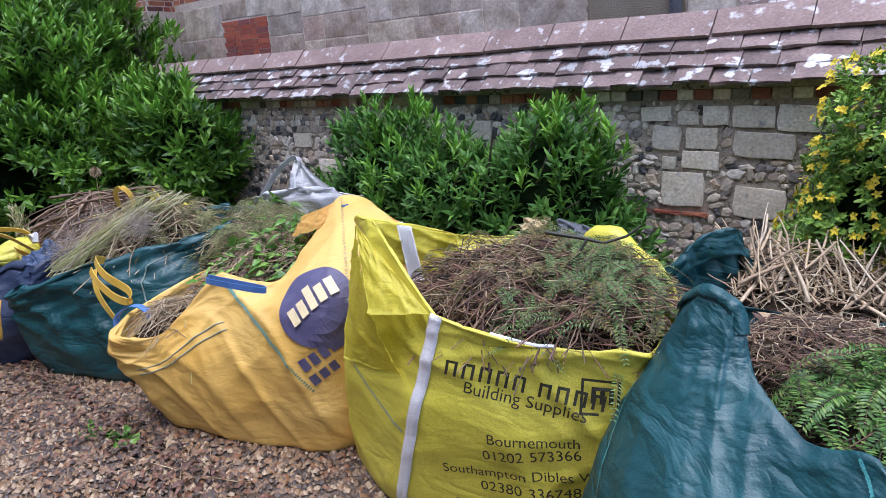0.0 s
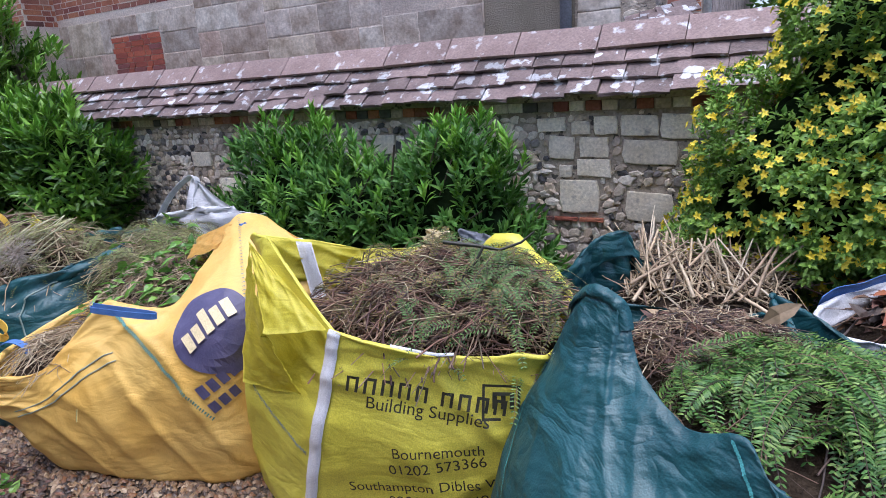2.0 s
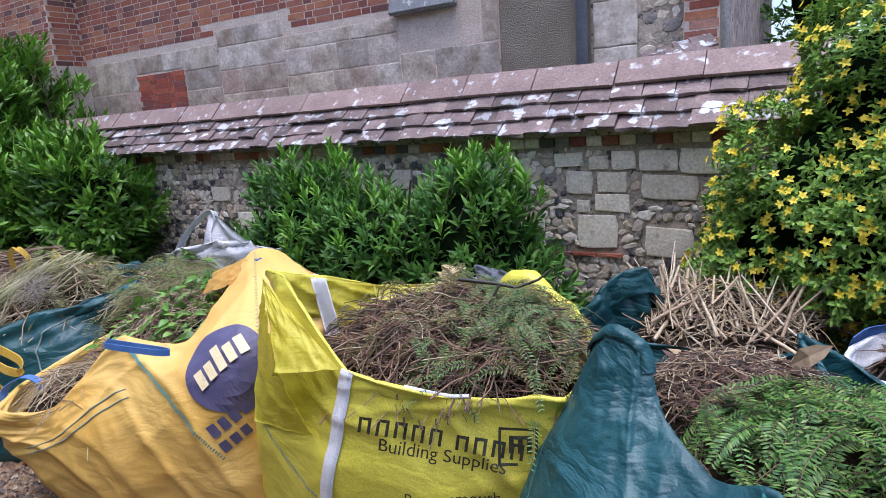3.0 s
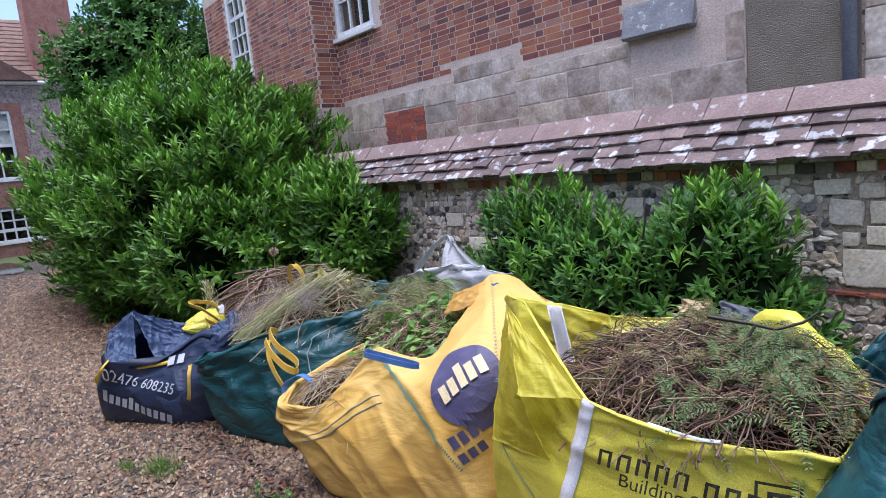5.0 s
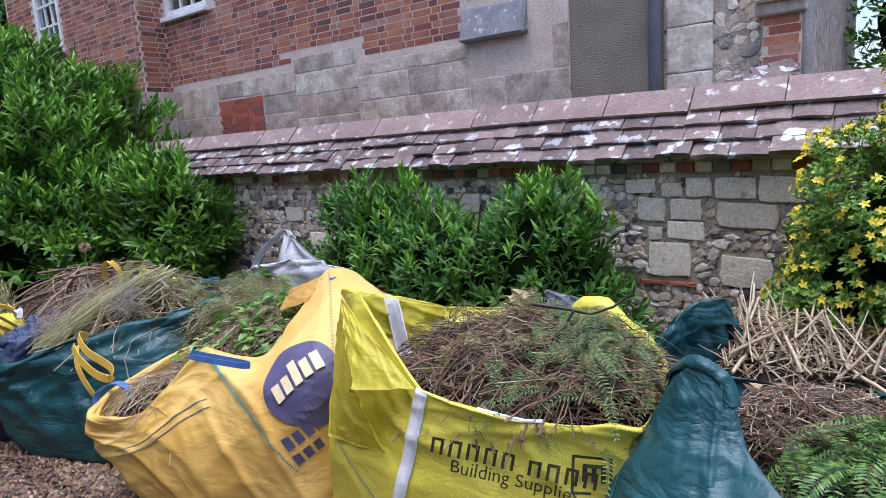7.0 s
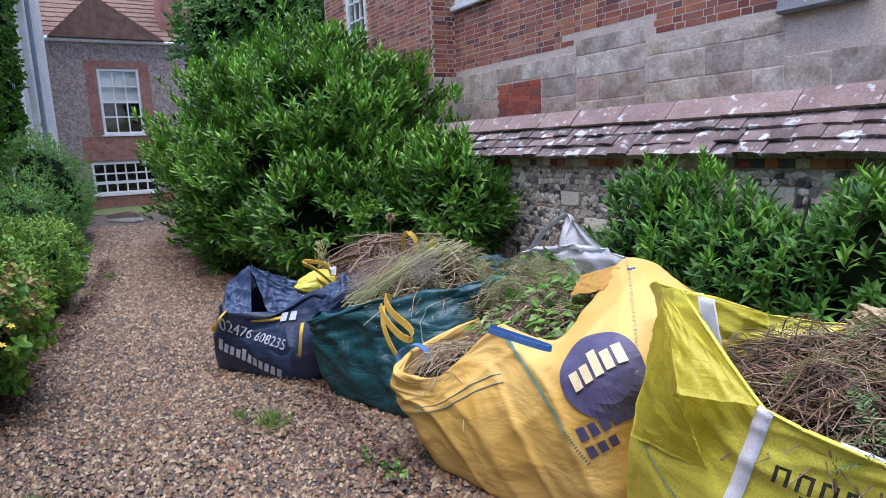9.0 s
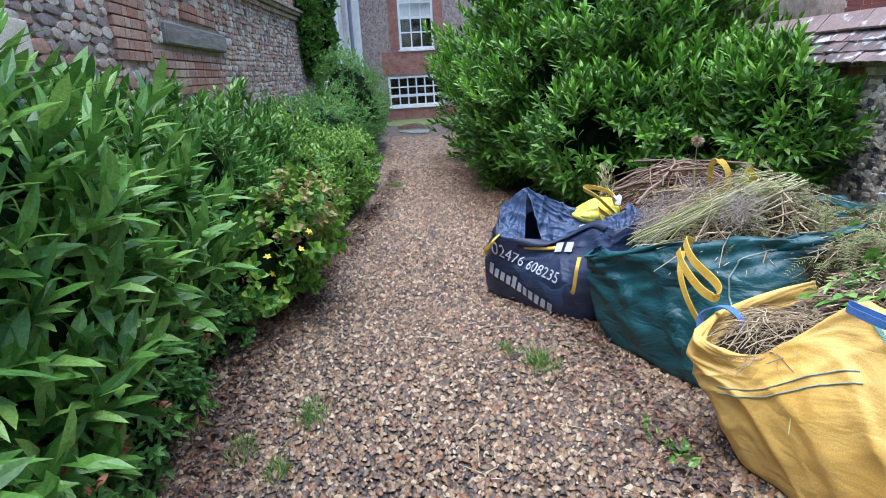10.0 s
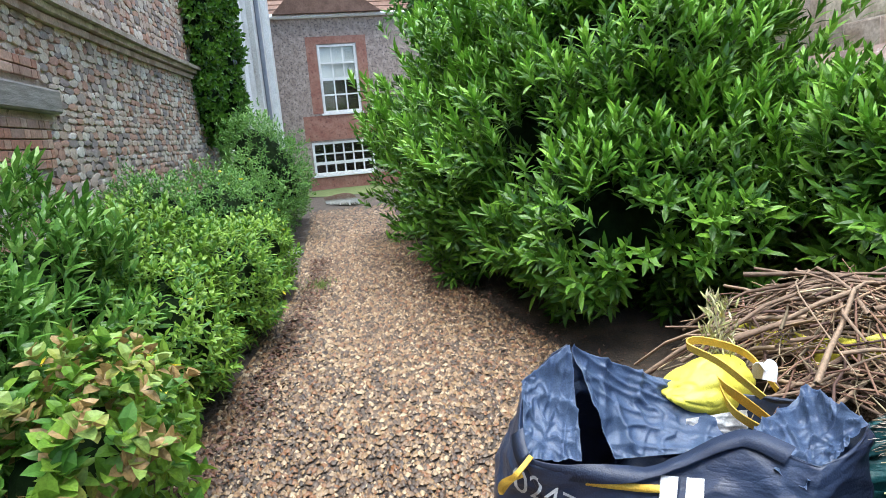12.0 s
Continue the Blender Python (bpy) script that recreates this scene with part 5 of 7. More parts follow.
B7 = [(-11.6, -3.9, 0.95, 1.1, 0.6, 0.95), (-13.2, -3.75, 0.8, 1.1, 0.55, 0.85), (-12.2, -4.0, 1.2, 0.8, 0.5, 0.7)]
bush("round_shrub", "rounded soft green shrub by the far house", "shrub", B7, 2200, 8, 0.06, 0.018, FEATHER_LEAF, 0.5, 1.0, 0.68, 0.3, G)
IVY = [(-13.8, -4.5, 2.4, 0.55, 0.3, 1.3), (-14.0, -4.5, 3.8, 0.6, 0.35, 1.5), (-14.2, -4.45, 5.4, 0.7, 0.4, 1.6), (-13.7, -4.5, 1.5, 0.35, 0.2, 0.7), (-12.9, -4.66, 3.6, 0.75, 0.25, 1.7), (-12.75, -4.7, 2.3, 0.5, 0.22, 0.8), (-13.0, -4.66, 5.3, 0.8, 0.25, 1.2)]
ivy = bush("climbing_plant", "tall green climber growing up the corner of the wall", "climber", IVY, 4200, 7, 0.09, 0.05, LAUREL, -0.2, 1.0, 0.82, 0.2)
stems(ivy, [(-13.7, -4.5, 0)], [(-13.8, -4.5, 2)], 8, 0.02)


def tree(name, label, at, h, crown, n, mat, leaf=0.12, lw=0.05):
    ob = thing(name, label, "tree")
    x, y = at
    t = np.linspace(0, 1, 8)
    tr = np.stack([x + 0.12 * np.sin(t * 4), y + 0.1 * np.cos(t * 3), t * h], 1)[None]
    tubes("trunk", tr, np.array([0.17]), BARK, ob, taper=0.35, sides=10)
    limbs = []
    for cx, cy, cz, *_ in crown:
        s = np.array([x, y, h * 0.45])
        e = np.array([cx, cy, cz])
        limbs.append(s + (e - s) * t[:, None] + np.array([0, 0, 0.4]) * np.sin(t * 3.1)[:, None] * 0.5)
    tubes("limbs", np.array(limbs), np.full(len(limbs), 0.06), BARK, ob, taper=0.3, sides=6)
    foliage("crown", crown, n, 7, leaf, lw, mat, ob, 0.2, 1.0, 0.55)
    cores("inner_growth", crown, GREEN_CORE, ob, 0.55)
    return ob


tree("tree", "broad green tree standing behind the big bush", (-12.4, 0.5), 4.2,
     [(-12.4, 0.3, 4.4, 1.2, 1.1, 1.2), (-11.8, 0.9, 3.9, 1.0, 0.8, 1.0), (-12.8, -0.6, 3.9, 1.1, 0.9, 1.0), (-12.4, 0.3, 5.5, 0.9, 0.9, 0.8)], 2600, DARK_LEAF)
tree("tree", "leafy tree behind the end of the garden wall", (2.2, 5.5), 3.5,
     [(1.6, 5.2, 3.4, 1.3, 1.2, 1.3), (3.0, 5.0, 3.0, 1.4, 1.3, 1.3), (2.2, 5.4, 4.6, 1.3, 1.2, 1.0), (4.4, 5.2, 3.4, 1.4, 1.2, 1.4), (0.9, 4.6, 2.4, 0.6, 0.6, 0.7)], 2600, LAUREL, 0.1, 0.03)


# ---- bags of garden waste ----
def bag_rings(base, midr, rim, tuck=0.1, inward=0.03, up=None):
    """Foot, belly, rim and the inside of the rim."""
    c = sum((Vector(p) for p in rim), Vector()) / len(rim)
    foot = [(x + (c.x - x) * 0.25, y + (c.y - y) * 0.25, 0.012) for x, y in base]
    inner = []
    for p in rim:
        d = (c - Vector(p))
        d.z = 0
        d = d.normalized() * inward
        inner.append((p[0] + d.x, p[1] + d.y, p[2] - tuck))
    up = up or [tuple(Vector(a).lerp(Vector(b), 0.62)) for a, b in zip(midr, rim)]
    return [foot, [(x, y, 0.02) for x, y in base], midr, up, rim, inner]


GB = "bags of garden waste"

# yellow bulk bag with black print
yb = thing("bulk_bag", "bright yellow builder's bulk bag heaped with conifer cuttings", "bulk bag", GB)
Y_RIM = [(-0.27, -2.11, 0.79), (0.02, -2.0, 0.71), (0.3, -1.87, 0.7), (0.27, -1.55, 0.64), (0.13, -1.27, 0.69), (-0.05, -1.19, 0.84), (-0.4, -1.12, 0.78), (-0.7, -1.36, 0.81), (-0.86, -1.56, 0.89), (-0.95, -1.74, 0.95), (-0.67, -1.93, 1.0)]
Y_MID = [(-0.37, -2.16, 0.38), (0.0, -2.04, 0.36), (0.2, -1.93, 0.36), (0.22, -1.55, 0.4), (0.12, -1.25, 0.4), (-0.05, -1.13, 0.4), (-0.4, -1.08, 0.4), (-0.66, -1.28, 0.4), (-0.8, -1.5, 0.4), (-0.86, -1.74, 0.4), (-0.8, -2.02, 0.42)]
Y_BASE = [(-0.46, -2.13), (-0.05, -2.02), (0.1, -1.9), (0.16, -1.55), (0.08, -1.28), (-0.06, -1.2), (-0.4, -1.14), (-0.62, -1.3), (-0.76, -1.52), (-0.83, -1.74), (-0.83, -1.98)]
ys_ = Sheet(bag_rings(Y_BASE, Y_MID, Y_RIM), 0.01, 0.32, 3.0, 2.6)
ys_.mesh("body", YELLOW_BAG, yb, 340, 100)
ys_.strip("corner_strap", [(0.02, 0.95), (0.03, 2.4), (0.02, 4.0)], 0.04, WHITE_WEB, yb, 0.008, 50, "white webbing strap sewn down the corner")
ys_.strip("rim_binding", [(0.55, 4.0), (0.8, 4.0), (1.15, 4.0)], 0.01, WHITE_WEB, yb, 0.006, 30, "white binding on the rim")
ys_.stitches("seam", [(10.0, 2.35), (10.5, 2.1), (10.95, 1.95)], GREY_THREAD, yb)
for text, size, u, v, turn in (("Building Supplies", 0.056, 0.93, 2.78, -4), ("Bournemouth", 0.05, 1.05, 2.2, 3), ("01202 573366", 0.052, 1.05, 2.0, 6),
                               ("Southampton Dibles Wharf", 0.05, 1.05, 1.78, 4), ("02380 336748", 0.054, 1.08, 1.62, 2), ("Southampton 770666", 0.05, 1.0, 1.36, -2)):
    print_words(ys_, text, size, u, v, INK, yb, turn, 0.015)
glyph = [(-0.235 + 0.052 * i + (0.025 if i > 4 else 0), -0.024, -0.235 + 0.052 * i + 0.04 + (0.025 if i > 4 else 0), 0.024) for i in range(9)]
frame_bits = []
for x0, y0, x1, y1 in glyph:
    frame_bits += [(x0, -0.024, x0 + 0.009, 0.024), (x1 - 0.013, -0.024, x1 - 0.004, 0.024), (x0 + 0.009, 0.015, x1 - 0.013, 0.024)]
bar_prints(ys_, frame_bits, 0.9, 3.05, INK, yb, -3, 0.016)
sq = [(-0.055, -0.055, -0.047, 0.055), (0.047, -0.055, 0.055, 0.055), (-0.055, 0.047, 0.055, 0.055), (-0.055, -0.055, 0.0, -0.047), (-0.025, -0.02, -0.012, 0.03), (0.0, -0.02, 0.013, 0.03), (0.025, -0.02, 0.038, 0.03), (-0.025, 0.022, 0.038, 0.032)]
bar_prints(ys_, sq, 1.68, 2.95, INK, yb, -3, 0.016)
ys_.strip("inner_strap", [(8.1, 4.02), (8.1, 4.95)], 0.05, WHITE_WEB, yb, -0.012, 12)
PK, KN, ST, LO, RE = (-0.685, -2.0, 1.005), (-0.475, -2.185, 0.775), (-0.28, -2.125, 0.795), (-0.76, -2.06, 0.5), (-0.4, -2.13, 0.56)
drape("folded_flap", [KN, ST, PK, PK], YELLOW_BAG, yb, 0.012, 0.005, 1.0, 26, "rim flap folded outwards")
drape("side_fold", [KN, PK, LO, RE], YELLOW_BAG, yb, 0.03, 0.006, 3.0)
band("lifting_loop", [(0.33, -1.88, 0.7), (0.37, -1.93, 0.72), (0.4, -1.94, 0.66), (0.37, -1.93, 0.58), (0.34, -1.9, 0.56)], 0.03, WHITE_WEB, yb, (0.5, -0.8, 0), label="white webbing loop hanging over the side")
drape("back_panel", [(-0.9, -1.72, 0.6), (-0.68, -1.4, 0.6), (-0.7, -1.38, 0.81), (-0.945, -1.73, 0.945)], YELLOW_BAG, yb, 0.02, 0.012, 9.0, 30, "inside of the rim behind the heap")
drape("strap", [(-0.78, -1.63, 0.66), (-0.745, -1.58, 0.66), (-0.8, -1.575, 0.885), (-0.835, -1.625, 0.9)], WHITE_WEB, yb, 0.006, 0.003, 2.0, 8, "white webbing strap inside the rim")
roll = np.array([[(-0.2, -1.21, 0.74), (-0.13, -1.23, 0.83), (-0.05, -1.25, 0.845), (0.03, -1.27, 0.78), (0.12, -1.33, 0.76), (0.2, -1.42, 0.72), (0.26, -1.55, 0.68)]])
t7, t28 = np.linspace(0, 1, 7), np.linspace(0, 1, 28)
roll = np.stack([np.interp(t28, t7, roll[0, :, c]) for c in range(3)], 1)[None]
roll[0] += np.array([[0.007 * noise.noise(Vector((i * 0.7, c * 5, 3))) for c in range(3)] for i in range(28)])
tubes("rolled_rim", roll, np.array([0.05]), YELLOW_BAG, yb, "rim rolled over beside the heap", 0.75, 12)
sk = thing("plastic_sack", "crumpled grey plastic sack lying behind the conifer heap", "sack", GB)
drape("body", [(-0.36, -1.2, 0.72), (-0.12, -1.2, 0.72), (-0.14, -1.13, 0.83), (-0.34, -1.13, 0.86)], PIPE, sk, 0.06, 0.02, 4.0)
drape("cream_fold", [(-0.52, -1.2, 0.76), (-0.38, -1.2, 0.76), (-0.38, -1.15, 0.85), (-0.5, -1.15, 0.86)], PRINT_CREAM, sk, 0.05, 0.02, 6.0)
yh = thing("conifer_cuttings", "heap of browning conifer twigs and sprigs filling the yellow bag", "garden waste", kind="stuff")
ym = Mound(-0.19, -1.64, 0.48, 0.38, 0.64, 0.17, (0.03, 0.05), 0.8, 0.05)
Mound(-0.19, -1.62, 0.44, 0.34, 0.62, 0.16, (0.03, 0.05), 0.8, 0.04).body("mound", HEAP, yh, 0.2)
ym.sticks("twigs", 900, 0.3, 0.0026, RED_TWIG, yh, 0.06, 0.16, rise=0.35)
ym.sticks("fine_twigs", 220, 0.22, 0.0015, STRAW, yh, 0.09, 0.2, inside=0.95, rise=0.35)
ym.sticks("dark_twigs", 300, 0.25, 0.003, TWIG, yh, 0.06, 0.2, inside=0.95, rise=0.3)
ym.fronds("green_sprigs", 120, 0.17, 0.021, YEW, yh, None, 18, 0.0046, 0.1, 1.02, lambda x, y: x + 0.35 * y > -0.78)
ym.fronds("dry_sprigs", 170, 0.15, 0.018, DRY_YEW, yh, None, 16, 0.004, 0.12, 1.04)
ym.fronds("edge_sprigs", 70, 0.15, 0.021, YEW, yh, None, 18, 0.0046, 0.06, 1.0, lambda x, y: (x > -0.05) & (y > -1.85))
bt = np.array([[(-0.12, -1.68, 0.96), (0.0, -1.66, 0.95), (0.06, -1.62, 0.93), (0.12, -1.58, 0.95), (0.16, -1.56, 0.985)], [(0.02, -1.66, 0.95), (0.0, -1.69, 0.9), (-0.02, -1.71, 0.88), (-0.03, -1.72, 0.86), (-0.03, -1.73, 0.85)]])
tubes("dark_branch", bt, np.array([0.007, 0.005]), INK, yh, "bare dark branch", 0.5, 6)

# amber bulk bag with a round print
ob_ = thing("bulk_bag", "amber yellow bulk bag slumped open, full of weeds and straw", "bulk bag", GB)
O_RIM = [(-1.87, -2.37, 0.475), (-1.7, -2.24, 0.455), (-1.54, -2.05, 0.69), (-1.33, -1.86, 0.66), (-1.36, -1.42, 0.925), (-0.95, -1.45, 0.86), (-0.88, -1.2, 0.74), (-1.6, -1.2, 0.74), (-1.98, -1.38, 0.66), (-2.12, -2.0, 0.5)]
O_MID = [(-1.88, -2.35, 0.27), (-1.68, -2.31, 0.3), (-1.45, -2.22, 0.36), (-1.2, -2.13, 0.39), (-0.95, -2.02, 0.42), (-0.78, -1.6, 0.45), (-0.85, -1.2, 0.42), (-1.5, -1.14, 0.42), (-2.0, -1.4, 0.4), (-2.14, -1.98, 0.33)]
O_BASE = [(-1.76, -2.25), (-1.56, -2.23), (-1.35, -2.19), (-1.13, -2.1), (-0.92, -2.0), (-0.78, -1.6), (-0.88, -1.25), (-1.4, -1.18), (-1.85, -1.4), (-1.98, -1.85)]
O_UP = [(-1.93, -2.39, 0.4), (-1.72, -2.3, 0.395), (-1.5, -2.12, 0.56), (-1.22, -2.04, 0.6), (-0.95, -1.9, 0.7), (-0.76, -1.5, 0.72), (-0.84, -1.2, 0.62), (-1.55, -1.16, 0.62), (-2.0, -1.38, 0.56), (-2.16, -2.0, 0.43)]
os_ = Sheet(bag_rings(O_BASE, O_MID, O_RIM, 0.08, 0.03, O_UP), 0.011, 0.85, 11.0, 2.4)
drape("corner_flap", [(-1.36, -1.42, 0.928), (-1.6, -1.48, 0.83), (-1.52, -1.62, 0.765), (-1.335, -1.6, 0.83)], ORANGE_BAG, ob_, 0.02, 0.006, 6.0, 24, "corner of the rim folded over the weeds")
os_.mesh("body", ORANGE_BAG, ob_, 280, 100)
os_.stitches("seam", [(2.0, 3.95), (2.5, 3.2), (3.2, 2.4), (3.9, 1.7)], THREAD, ob_, 0.016, 90)
os_.stitches("seam", [(4.0, 3.95), (4.1, 3.3), (4.2, 2.6)], GREY_THREAD, ob_, 0.014, 40)
os_.strip("sewn_line", [(0.6, 2.2), (1.4, 2.35), (2.3, 2.75)], 0.004, GREY_THREAD, ob_, 0.004)
os_.strip("sewn_line", [(0.6, 2.05), (1.4, 2.18), (2.4, 2.6)], 0.004, GREY_THREAD, ob_, 0.004)
LU, LV = 3.78, 2.86
rp = os_.decal("round_print", disc(0.16, 0.16), LU, LV, PURPLE, ob_, 0, 0.008, "purple printed disc")
bar_prints(os_, [(-0.11 + 0.046 * i, -0.035 + 0.004 * i, -0.11 + 0.046 * i + 0.034, 0.035 + 0.004 * i + (0.03 if i == 2 else 0)) for i in range(5)], LU, LV, PRINT_CREAM, rp, 22, 0.018, "cream bars of the print")
bar_prints(os_, [(-0.08 + 0.045 * i, -0.025, -0.08 + 0.045 * i + 0.032, 0.025) for i in range(5)], 4.0, 2.08, PURPLE, ob_, 24, 0.008, "purple printed blocks")
bar_prints(os_, [(-0.05 + 0.045 * i, -0.022, -0.05 + 0.045 * i + 0.032, 0.022) for i in range(3)], 4.03, 1.86, PURPLE, ob_, 24, 0.008, "purple printed blocks")
band("blue_loop", [(-1.55, -2.04, 0.64), (-1.53, -2.08, 0.7), (-1.42, -2.12, 0.725), (-1.13, -2.1, 0.725), (-1.135, -2.13, 0.727), (-1.41, -2.15, 0.722), (-1.51, -2.1, 0.7)], 0.023, BLUE, ob_, (0.05, 0.15, 1), label="blue webbing lifting loop")
band("blue_loop", [(-1.98, -2.3, 0.36), (-2.03, -2.28, 0.48), (-1.99, -2.22, 0.53), (-1.9, -2.2, 0.52), (-1.86, -2.2, 0.46)], 0.035, BLUE, ob_, (0.3, -1, 0), label="blue webbing lifting loop")
band("blue_loop", [(-1.3, -1.45, 0.87), (-1.29, -1.48, 0.91), (-1.26, -1.48, 0.9), (-1.23, -1.49, 0.82)], 0.025, BLUE, ob_, (1, 0.4, 0))
oh = thing("weeds", "heap of pulled weeds, straw and seed heads in the amber bag", "garden waste", kind="stuff")
om = Mound(-1.68, -1.68, 0.36, 0.42, 0.5, 0.2, (0.1, 0.25), 1.0, 0.06)
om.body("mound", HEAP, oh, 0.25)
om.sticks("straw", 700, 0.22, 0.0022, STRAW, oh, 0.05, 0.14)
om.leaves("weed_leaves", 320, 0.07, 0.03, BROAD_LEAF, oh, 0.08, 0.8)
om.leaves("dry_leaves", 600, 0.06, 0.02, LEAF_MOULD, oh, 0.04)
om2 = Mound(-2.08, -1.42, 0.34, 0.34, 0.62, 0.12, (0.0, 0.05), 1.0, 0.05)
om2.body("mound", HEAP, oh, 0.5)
om2.sprigs("dry_weeds", 300, 0.16, 0.026, DRY_YEW, oh, 1.0, 0.07, width=0.004)
om2.fronds("feathery_weeds", 150, 0.2, 0.026, DILL, oh, None, 16, 0.004, 0.1)
om2.leaves("broad_weeds", 45, 0.09, 0.035, BROAD_LEAF, oh, 0.1, 0.9)
om2.sticks("dry_straw", 350, 0.22, 0.0018, STRAW, oh, 0.07)
om2.sticks("pale_stalks", 160, 0.25, 0.002, STALK, oh, 0.06)
om.sticks("hanging_straw", 30, 0.35, 0.0018, STALK, oh, 0.04, 0.2, inside=1.1)
om3 = Mound(-1.8, -2.1, 0.2, 0.2, 0.43, 0.1, (0.1, 0.1), 1.0, 0.03)
om3.body("mound", HEAP, oh, 0.2)
om3.sticks("straw", 260, 0.2, 0.002, STRAW, oh, 0.05, 0.14)

# dark green bag with pale stalks
gb1 = thing("garden_bag", "dark green woven garden sack with yellow straps, full of pale stalks", "garden sack", GB)
G_RIM = [(-3.0, -2.42, 0.46), (-2.55, -2.17, 0.64), (-2.33, -1.9, 0.68), (-2.1, -1.55, 0.78), (-2.3, -1.2, 0.72), (-2.8, -1.15, 0.72), (-3.2, -1.4, 0.66), (-3.28, -2.05, 0.5)]
G_MID = [(-2.98, -2.4, 0.3), (-2.55, -2.26, 0.3), (-2.2, -2.06, 0.34), (-2.06, -1.65, 0.36), (-2.2, -1.25, 0.36), (-2.75, -1.12, 0.36), (-3.15, -1.4, 0.34), (-3.22, -2.05, 0.3)]
G_BASE = [(-2.9, -2.34), (-2.55, -2.24), (-2.22, -2.1), (-2.12, -1.7), (-2.22, -1.3), (-2.7, -1.2), (-3.05, -1.45), (-3.08, -2.0)]
gs = Sheet(bag_rings(G_BASE, G_MID, G_RIM, 0.08), 0.026, 0.6, 21.0, 2.6)
gs.mesh("body", GREEN_BAG, gb1, 140, 50)
band("yellow_loop", [(-2.46, -2.1, 0.65), (-2.42, -2.16, 0.675), (-2.3, -2.18, 0.62), (-2.15, -2.15, 0.555), (-2.13, -2.17, 0.51), (-2.2, -2.2, 0.53), (-2.33, -2.21, 0.59), (-2.4, -2.2, 0.64)], 0.04, YELLOW_WEB, gb1, (0.3, 0.2, 1), label="yellow webbing carrying strap")
band("strap_tail", [(-2.38, -2.19, 0.64), (-2.33, -2.22, 0.55), (-2.26, -2.21, 0.44), (-2.18, -2.17, 0.33)], 0.032, YELLOW_WEB, gb1, (1, 0.3, 0.3))
band("yellow_loop", [(-3.05, -1.7, 0.8), (-3.02, -1.72, 0.9), (-2.97, -1.7, 0.93), (-2.92, -1.68, 0.88), (-2.92, -1.68, 0.8)], 0.03, YELLOW_WEB, gb1, (0.7, 0.5, 0), label="yellow webbing carrying strap")
gs.strip("printed_line", [(2.5, 3.5), (2.2, 3.55), (1.95, 3.3), (1.88, 2.9), (1.92, 2.5), (2.05, 2.2)], 0.007, GREY_THREAD, gb1, 0.006, 24)
gh = thing("cut_stalks", "pale green cut stalks and seed heads piled on the green bag", "garden waste", kind="stuff")
gm = Mound(-2.7, -1.72, 0.44, 0.42, 0.54, 0.24, (0.03, 0.12), 1.0, 0.06)
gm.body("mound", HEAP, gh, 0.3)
n = 38
sa = np.array([-2.78, -2.2, 0.6]) + rng.normal(size=(n, 3)) * np.array([0.07, 0.05, 0.02])
sb = np.array([-2.52, -1.68, 0.9]) + rng.normal(size=(n, 3)) * np.array([0.06, 0.08, 0.025])
t = np.linspace(0, 1, 7)[None, :, None]
sp_ = sa[:, None, :] * (1 - t) + sb[:, None, :] * t + rng.normal(size=(n, 1, 3)) * 0.05 * np.sin(t * 3.1)
sp_[:, 0, 2] -= 0.05 * rng.random(n)
tubes("long_stalks", sp_, 0.0022 + 0.002 * rng.random(n), STALK, gh, "long pale green stalks lying in a bundle", 0.7)
gm.sticks("dry_stems", 420, 0.25, 0.002, STRAW, gh, 0.06)
gm.fronds("feathery_heads", 150, 0.14, 0.02, DILL, gh, None, 16, 0.003, 0.12, 0.9, lambda x, y: x > -2.72)
gm.sticks("coarse_stems", 90, 0.4, 0.0035, STRAW, gh, 0.12, 0.08, rise=0.4)
gm.leaves("dry_leaves", 500, 0.05, 0.014, LEAF_MOULD, gh, 0.04)
# pale seed head on a tall stem
hd = np.array([[(-2.96, -1.84, 0.78), (-2.95, -1.85, 0.86), (-2.965, -1.84, 0.94), (-2.96, -1.836, 1.04)]])
tubes("seed_stem", hd, np.array([0.004]), STALK, gh)
d = unit(rng.normal(size=(160, 3)))
put("seed_head", leaf_mesh("seed_head", np.tile(np.array([[-2.96, -1.836, 1.045]]), (160, 1)), d, rng.normal(size=(160, 3)), np.full(160, 0.035), np.full(160, 0.006), STRAW), gh)
for cx, cy, cz, rr in ((-2.98, -2.02, 0.68, 0.12), (-2.9, -1.88, 0.76, 0.1), (-2.42, -1.9, 0.8, 0.09), (-2.84, -2.14, 0.64, 0.09)):
    d = unit(rng.normal(size=(900, 3)))
    put("fluffy_seed_head", leaf_mesh("fluffy_seed_head", np.array([[cx, cy, cz]]) + d * rr * rng.random((900, 1)), d, rng.normal(size=(900, 3)), np.full(900, 0.03), np.full(900, 0.0018), SEED_FLUFF), gh, "fluffy grey-brown seed heads")

# navy bag with white print
nb_ = thing("bulk_bag", "navy blue woven bag with white print and yellow straps, mouth open", "bulk bag", GB)
N_RIM = [(-3.6, -2.79, 0.43), (-3.45, -2.5, 0.415), (-3.32, -2.26, 0.55), (-3.12, -2.2, 0.56), (-3.18, -2.0, 0.6), (-3.45, -1.98, 0.55), (-3.7, -2.2, 0.52), (-3.84, -2.42, 0.57), (-3.8, -2.555, 0.705), (-3.81, -2.71, 0.58)]
N_MID = [(-3.74, -2.85, 0.22), (-3.46, -2.67, 0.22), (-3.25, -2.53, 0.24), (-3.06, -2.34, 0.26), (-3.08, -2.05, 0.28), (-3.42, -1.95, 0.28), (-3.75, -2.1, 0.26), (-4.0, -2.42, 0.26), (-3.98, -2.62, 0.3), (-3.92, -2.78, 0.28)]
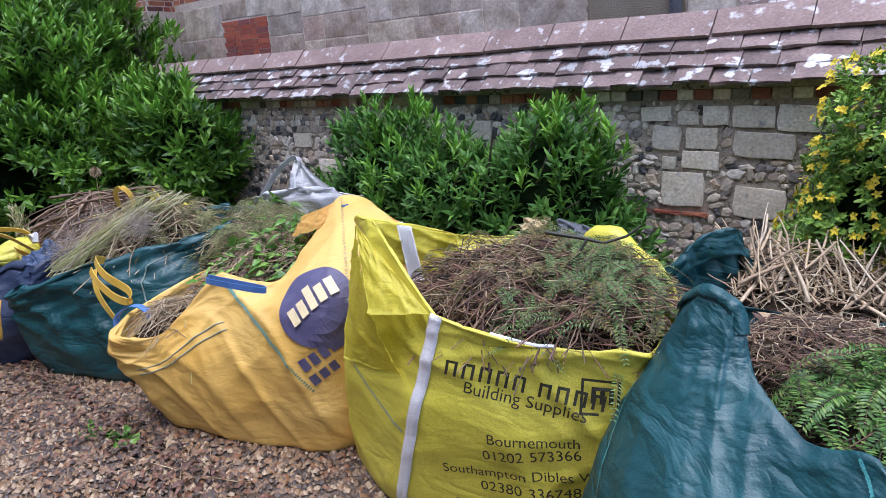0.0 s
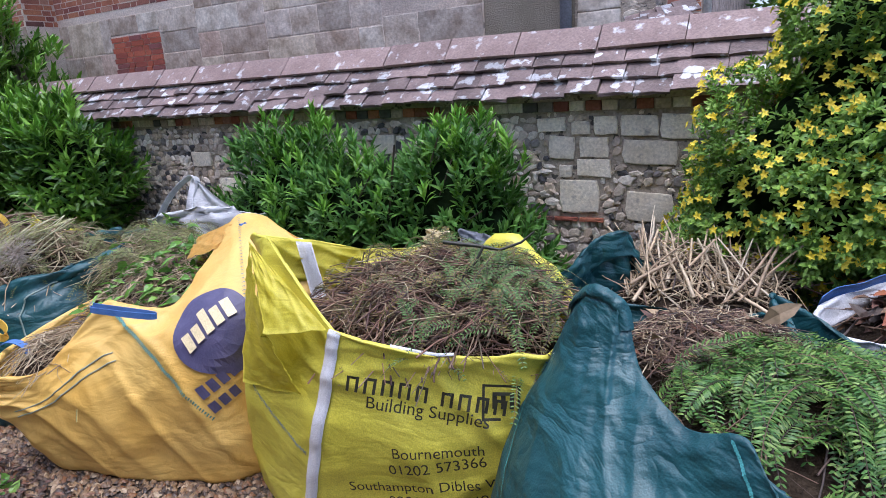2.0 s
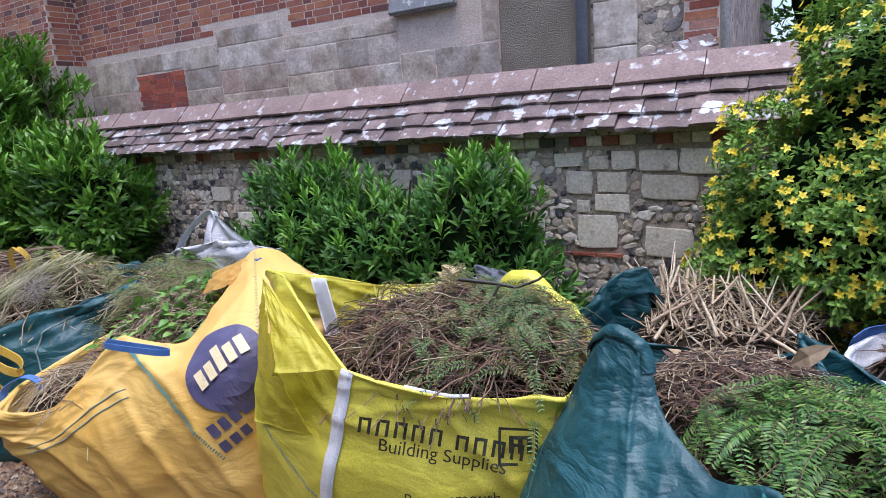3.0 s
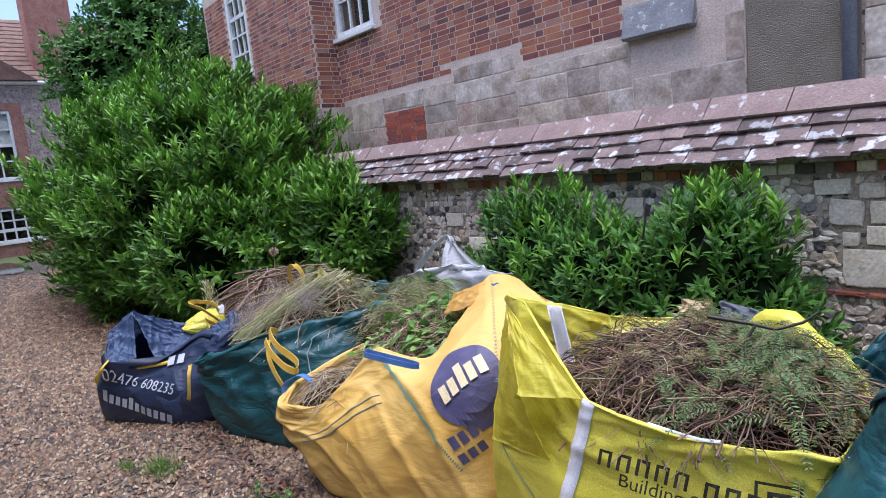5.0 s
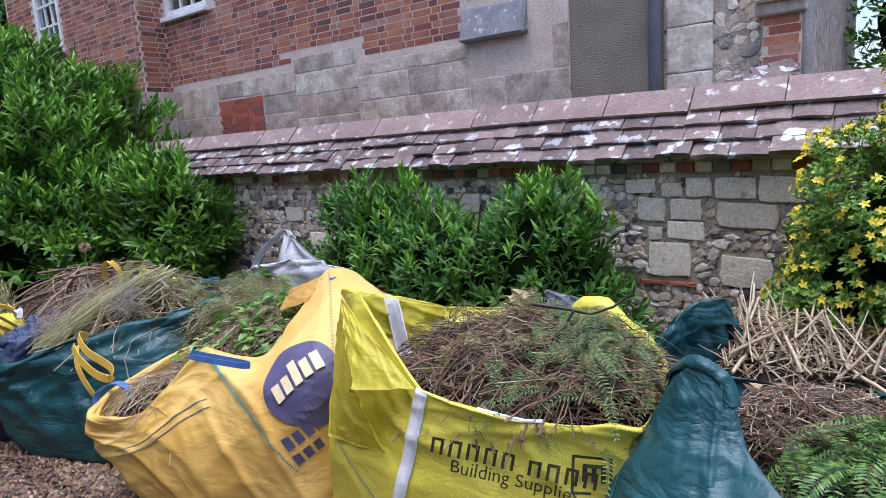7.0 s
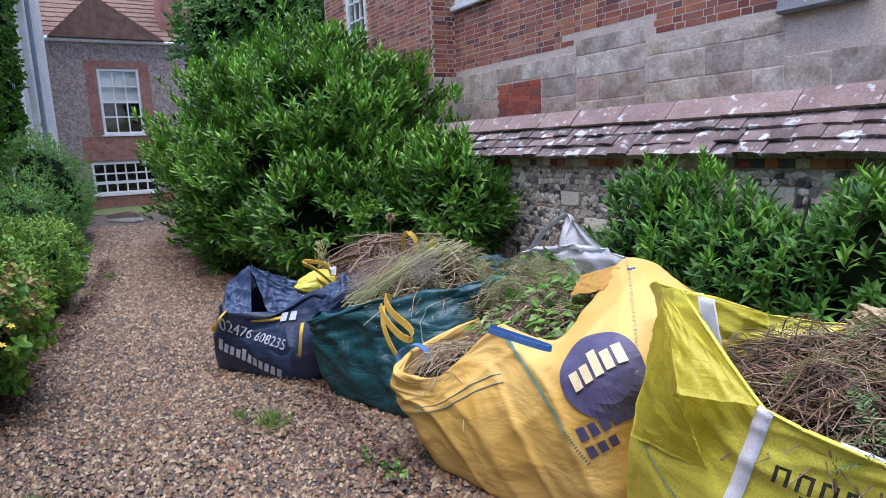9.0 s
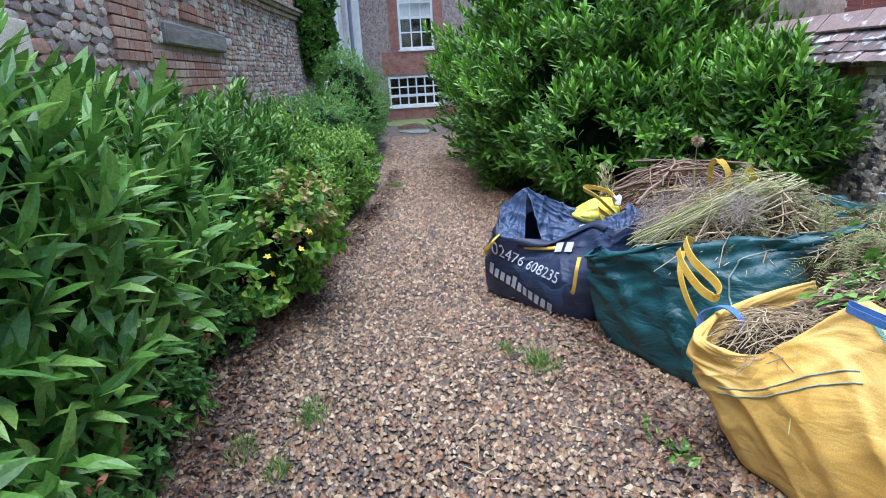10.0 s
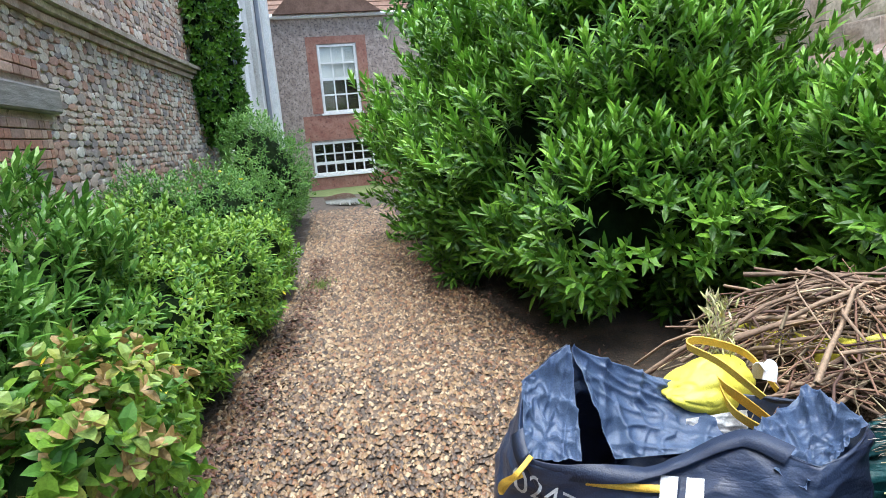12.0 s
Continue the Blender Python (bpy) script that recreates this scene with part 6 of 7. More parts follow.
N_BASE = [(-3.77, -2.83), (-3.48, -2.66), (-3.28, -2.53), (-3.12, -2.34), (-3.14, -2.08), (-3.42, -2.0), (-3.72, -2.12), (-3.96, -2.42), (-3.97, -2.6), (-3.92, -2.74)]
ns = Sheet(bag_rings(N_BASE, N_MID, N_RIM, 0.16, 0.05), 0.008, 0.6, 31.0, 4.6)
ns.mesh("body", NAVY_BAG, nb_, 260, 90)
nm = Mound(-3.5, -2.36, 0.36, 0.26, 0.24, 0.06, (0.0, 0.1), 1.0, 0.1)
nm.body("inside", NAVY_BAG, nb_, 0.2)
drape("inner_fold", [(-3.61, -2.79, 0.435), (-3.58, -2.62, 0.41), (-3.785, -2.55, 0.71), (-3.825, -2.715, 0.585)], NAVY_LINING, nb_, -0.035, 0.011, 1.0, 60)
drape("inner_fold", [(-3.79, -2.55, 0.7), (-3.6, -2.5, 0.38), (-3.42, -2.2, 0.45), (-3.7, -2.19, 0.53)], NAVY_LINING, nb_, -0.06, 0.013, 4.0, 60)
drape("inner_fold", [(-3.33, -2.28, 0.5), (-3.12, -2.24, 0.5), (-3.16, -2.02, 0.61), (-3.36, -2.02, 0.64)], NAVY_LINING, nb_, -0.06, 0.013, 7.0, 60)
ns.strip("rim_hem", [(-0.4, 3.88), (0.0, 3.88), (1.0, 3.88), (2.0, 3.88), (2.6, 3.9)], 0.055, NAVY_HEM, nb_, 0.007, 50, "dark navy hem round the mouth")
print_words(ns, "02476 608235", 0.092, 1.0, 2.45, PRINT_WHITE, nb_, -17, 0.014)
bar_prints(ns, [(-0.26 + 0.05 * i, -0.03, -0.26 + 0.05 * i + 0.034, 0.03 + (0.022 if i in (0, 4) else 0)) for i in range(11)], 0.95, 1.6, PRINT_WHITE, nb_, -17, 0.012, "white printed bars")
bar_prints(ns, [(-0.07 + 0.07 * i, -0.035, -0.07 + 0.07 * i + 0.048, 0.035) for i in range(2)], 1.7, 3.0, PRINT_WHITE, nb_, -14, 0.012, "white printed bars")
ns.strip("sewn_strap", [(0.55, 3.45), (1.0, 3.4), (1.55, 3.05)], 0.022, YELLOW_WEB, nb_, 0.009, 24)
band("yellow_loop", [(-3.58, -2.78, 0.46), (-3.57, -2.83, 0.42), (-3.62, -2.85, 0.36), (-3.66, -2.86, 0.31), (-3.63, -2.86, 0.36), (-3.56, -2.82, 0.42)], 0.018, YELLOW_WEB, nb_, (0.8, 0.4, 0))
band("yellow_loop", [(-3.1, -2.42, 0.42), (-3.06, -2.45, 0.36), (-3.08, -2.46, 0.24), (-3.12, -2.46, 0.2)], 0.025, YELLOW_WEB, nb_, (0.8, 0.4, 0))
band("yellow_loop", [(-3.42, -2.015, 0.455), (-3.5, -2.047, 0.489), (-3.55, -2.129, 0.567), (-3.6, -2.132, 0.576), (-3.52, -2.132, 0.505), (-3.44, -2.047, 0.443)], 0.036, YELLOW_WEB, nb_, (0.3, -0.3, 1), label="yellow webbing carrying strap")
band("yellow_loop", [(-3.4, -2.045, 0.521), (-3.36, -1.974, 0.48), (-3.33, -1.904, 0.433), (-3.34, -1.852, 0.399), (-3.38, -1.872, 0.419)], 0.05, YELLOW_WEB, nb_, (0.3, 0.1, 1), label="yellow webbing carrying strap")
lin_ = thing("plastic_sack", "yellow plastic sack tucked into the navy bag", "sack", GB)
yk = bmesh.new()
bmesh.ops.create_icosphere(yk, subdivisions=5, radius=1.0)
for v in yk.verts:
    k = 1 + 0.16 * noise.noise(v.co * 1.2) - 0.06 * (1 - min(1.0, 3 * abs(noise.noise(v.co * 2.1 + Vector((3, 1, 0)))))) ** 2
    v.co = Vector((-3.66 + 0.11 * k * v.co.x, -2.13 + 0.15 * k * v.co.y, 0.53 + (0.09 + 0.05 * v.co.y) * k * v.co.z))
part("body", yk, YELLOW_BAG, lin_, "", True)
drape("white_edge", [(-3.56, -2.28, 0.4), (-3.5, -2.1, 0.42), (-3.53, -2.08, 0.5), (-3.58, -2.26, 0.48)], WHITE_BAG, lin_, 0.02, 0.006, 2.0)
band("yellow_loop", [(-3.46, -2.08, 0.57), (-3.55, -2.16, 0.66), (-3.63, -2.22, 0.7), (-3.64, -2.16, 0.705), (-3.56, -2.06, 0.67), (-3.45, -2.04, 0.59)], 0.03, YELLOW_WEB, nb_, (0.3, -0.3, 1), label="yellow webbing carrying strap")
band("white_tie", [(-3.52, -2.04, 0.6), (-3.5, -2.06, 0.65), (-3.47, -2.05, 0.66), (-3.46, -2.06, 0.62)], 0.04, WHITE_WEB, lin_, (0.6, 0.4, 0.2))
lh = thing("conifer_sprig", "pale dry conifer sprig standing in the navy bag", "garden waste", kind="stuff")
p = np.tile(np.array([[-3.72, -2.04, 0.58]]), (220, 1)) + np.stack([rng.normal(size=220) * 0.035, rng.normal(size=220) * 0.02, 0.22 * rng.random(220)], 1)
put("needles", leaf_mesh("needles", p, np.stack([rng.normal(size=220) * 0.7, rng.normal(size=220) * 0.5, np.ones(220)], 1), rng.normal(size=(220, 3)), np.full(220, 0.045), np.full(220, 0.008), STALK), lh)

# second yellow bag with a twig heap behind the navy bag
y2 = thing("bulk_bag", "yellow bulk bag behind the others, heaped with bare twigs", "bulk bag", GB)
e2 = [(a, 1) for a in np.linspace(0.4, 6.68, 8, endpoint=False)]
R2 = lambda k, z, dz: [(-3.75 + 0.55 * k * math.cos(a), -1.35 + 0.5 * k * math.sin(a), z + dz * math.cos(a + 0.3)) for a, _ in e2]
s2 = Sheet([R2(0.7, 0.012, 0), R2(0.9, 0.02, 0), R2(1.0, 0.3, 0), R2(0.97, 0.48, 0.03), R2(0.92, 0.62, 0.1), R2(0.85, 0.55, 0.08)], 0.02, 0.6, 2.0)
s2.mesh("body", YELLOW_BAG, y2, 90, 30)
fp = bmesh.new()
for i in range(13):
    for j in range(9):
        s, t = i / 12, j / 8
        fp.verts.new((-3.3 + 0.4 * s, -1.4 - 0.12 * s + 0.05 * math.sin(t * 3), 0.66 + 0.22 * t * math.sin(s * 2.6) + 0.03 * noise.noise(Vector((s * 5, t * 5, 0)))))
fp.verts.ensure_lookup_table()
for i in range(12):
    for j in range(8):
        fp.faces.new([fp.verts[k] for k in (i * 9 + j, i * 9 + 9 + j, i * 9 + 10 + j, i * 9 + j + 1)])
bmesh.ops.solidify(fp, geom=fp.faces[:], thickness=0.003)
part("loose_flap", fp, YELLOW_BAG, y2, "loose yellow rim standing up", True)
th = thing("twig_heap", "heap of bare brown twigs and prunings", "garden waste", kind="stuff")
tm = Mound(-3.7, -1.55, 0.6, 0.42, 0.44, 0.26, (0.12, 0.05), 1.0, 0.05)
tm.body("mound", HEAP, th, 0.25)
tm.sticks("twigs", 330, 0.5, 0.004, RED_TWIG, th, 0.09, 0.14, rise=0.3)
tm.sticks("branches", 80, 0.75, 0.008, BRANCH, th, 0.13, 0.1, rise=0.25)
tm.sticks("pale_twigs", 90, 0.4, 0.003, STRAW, th, 0.09, 0.12)

# white bag near the wall
wb = thing("bulk_bag", "white woven bulk bag standing against the wall, handles up", "bulk bag", GB)
W_RIM = [(-2.75, -0.95, 0.74), (-2.45, -1.0, 0.82), (-2.1, -0.95, 0.86), (-1.92, -0.75, 0.78), (-2.05, -0.45, 0.74), (-2.4, -0.4, 0.78), (-2.75, -0.45, 0.74), (-2.85, -0.7, 0.72)]
W_MID = [(x + 0.03, y, 0.4) for x, y, z in W_RIM]
W_BASE = [(x * 0.93 - 0.16, y * 0.93 - 0.05) for x, y, z in W_RIM]
ws = Sheet(bag_rings(W_BASE, W_MID, W_RIM), 0.02, 0.6, 9.0, 3.0)
ws.mesh("body", WHITE_BAG, wb, 90, 36)
band("corner_loop", [(-2.85, -0.78, 0.72), (-2.7, -0.76, 0.88), (-2.54, -0.72, 0.99), (-2.46, -0.74, 0.95), (-2.44, -0.8, 0.84), (-2.4, -0.84, 0.76)], 0.07, WHITE_BAG, wb, (0.4, -0.9, 0.3), label="white fabric corner pulled up into a loop")
gx = bmesh.new()
for i in range(11):
    for j in range(9):
        s, t = i / 10, j / 8
        tip = Vector((-2.52, -0.71, 0.99))
        lowp = Vector((-2.48, -0.86, 0.72)).lerp(Vector((-1.95, -0.8, 0.76)), s)
        p = lowp.lerp(tip, t * (0.98 - 0.1 * s)) + Vector((0, -0.03 * math.sin(t * 3) - 0.02 * math.sin(s * 9), 0.0))
        gx.verts.new(p)
gx.verts.ensure_lookup_table()
for i in range(10):
    for j in range(8):
        gx.faces.new([gx.verts[k] for k in (i * 9 + j, i * 9 + 9 + j, i * 9 + 10 + j, i * 9 + j + 1)])
bmesh.ops.solidify(gx, geom=gx.faces[:], thickness=0.003)
part("raised_corner", gx, WHITE_BAG, wb, "corner of the bag drawn up to a peak", True)

# large green sack with one corner of its rim pulled up
gr_ = thing("garden_bag", "large green tarpaulin garden sack, one corner of its rim standing up", "garden sack", GB)
R_RIM = [(0.36, -1.76, 0.8), (0.41, -1.87, 0.905), (0.473, -1.92, 0.94), (0.54, -1.93, 0.9), (0.59, -2.0, 0.784), (0.72, -2.13, 0.715), (0.847, -2.2, 0.756),
         (0.909, -2.26, 0.696), (1.041, -2.34, 0.706), (1.4, -2.2, 0.55), (1.3, -1.75, 0.52), (0.95, -1.42, 0.6), (0.5, -1.55, 0.66)]
R_MID = [(0.2, -1.75, 0.4), (0.2, -1.98, 0.4), (0.29, -2.14, 0.41), (0.41, -2.27, 0.42), (0.55, -2.38, 0.42), (0.75, -2.46, 0.42), (0.95, -2.48, 0.42),
         (1.1, -2.49, 0.4), (1.36, -2.42, 0.36), (1.52, -2.15, 0.32), (1.35, -1.72, 0.3), (0.95, -1.38, 0.3), (0.45, -1.45, 0.34)]
R_BASE = [(0.14, -1.75), (0.12, -1.98), (0.2, -2.14), (0.33, -2.27), (0.48, -2.38), (0.7, -2.45), (0.92, -2.47), (1.1, -2.46), (1.3, -2.38), (1.45, -2.1), (1.3, -1.76), (0.95, -1.42), (0.42, -1.5)]
rs = Sheet(bag_rings(R_BASE, R_MID, R_RIM, 0.07, 0.02), 0.007, 0.7, 41.0, 3.4)
rs.mesh("body", GREEN_BAG, gr_, 300, 110)
rs.stitches("seam", [(0.85, 3.0), (1.1, 2.5), (1.6, 2.1), (2.6, 1.4)], THREAD, gr_, 0.008, 120)
rs.stitches("seam", [(5.75, 3.85), (5.9, 3.3), (6.0, 2.6)], THREAD, gr_, 0.008, 50)
rs.strip("rim_hem", [(0.3, 3.93), (1.0, 3.93), (2.0, 3.93), (3.4, 3.93)], 0.035, GREEN_BAG, gr_, 0.006, 60)
fh = thing("yew_clippings", "fresh green yew fronds and compost in the large green sack", "garden waste", kind="stuff")
inside_sack = lambda x, y: (y > -1.95) & (y > -1.72 - 0.7 * (x - 0.55))
fm = Mound(0.98, -1.83, 0.44, 0.4, 0.47, 0.22, (-0.02, 0.03), 0.7, 0.05)
fm.body("mound", HEAP, fh, 0.3)
fm.fronds("yew_fronds", 190, 0.3, 0.03, YEW_FRESH, fh, along=-0.7, pairs=26, width=0.0062, lift=0.07, where=inside_sack)
fm.fronds("pale_yew_fronds", 70, 0.22, 0.026, YEW, fh, along=-0.2, pairs=22, width=0.0055, lift=0.03, where=inside_sack)
fm.fronds("front_fronds", 90, 0.2, 0.028, YEW_FRESH, fh, along=0.35, pairs=20, width=0.006, lift=0.04, where=lambda x, y: (y < -1.82) & (y > -1.93 - 0.7 * (x - 0.6)))
fm.sticks("bare_twigs", 60, 0.22, 0.002, TWIG, fh, 0.05)
cm = Mound(0.71, -1.52, 0.27, 0.22, 0.62, 0.07, (0.0, 0.05), 1.0, 0.04)
cm.body("compost", HEAP, fh, 0.3)
cm.sticks("roots", 300, 0.12, 0.0016, STRAW, fh, 0.04, 0.3)
cm.sticks("dark_roots", 700, 0.12, 0.0018, TWIG, fh, 0.04, 0.3)
cm.leaves("dry_leaves", 160, 0.05, 0.022, LEAF_MOULD, fh, 0.03)
cm.leaves("pale_leaf", 14, 0.09, 0.04, STRAW, fh, 0.06)

# green sack behind, with dry reeds
g2 = thing("garden_bag", "green garden sack by the wall, rim raised, holding dry reeds", "garden sack", GB)
Q_RIM = [(0.0, -1.08, 0.62), (0.35, -1.17, 0.62), (0.7, -1.14, 0.6), (0.93, -0.9, 0.58), (0.85, -0.6, 0.58), (0.5, -0.55, 0.6), (0.36, -0.84, 0.7), (0.315, -0.94, 0.84), (0.2, -0.99, 0.815), (0.11, -1.05, 0.7)]
Q_MID = [(x, y, 0.3) for x, y, z in Q_RIM]
Q_BASE = [(x * 0.95, y * 0.95) for x, y, z in Q_RIM]
qs = Sheet(bag_rings(Q_BASE, Q_MID, Q_RIM, 0.1), 0.014, 0.7, 51.0, 4.0)
qs.mesh("body", GREEN_BAG, g2, 160, 50)
qs.stitches("seam", [(9.6, 3.9), (9.2, 3.6), (8.8, 3.2), (8.6, 2.6)], THREAD, g2, 0.01, 40)
rh = thing("dry_reeds", "bundle of dry pale reeds and stems leaning on the wall", "garden waste", kind="stuff")
rm = Mound(0.58, -0.82, 0.36, 0.28, 0.58, 0.1, (0, 0.15), 1.0, 0.04)
rm.body("mound", HEAP, rh, 0.3)
n = 140
b0 = np.stack([0.33 + 0.55 * rng.random(n), -1.08 + 0.35 * rng.random(n), 0.58 + 0.08 * rng.random(n)], 1)
b1_ = b0 + np.stack([rng.normal(size=n) * 0.13 - 0.05, 0.1 + 0.2 * rng.random(n), 0.02 + 0.2 * rng.random(n)], 1)
t = np.linspace(0, 1, 5)[None, :, None]
tubes("reeds", b0[:, None, :] * (1 - t) + b1_[:, None, :] * t + rng.normal(size=(n, 5, 3)) * 0.004, 0.003 + 0.006 * rng.random(n) ** 2, REED, rh, "", 0.8)
rm.sticks("stems", 300, 0.2, 0.0025, STRAW, rh, 0.08)
rm.sticks("dark_stems", 160, 0.2, 0.0025, TWIG, rh, 0.06)

# green and white bags at the far end of the row
g3 = thing("garden_bag", "green garden sack folded over beside a white bag", "garden sack", GB)
P_RIM = [(0.86, -1.3, 0.755), (0.93, -1.42, 0.69), (1.05, -1.53, 0.665), (1.2, -1.74, 0.6), (1.5, -1.8, 0.5), (1.75, -1.6, 0.48), (1.6, -1.45, 0.5), (1.25, -1.45, 0.58), (0.97, -1.29, 0.7)]
P_MID = [(x + 0.05, y - 0.02, 0.3) for x, y, z in P_RIM]
P_BASE = [(x + 0.06, y - 0.01) for x, y, z in P_RIM]
Sheet(bag_rings(P_BASE, P_MID, P_RIM, 0.05, 0.01), 0.012, 0.6, 61.0, 3.8).mesh("body", GREEN_BAG, g3, 160, 50)
w3 = thing("bulk_bag", "white bulk bag with a blue edge and grey print, part full", "bulk bag", GB)
V_RIM = [(1.0, -1.2, 0.62), (1.1, -1.32, 0.64), (1.3, -1.38, 0.66), (1.8, -1.35, 0.66), (2.1, -1.1, 0.68), (2.0, -0.75, 0.74), (1.6, -0.76, 0.75), (1.22, -0.95, 0.73), (1.0, -1.1, 0.67)]
V_MID = [(x, y, 0.32) for x, y, z in V_RIM]
V_BASE = [(x, y) for x, y, z in V_RIM]
vs_ = Sheet(bag_rings(V_BASE, V_MID, V_RIM, 0.08), 0.02, 0.6, 71.0, 3.0)
vs_.mesh("body", WHITE_BAG, w3, 140, 44)
vs_.strip("blue_edge", [(5.2, 4.0), (6.0, 4.0), (7.0, 4.0), (8.0, 4.0)], 0.07, BLUE, w3, 0.006, 40, "blue sewn edge")
bar_prints(vs_, [(-0.2 + 0.07 * i, -0.06, -0.2 + 0.07 * i + 0.05, 0.06) for i in range(6)], 2.2, 3.1, PIPE, w3, 0, 0.008, "grey printed bars")
wm_ = Mound(1.5, -1.08, 0.42, 0.22, 0.6, 0.05, (0, 0.1), 1.0, 0.04)
w3h = thing("dry_leaves", "dry leaves and twigs lying in the white bag", "garden waste", kind="stuff")
wm_.body("mound", HEAP, w3h, 0.3)
wm_.leaves("leaves", 400, 0.08, 0.035, LEAF_MOULD, w3h, 0.05)
wm_.leaves("rusty_leaves", 40, 0.14, 0.06, RUST_LEAF, w3h, 0.07)
wm_.sticks("twigs", 160, 0.3, 0.003, TWIG, w3h, 0.06)

# ---- stones, bricks and tiles, last ----
blks = [pebble_mesh("block", ASHLAR, 40 + s, 0.9, 12, 0.13) for s in range(5)]
for x, z, w, h in BLOCKS:
    put("block", blks[int(abs(x) * 100) % 5], wall, m=Matrix.Translation((x, 0.024, z)) @ Matrix.Rotation(0.06 * math.sin(x * 40), 4, "Y") @ Matrix.Diagonal((w * 0.98, 0.04, h * 0.98, 1)))
hb = pebble_mesh("brick", BRICK_PIECE, 41, 0.9, 12)
stone_h = pebble_mesh("brick", FLINT_PIECE, 42, 0.9, 12)
rr = random.Random(9)
for x, z, w, h in brick_row:
    put("brick", hb if rr.random() < 0.35 else stone_h, wall, m=Matrix.Translation((float(x), 0.025, z)) @ Matrix.Diagonal((w, 0.05, h, 1)))
for k in range(4):
    put("brick", hb, wall, m=Matrix.Translation((-0.55 + 0.15 * k, 0.02, 0.655)) @ Matrix.Diagonal((0.14, 0.05, 0.022, 1)))
stone_wall(wall, spots, (FLINT_PIECE, FLINT), wall_place, "stone", 150, 0.0, 0.024)

slope = math.atan2(0.33, 0.32)
tiles = []
for s in range(4):
    b = boxed((-0.5, -0.02, -0.006), (0.5, 0.19, 0.008), 0.0)
    for v in b.verts:
        v.co.z += (0.006 if abs(v.co.x) > 0.4 else 0) * (1 if s % 2 else -0.5)
        v.co.y += (rr.random() - 0.5) * 0.014
    bmesh.ops.subdivide_edges(b, edges=b.edges[:], cuts=1)
    for v in b.verts:
        if abs(v.co.x) < 0.1:
            v.co.z += 0.005
    me = bpy.data.meshes.new("tile")
    b.to_mesh(me)
    b.free()
    me.materials.append(TILE)
    tiles.append(me)
for c in range(3):
    x = -5.75 + 0.08 * c
    while x < 3.3:
        w = 0.155 + 0.03 * rr.random()
        s = 0.0 + 0.108 * c + (rr.random() - 0.5) * 0.012
        m = Matrix.Translation((x + w / 2, -0.1 + 0.32 / 0.46 * s, 1.365 + 0.33 / 0.46 * s + (rr.random()) * 0.008)) @ Matrix.Rotation(slope - 0.16 + (rr.random() - 0.5) * 0.1, 4, "X") @ Matrix.Rotation((rr.random() - 0.5) * 0.07, 4, "Z") @ Matrix.Rotation((rr.random() - 0.5) * 0.05, 4, "Y")
        put("tile", tiles[rr.randrange(4)], wall, m=m @ Matrix.Diagonal((w * 0.975, 1, 1.2, 1)))
        x += w
rt = bmesh.new()
sec = [(-0.135, -0.135), (-0.012, -0.008), (0.012, -0.008), (0.135, -0.135), (0.12, -0.15), (0, -0.028), (-0.12, -0.15)]
e0 = [rt.verts.new((-0.5, y, z)) for y, z in sec]
e1 = [rt.verts.new((0.5, y, z)) for y, z in sec]
rt.faces.new(e0), rt.faces.new(e1[::-1])
for i in range(7):
    rt.faces.new((e0[i], e1[i], e1[(i + 1) % 7], e0[(i + 1) % 7]))
bmesh.ops.recalc_face_normals(rt, faces=rt.faces[:])
ridge_me = bpy.data.meshes.new("ridge_tile")
rt.to_mesh(ridge_me)
rt.free()
ridge_me.materials.append(RIDGE_TILE)
x = -5.8
while x < 3.3:
    w = 0.42 + 0.1 * rr.random()
    put("ridge_tile", ridge_me, wall, m=Matrix.Translation((x + w / 2, 0.22, 1.735 + 0.008 * rr.random())) @ Matrix.Rotation((rr.random() - 0.5) * 0.03, 4, "Y") @ Matrix.Diagonal((w * 0.985, 1, 1, 1)))
    x += w


def brick_boxes(x0, x1, z0, z1, holes, seed, ch=0.061, long=0.21):
    """Flemish bond: (x, z, width)."""
    r = random.Random(seed)
    out, z, row = [], z0, 0
    while z + ch < z1:
        x, k = x0 - (long * 0.35 if row % 2 else 0), row % 2
        while x < x1:
            w = long if k % 2 == 0 else long * 0.49
            a, b = max(x, x0), min(x + w, x1)
            if b - a > 0.04 and not any(a < h[1] + 0.02 and b > h[0] - 0.02 and z < h[3] + 0.02 and z + ch > h[2] - 0.02 for h in holes):
                out.append(((a + b) / 2, z + ch / 2, b - a - 0.012))
            x += w
            k += 1
        z += ch
        row += 1
    return out


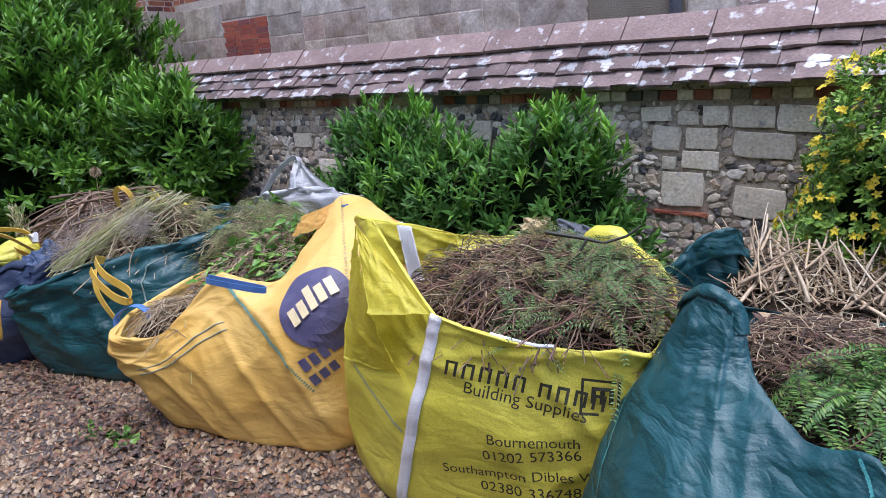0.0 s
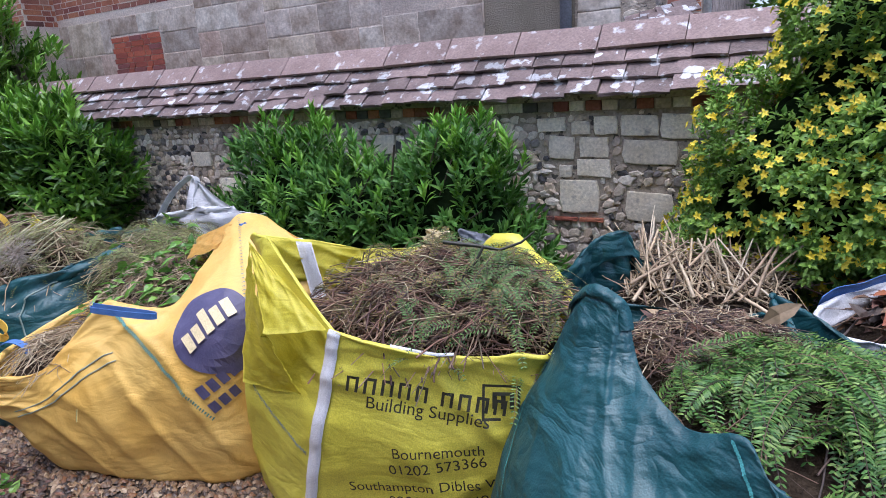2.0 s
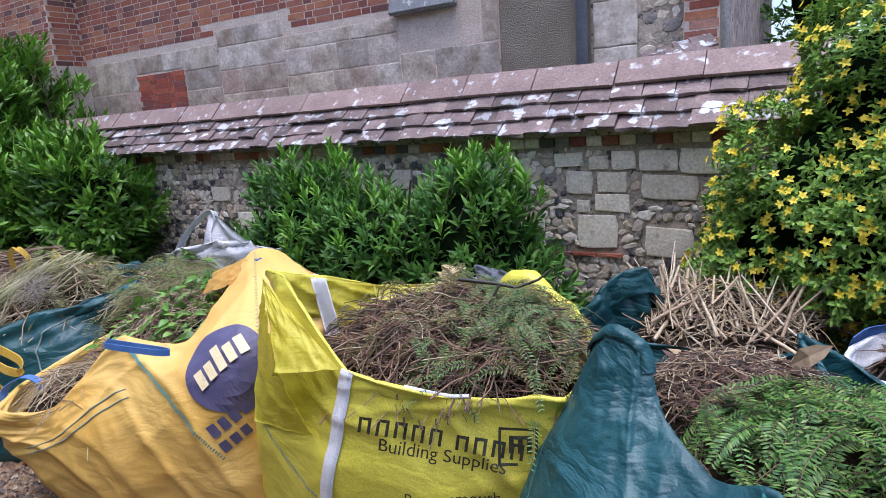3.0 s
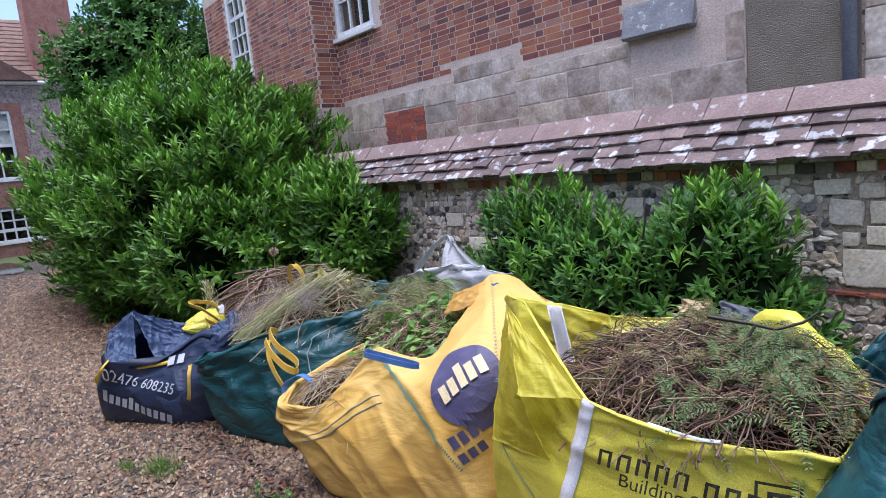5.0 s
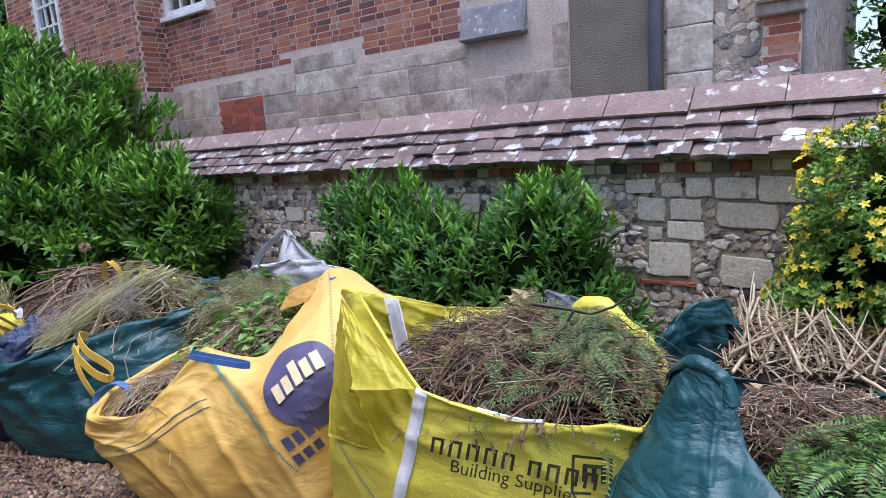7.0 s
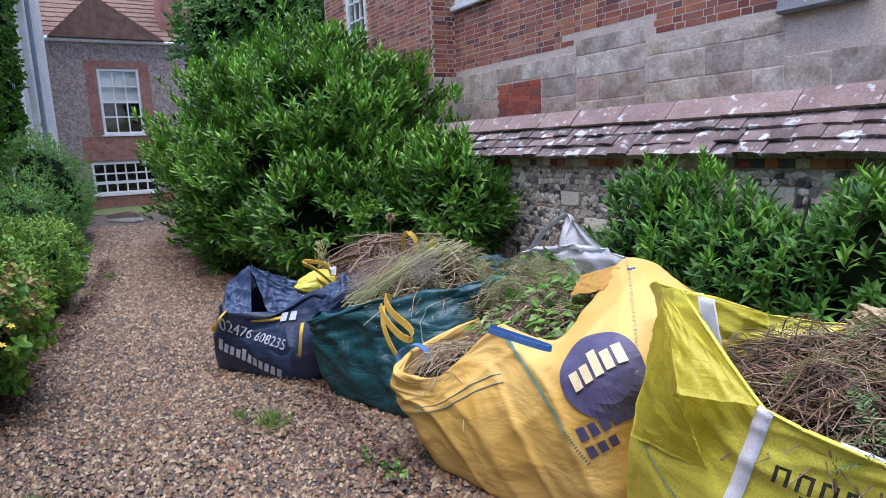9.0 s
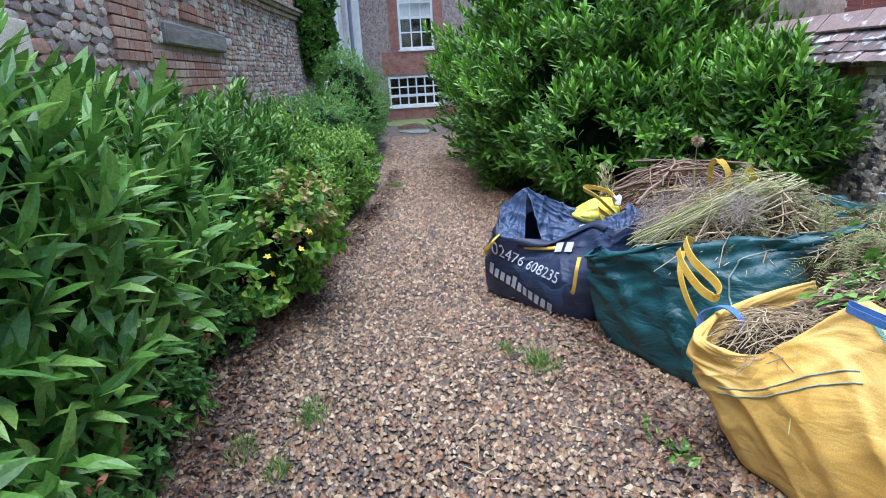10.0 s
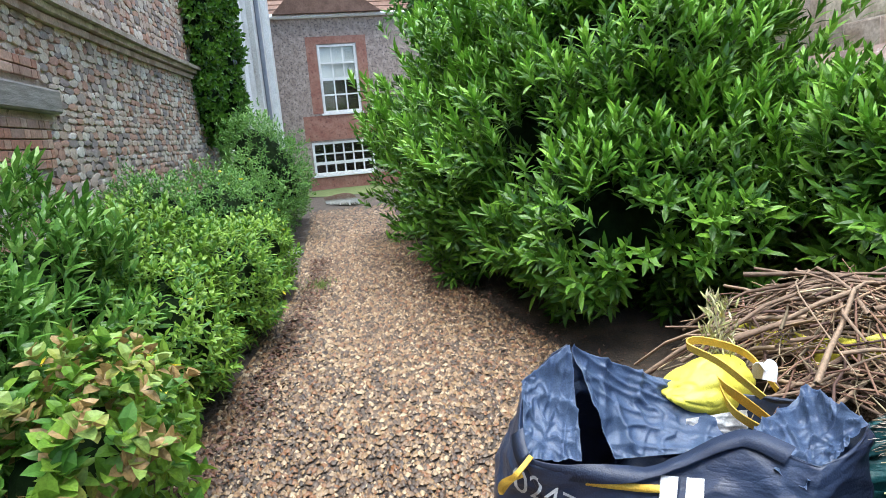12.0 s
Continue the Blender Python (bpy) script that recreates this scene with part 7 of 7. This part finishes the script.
def lay_bricks(parent, items, y, mats, nearest, key, h=0.052, m0=None, depth=0.03):
    unit_b = boxed((-0.5, -0.5, -0.5), (0.5, 0.5, 0.5))
    me = bpy.data.meshes.new("brick")
    unit_b.to_mesh(me)
    unit_b.free()
    me.materials.append(mats[0])
    items = sorted(items, key=key)
    r = random.Random(4)
    V, F = [], []
    cube = np.array([v.co[:] for v in me.vertices])
    polys = np.array([list(p.vertices) for p in me.polygons])
    for i, (x, z, w) in enumerate(items):
        m = Matrix.Translation((x, y + 0.5 * depth - 0.0015 - 0.0015 * r.random(), z + (r.random() - 0.5) * 0.005)) @ Matrix.Diagonal((w, depth, h * (0.94 + 0.1 * r.random()), 1))
        if m0 is not None:
            m = m0 @ m
        if i < nearest:
            put("brick", me, parent, m=m)
        else:
            F.append(polys + 8 * len(V))
            V.append(cube @ np.array(m.to_3x3()).T + np.array(m.translation))
    if V:
        tagged(put("brickwork", mesh_np("brickwork", np.concatenate(V), np.concatenate(F), mats[1]), parent), kind="stuff")


PATCH = (-5.86, -5.02, 1.68, 2.2)
STEPS = [(-6.9, -4.45, 2.39), (-4.45, -3.52, 2.51), (-3.52, -2.2, 2.34), (-2.2, -1.27, 4.4)]
holes = [W2] + [(a, b, 0, z) for a, b, z in STEPS]
main = brick_boxes(-6.88, -1.3, 2.34, 4.45, holes, 1)
lay_bricks(house, main, Y, (BRICK_PIECE, BRICK), 110, lambda q: abs(q[0] + 3.8) + abs(q[1] - 2.7))
bay = brick_boxes(-10.58, -6.8, 2.39, 4.6, [W1], 2)
lay_bricks(house, bay, 0.8, (BRICK_PIECE, BRICK), 60, lambda q: abs(q[0] + 7.2) + abs(q[1] - 2.8))
side = brick_boxes(0, 0.37, 2.39, 4.6, [], 3)
lay_bricks(house, side, 0, (BRICK_PIECE, BRICK), 40, lambda q: q[1], m0=Matrix.Translation((-6.8, 0.8, 0)) @ Matrix.Rotation(radians(90), 4, "Z"))
lay_bricks(house, brick_boxes(PATCH[0], PATCH[1], PATCH[2], PATCH[3], [], 4, 0.056), Y - 0.004, (RED_BRICK, RED_BRICK), 60, lambda q: q[1])
lay_bricks(house, brick_boxes(0.09, 0.31, 1.5, 4.3, [], 5), Y - 0.06, (BRICK_PIECE, BRICK), 60, lambda q: q[1])
stone_blk = pebble_mesh("block", HOUSE_STONE, 50, 0.97, 12)


def ashlar_fill(x0, x1, z0, z1, skip, y, seed):
    r = random.Random(seed)
    z = z0
    while z < z1 - 0.05:
        h = min(0.2 + 0.14 * r.random(), z1 - z)
        if z1 - z - h < 0.1:
            h = z1 - z
        x = x0
        while x < x1 - 0.02:
            w = min(0.22 + 0.4 * r.random(), x1 - x)
            if x1 - x - w < 0.12:
                w = x1 - x
            cx, cz = x + w / 2, z + h / 2
            if not any(x < b and x + w > a and z < d and z + h > c for a, b, c, d in skip):
                put("block", stone_blk, house, m=Matrix.Translation((cx, y + 0.012 + 0.006 * r.random(), cz)) @ Matrix.Diagonal((w - 0.005, 0.05, h - 0.005, 1)))
            x += w
        z += h


for (a, b, z), sd in zip(STEPS, range(4)):
    if sd == 0:
        ashlar_fill(a, PATCH[0], 1.2, z, [], Y, 10)
        ashlar_fill(PATCH[1], b, 1.2, z, [], Y, 11)
        ashlar_fill(PATCH[0], PATCH[1], 1.2, PATCH[2], [], Y, 12)
        ashlar_fill(PATCH[0], PATCH[1], PATCH[3], z, [], Y, 13)
    else:
        ashlar_fill(a, b, 1.2, z, [(-2.24, -1.62, 2.34, 2.62)] if sd == 3 else [], Y, 14 + sd)
ashlar_fill(-10.58, -6.8, 1.2, 2.39, [], 0.8, 20)
ashlar_fill(-0.53, -0.22, 1.4, 4.2, [], Y + 0.0, 21)
fl_spots = free_spots(-0.22, 0.1, 1.4, 4.0, [], 0.08, 0.07, 8)
stone_wall(house, fl_spots, (FLINT_PIECE, FLINT), lambda x, z: Matrix.Translation((x, Y + 0.02, z)), "stone", 40)

# stones of the left wall
total = sum(math.hypot(b[0] - a[0], b[1] - a[1]) for a, b in zip(LINE, LINE[1:]))
slab_zone = [(5.85, 1.7, 0.7, 0.22)]
lint_block = [(9.38, 1.89, 2.2, 0.24)]
brick_zone = [(9.1, 1.58, 2.3, 0.38), (7.6, 1.9, 0.7, 0.5), (9.6, 2.12, 1.3, 0.16)]
sp = free_spots(4.5, total, 0.5, 2.5, lint_block + brick_zone + slab_zone, 0.125, 0.062, 12) + free_spots(4.5, total, 2.7, 4.6, [], 0.13, 0.075, 13)
sp.sort(key=lambda q: abs(q[0] - 9.5) + abs(q[1] - 1.9))


def left_place(s, z):
    x, y, a = lw_at(s)
    return Matrix.Translation((x, y - 0.01, z)) @ Matrix.Rotation(a, 4, "Z")


stone_wall(lw, sp, (RUBBLE_PIECE, RUBBLE), left_place, "stone", 220, 0.7, 0.014)
slab_me = pebble_mesh("block", ASHLAR, 61, 0.95, 12, 0.1)
put("block", slab_me, lw, m=left_place(5.85, 1.7) @ Matrix.Diagonal((0.7, 0.06, 0.22, 1)))
cb = boxed((-0.5, -0.5, -0.5), (0.5, 0.5, 0.5), 0.06)
cube_brick = bpy.data.meshes.new("brick")
cb.to_mesh(cube_brick)
cb.free()
cube_brick.materials.append(FADED_BRICK)
for k, (s0, z0, w, h) in enumerate(brick_zone):
    for s, z, bw in brick_boxes(s0 - w / 2, s0 + w / 2, z0 - h / 2, z0 + h / 2, lint_block and [(8.25, 10.5, 1.78, 2.0)], 30 + k, 0.072):
        put("brick", cube_brick, lw, m=left_place(s, z) @ Matrix.Diagonal((bw, 0.05, 0.062, 1)))
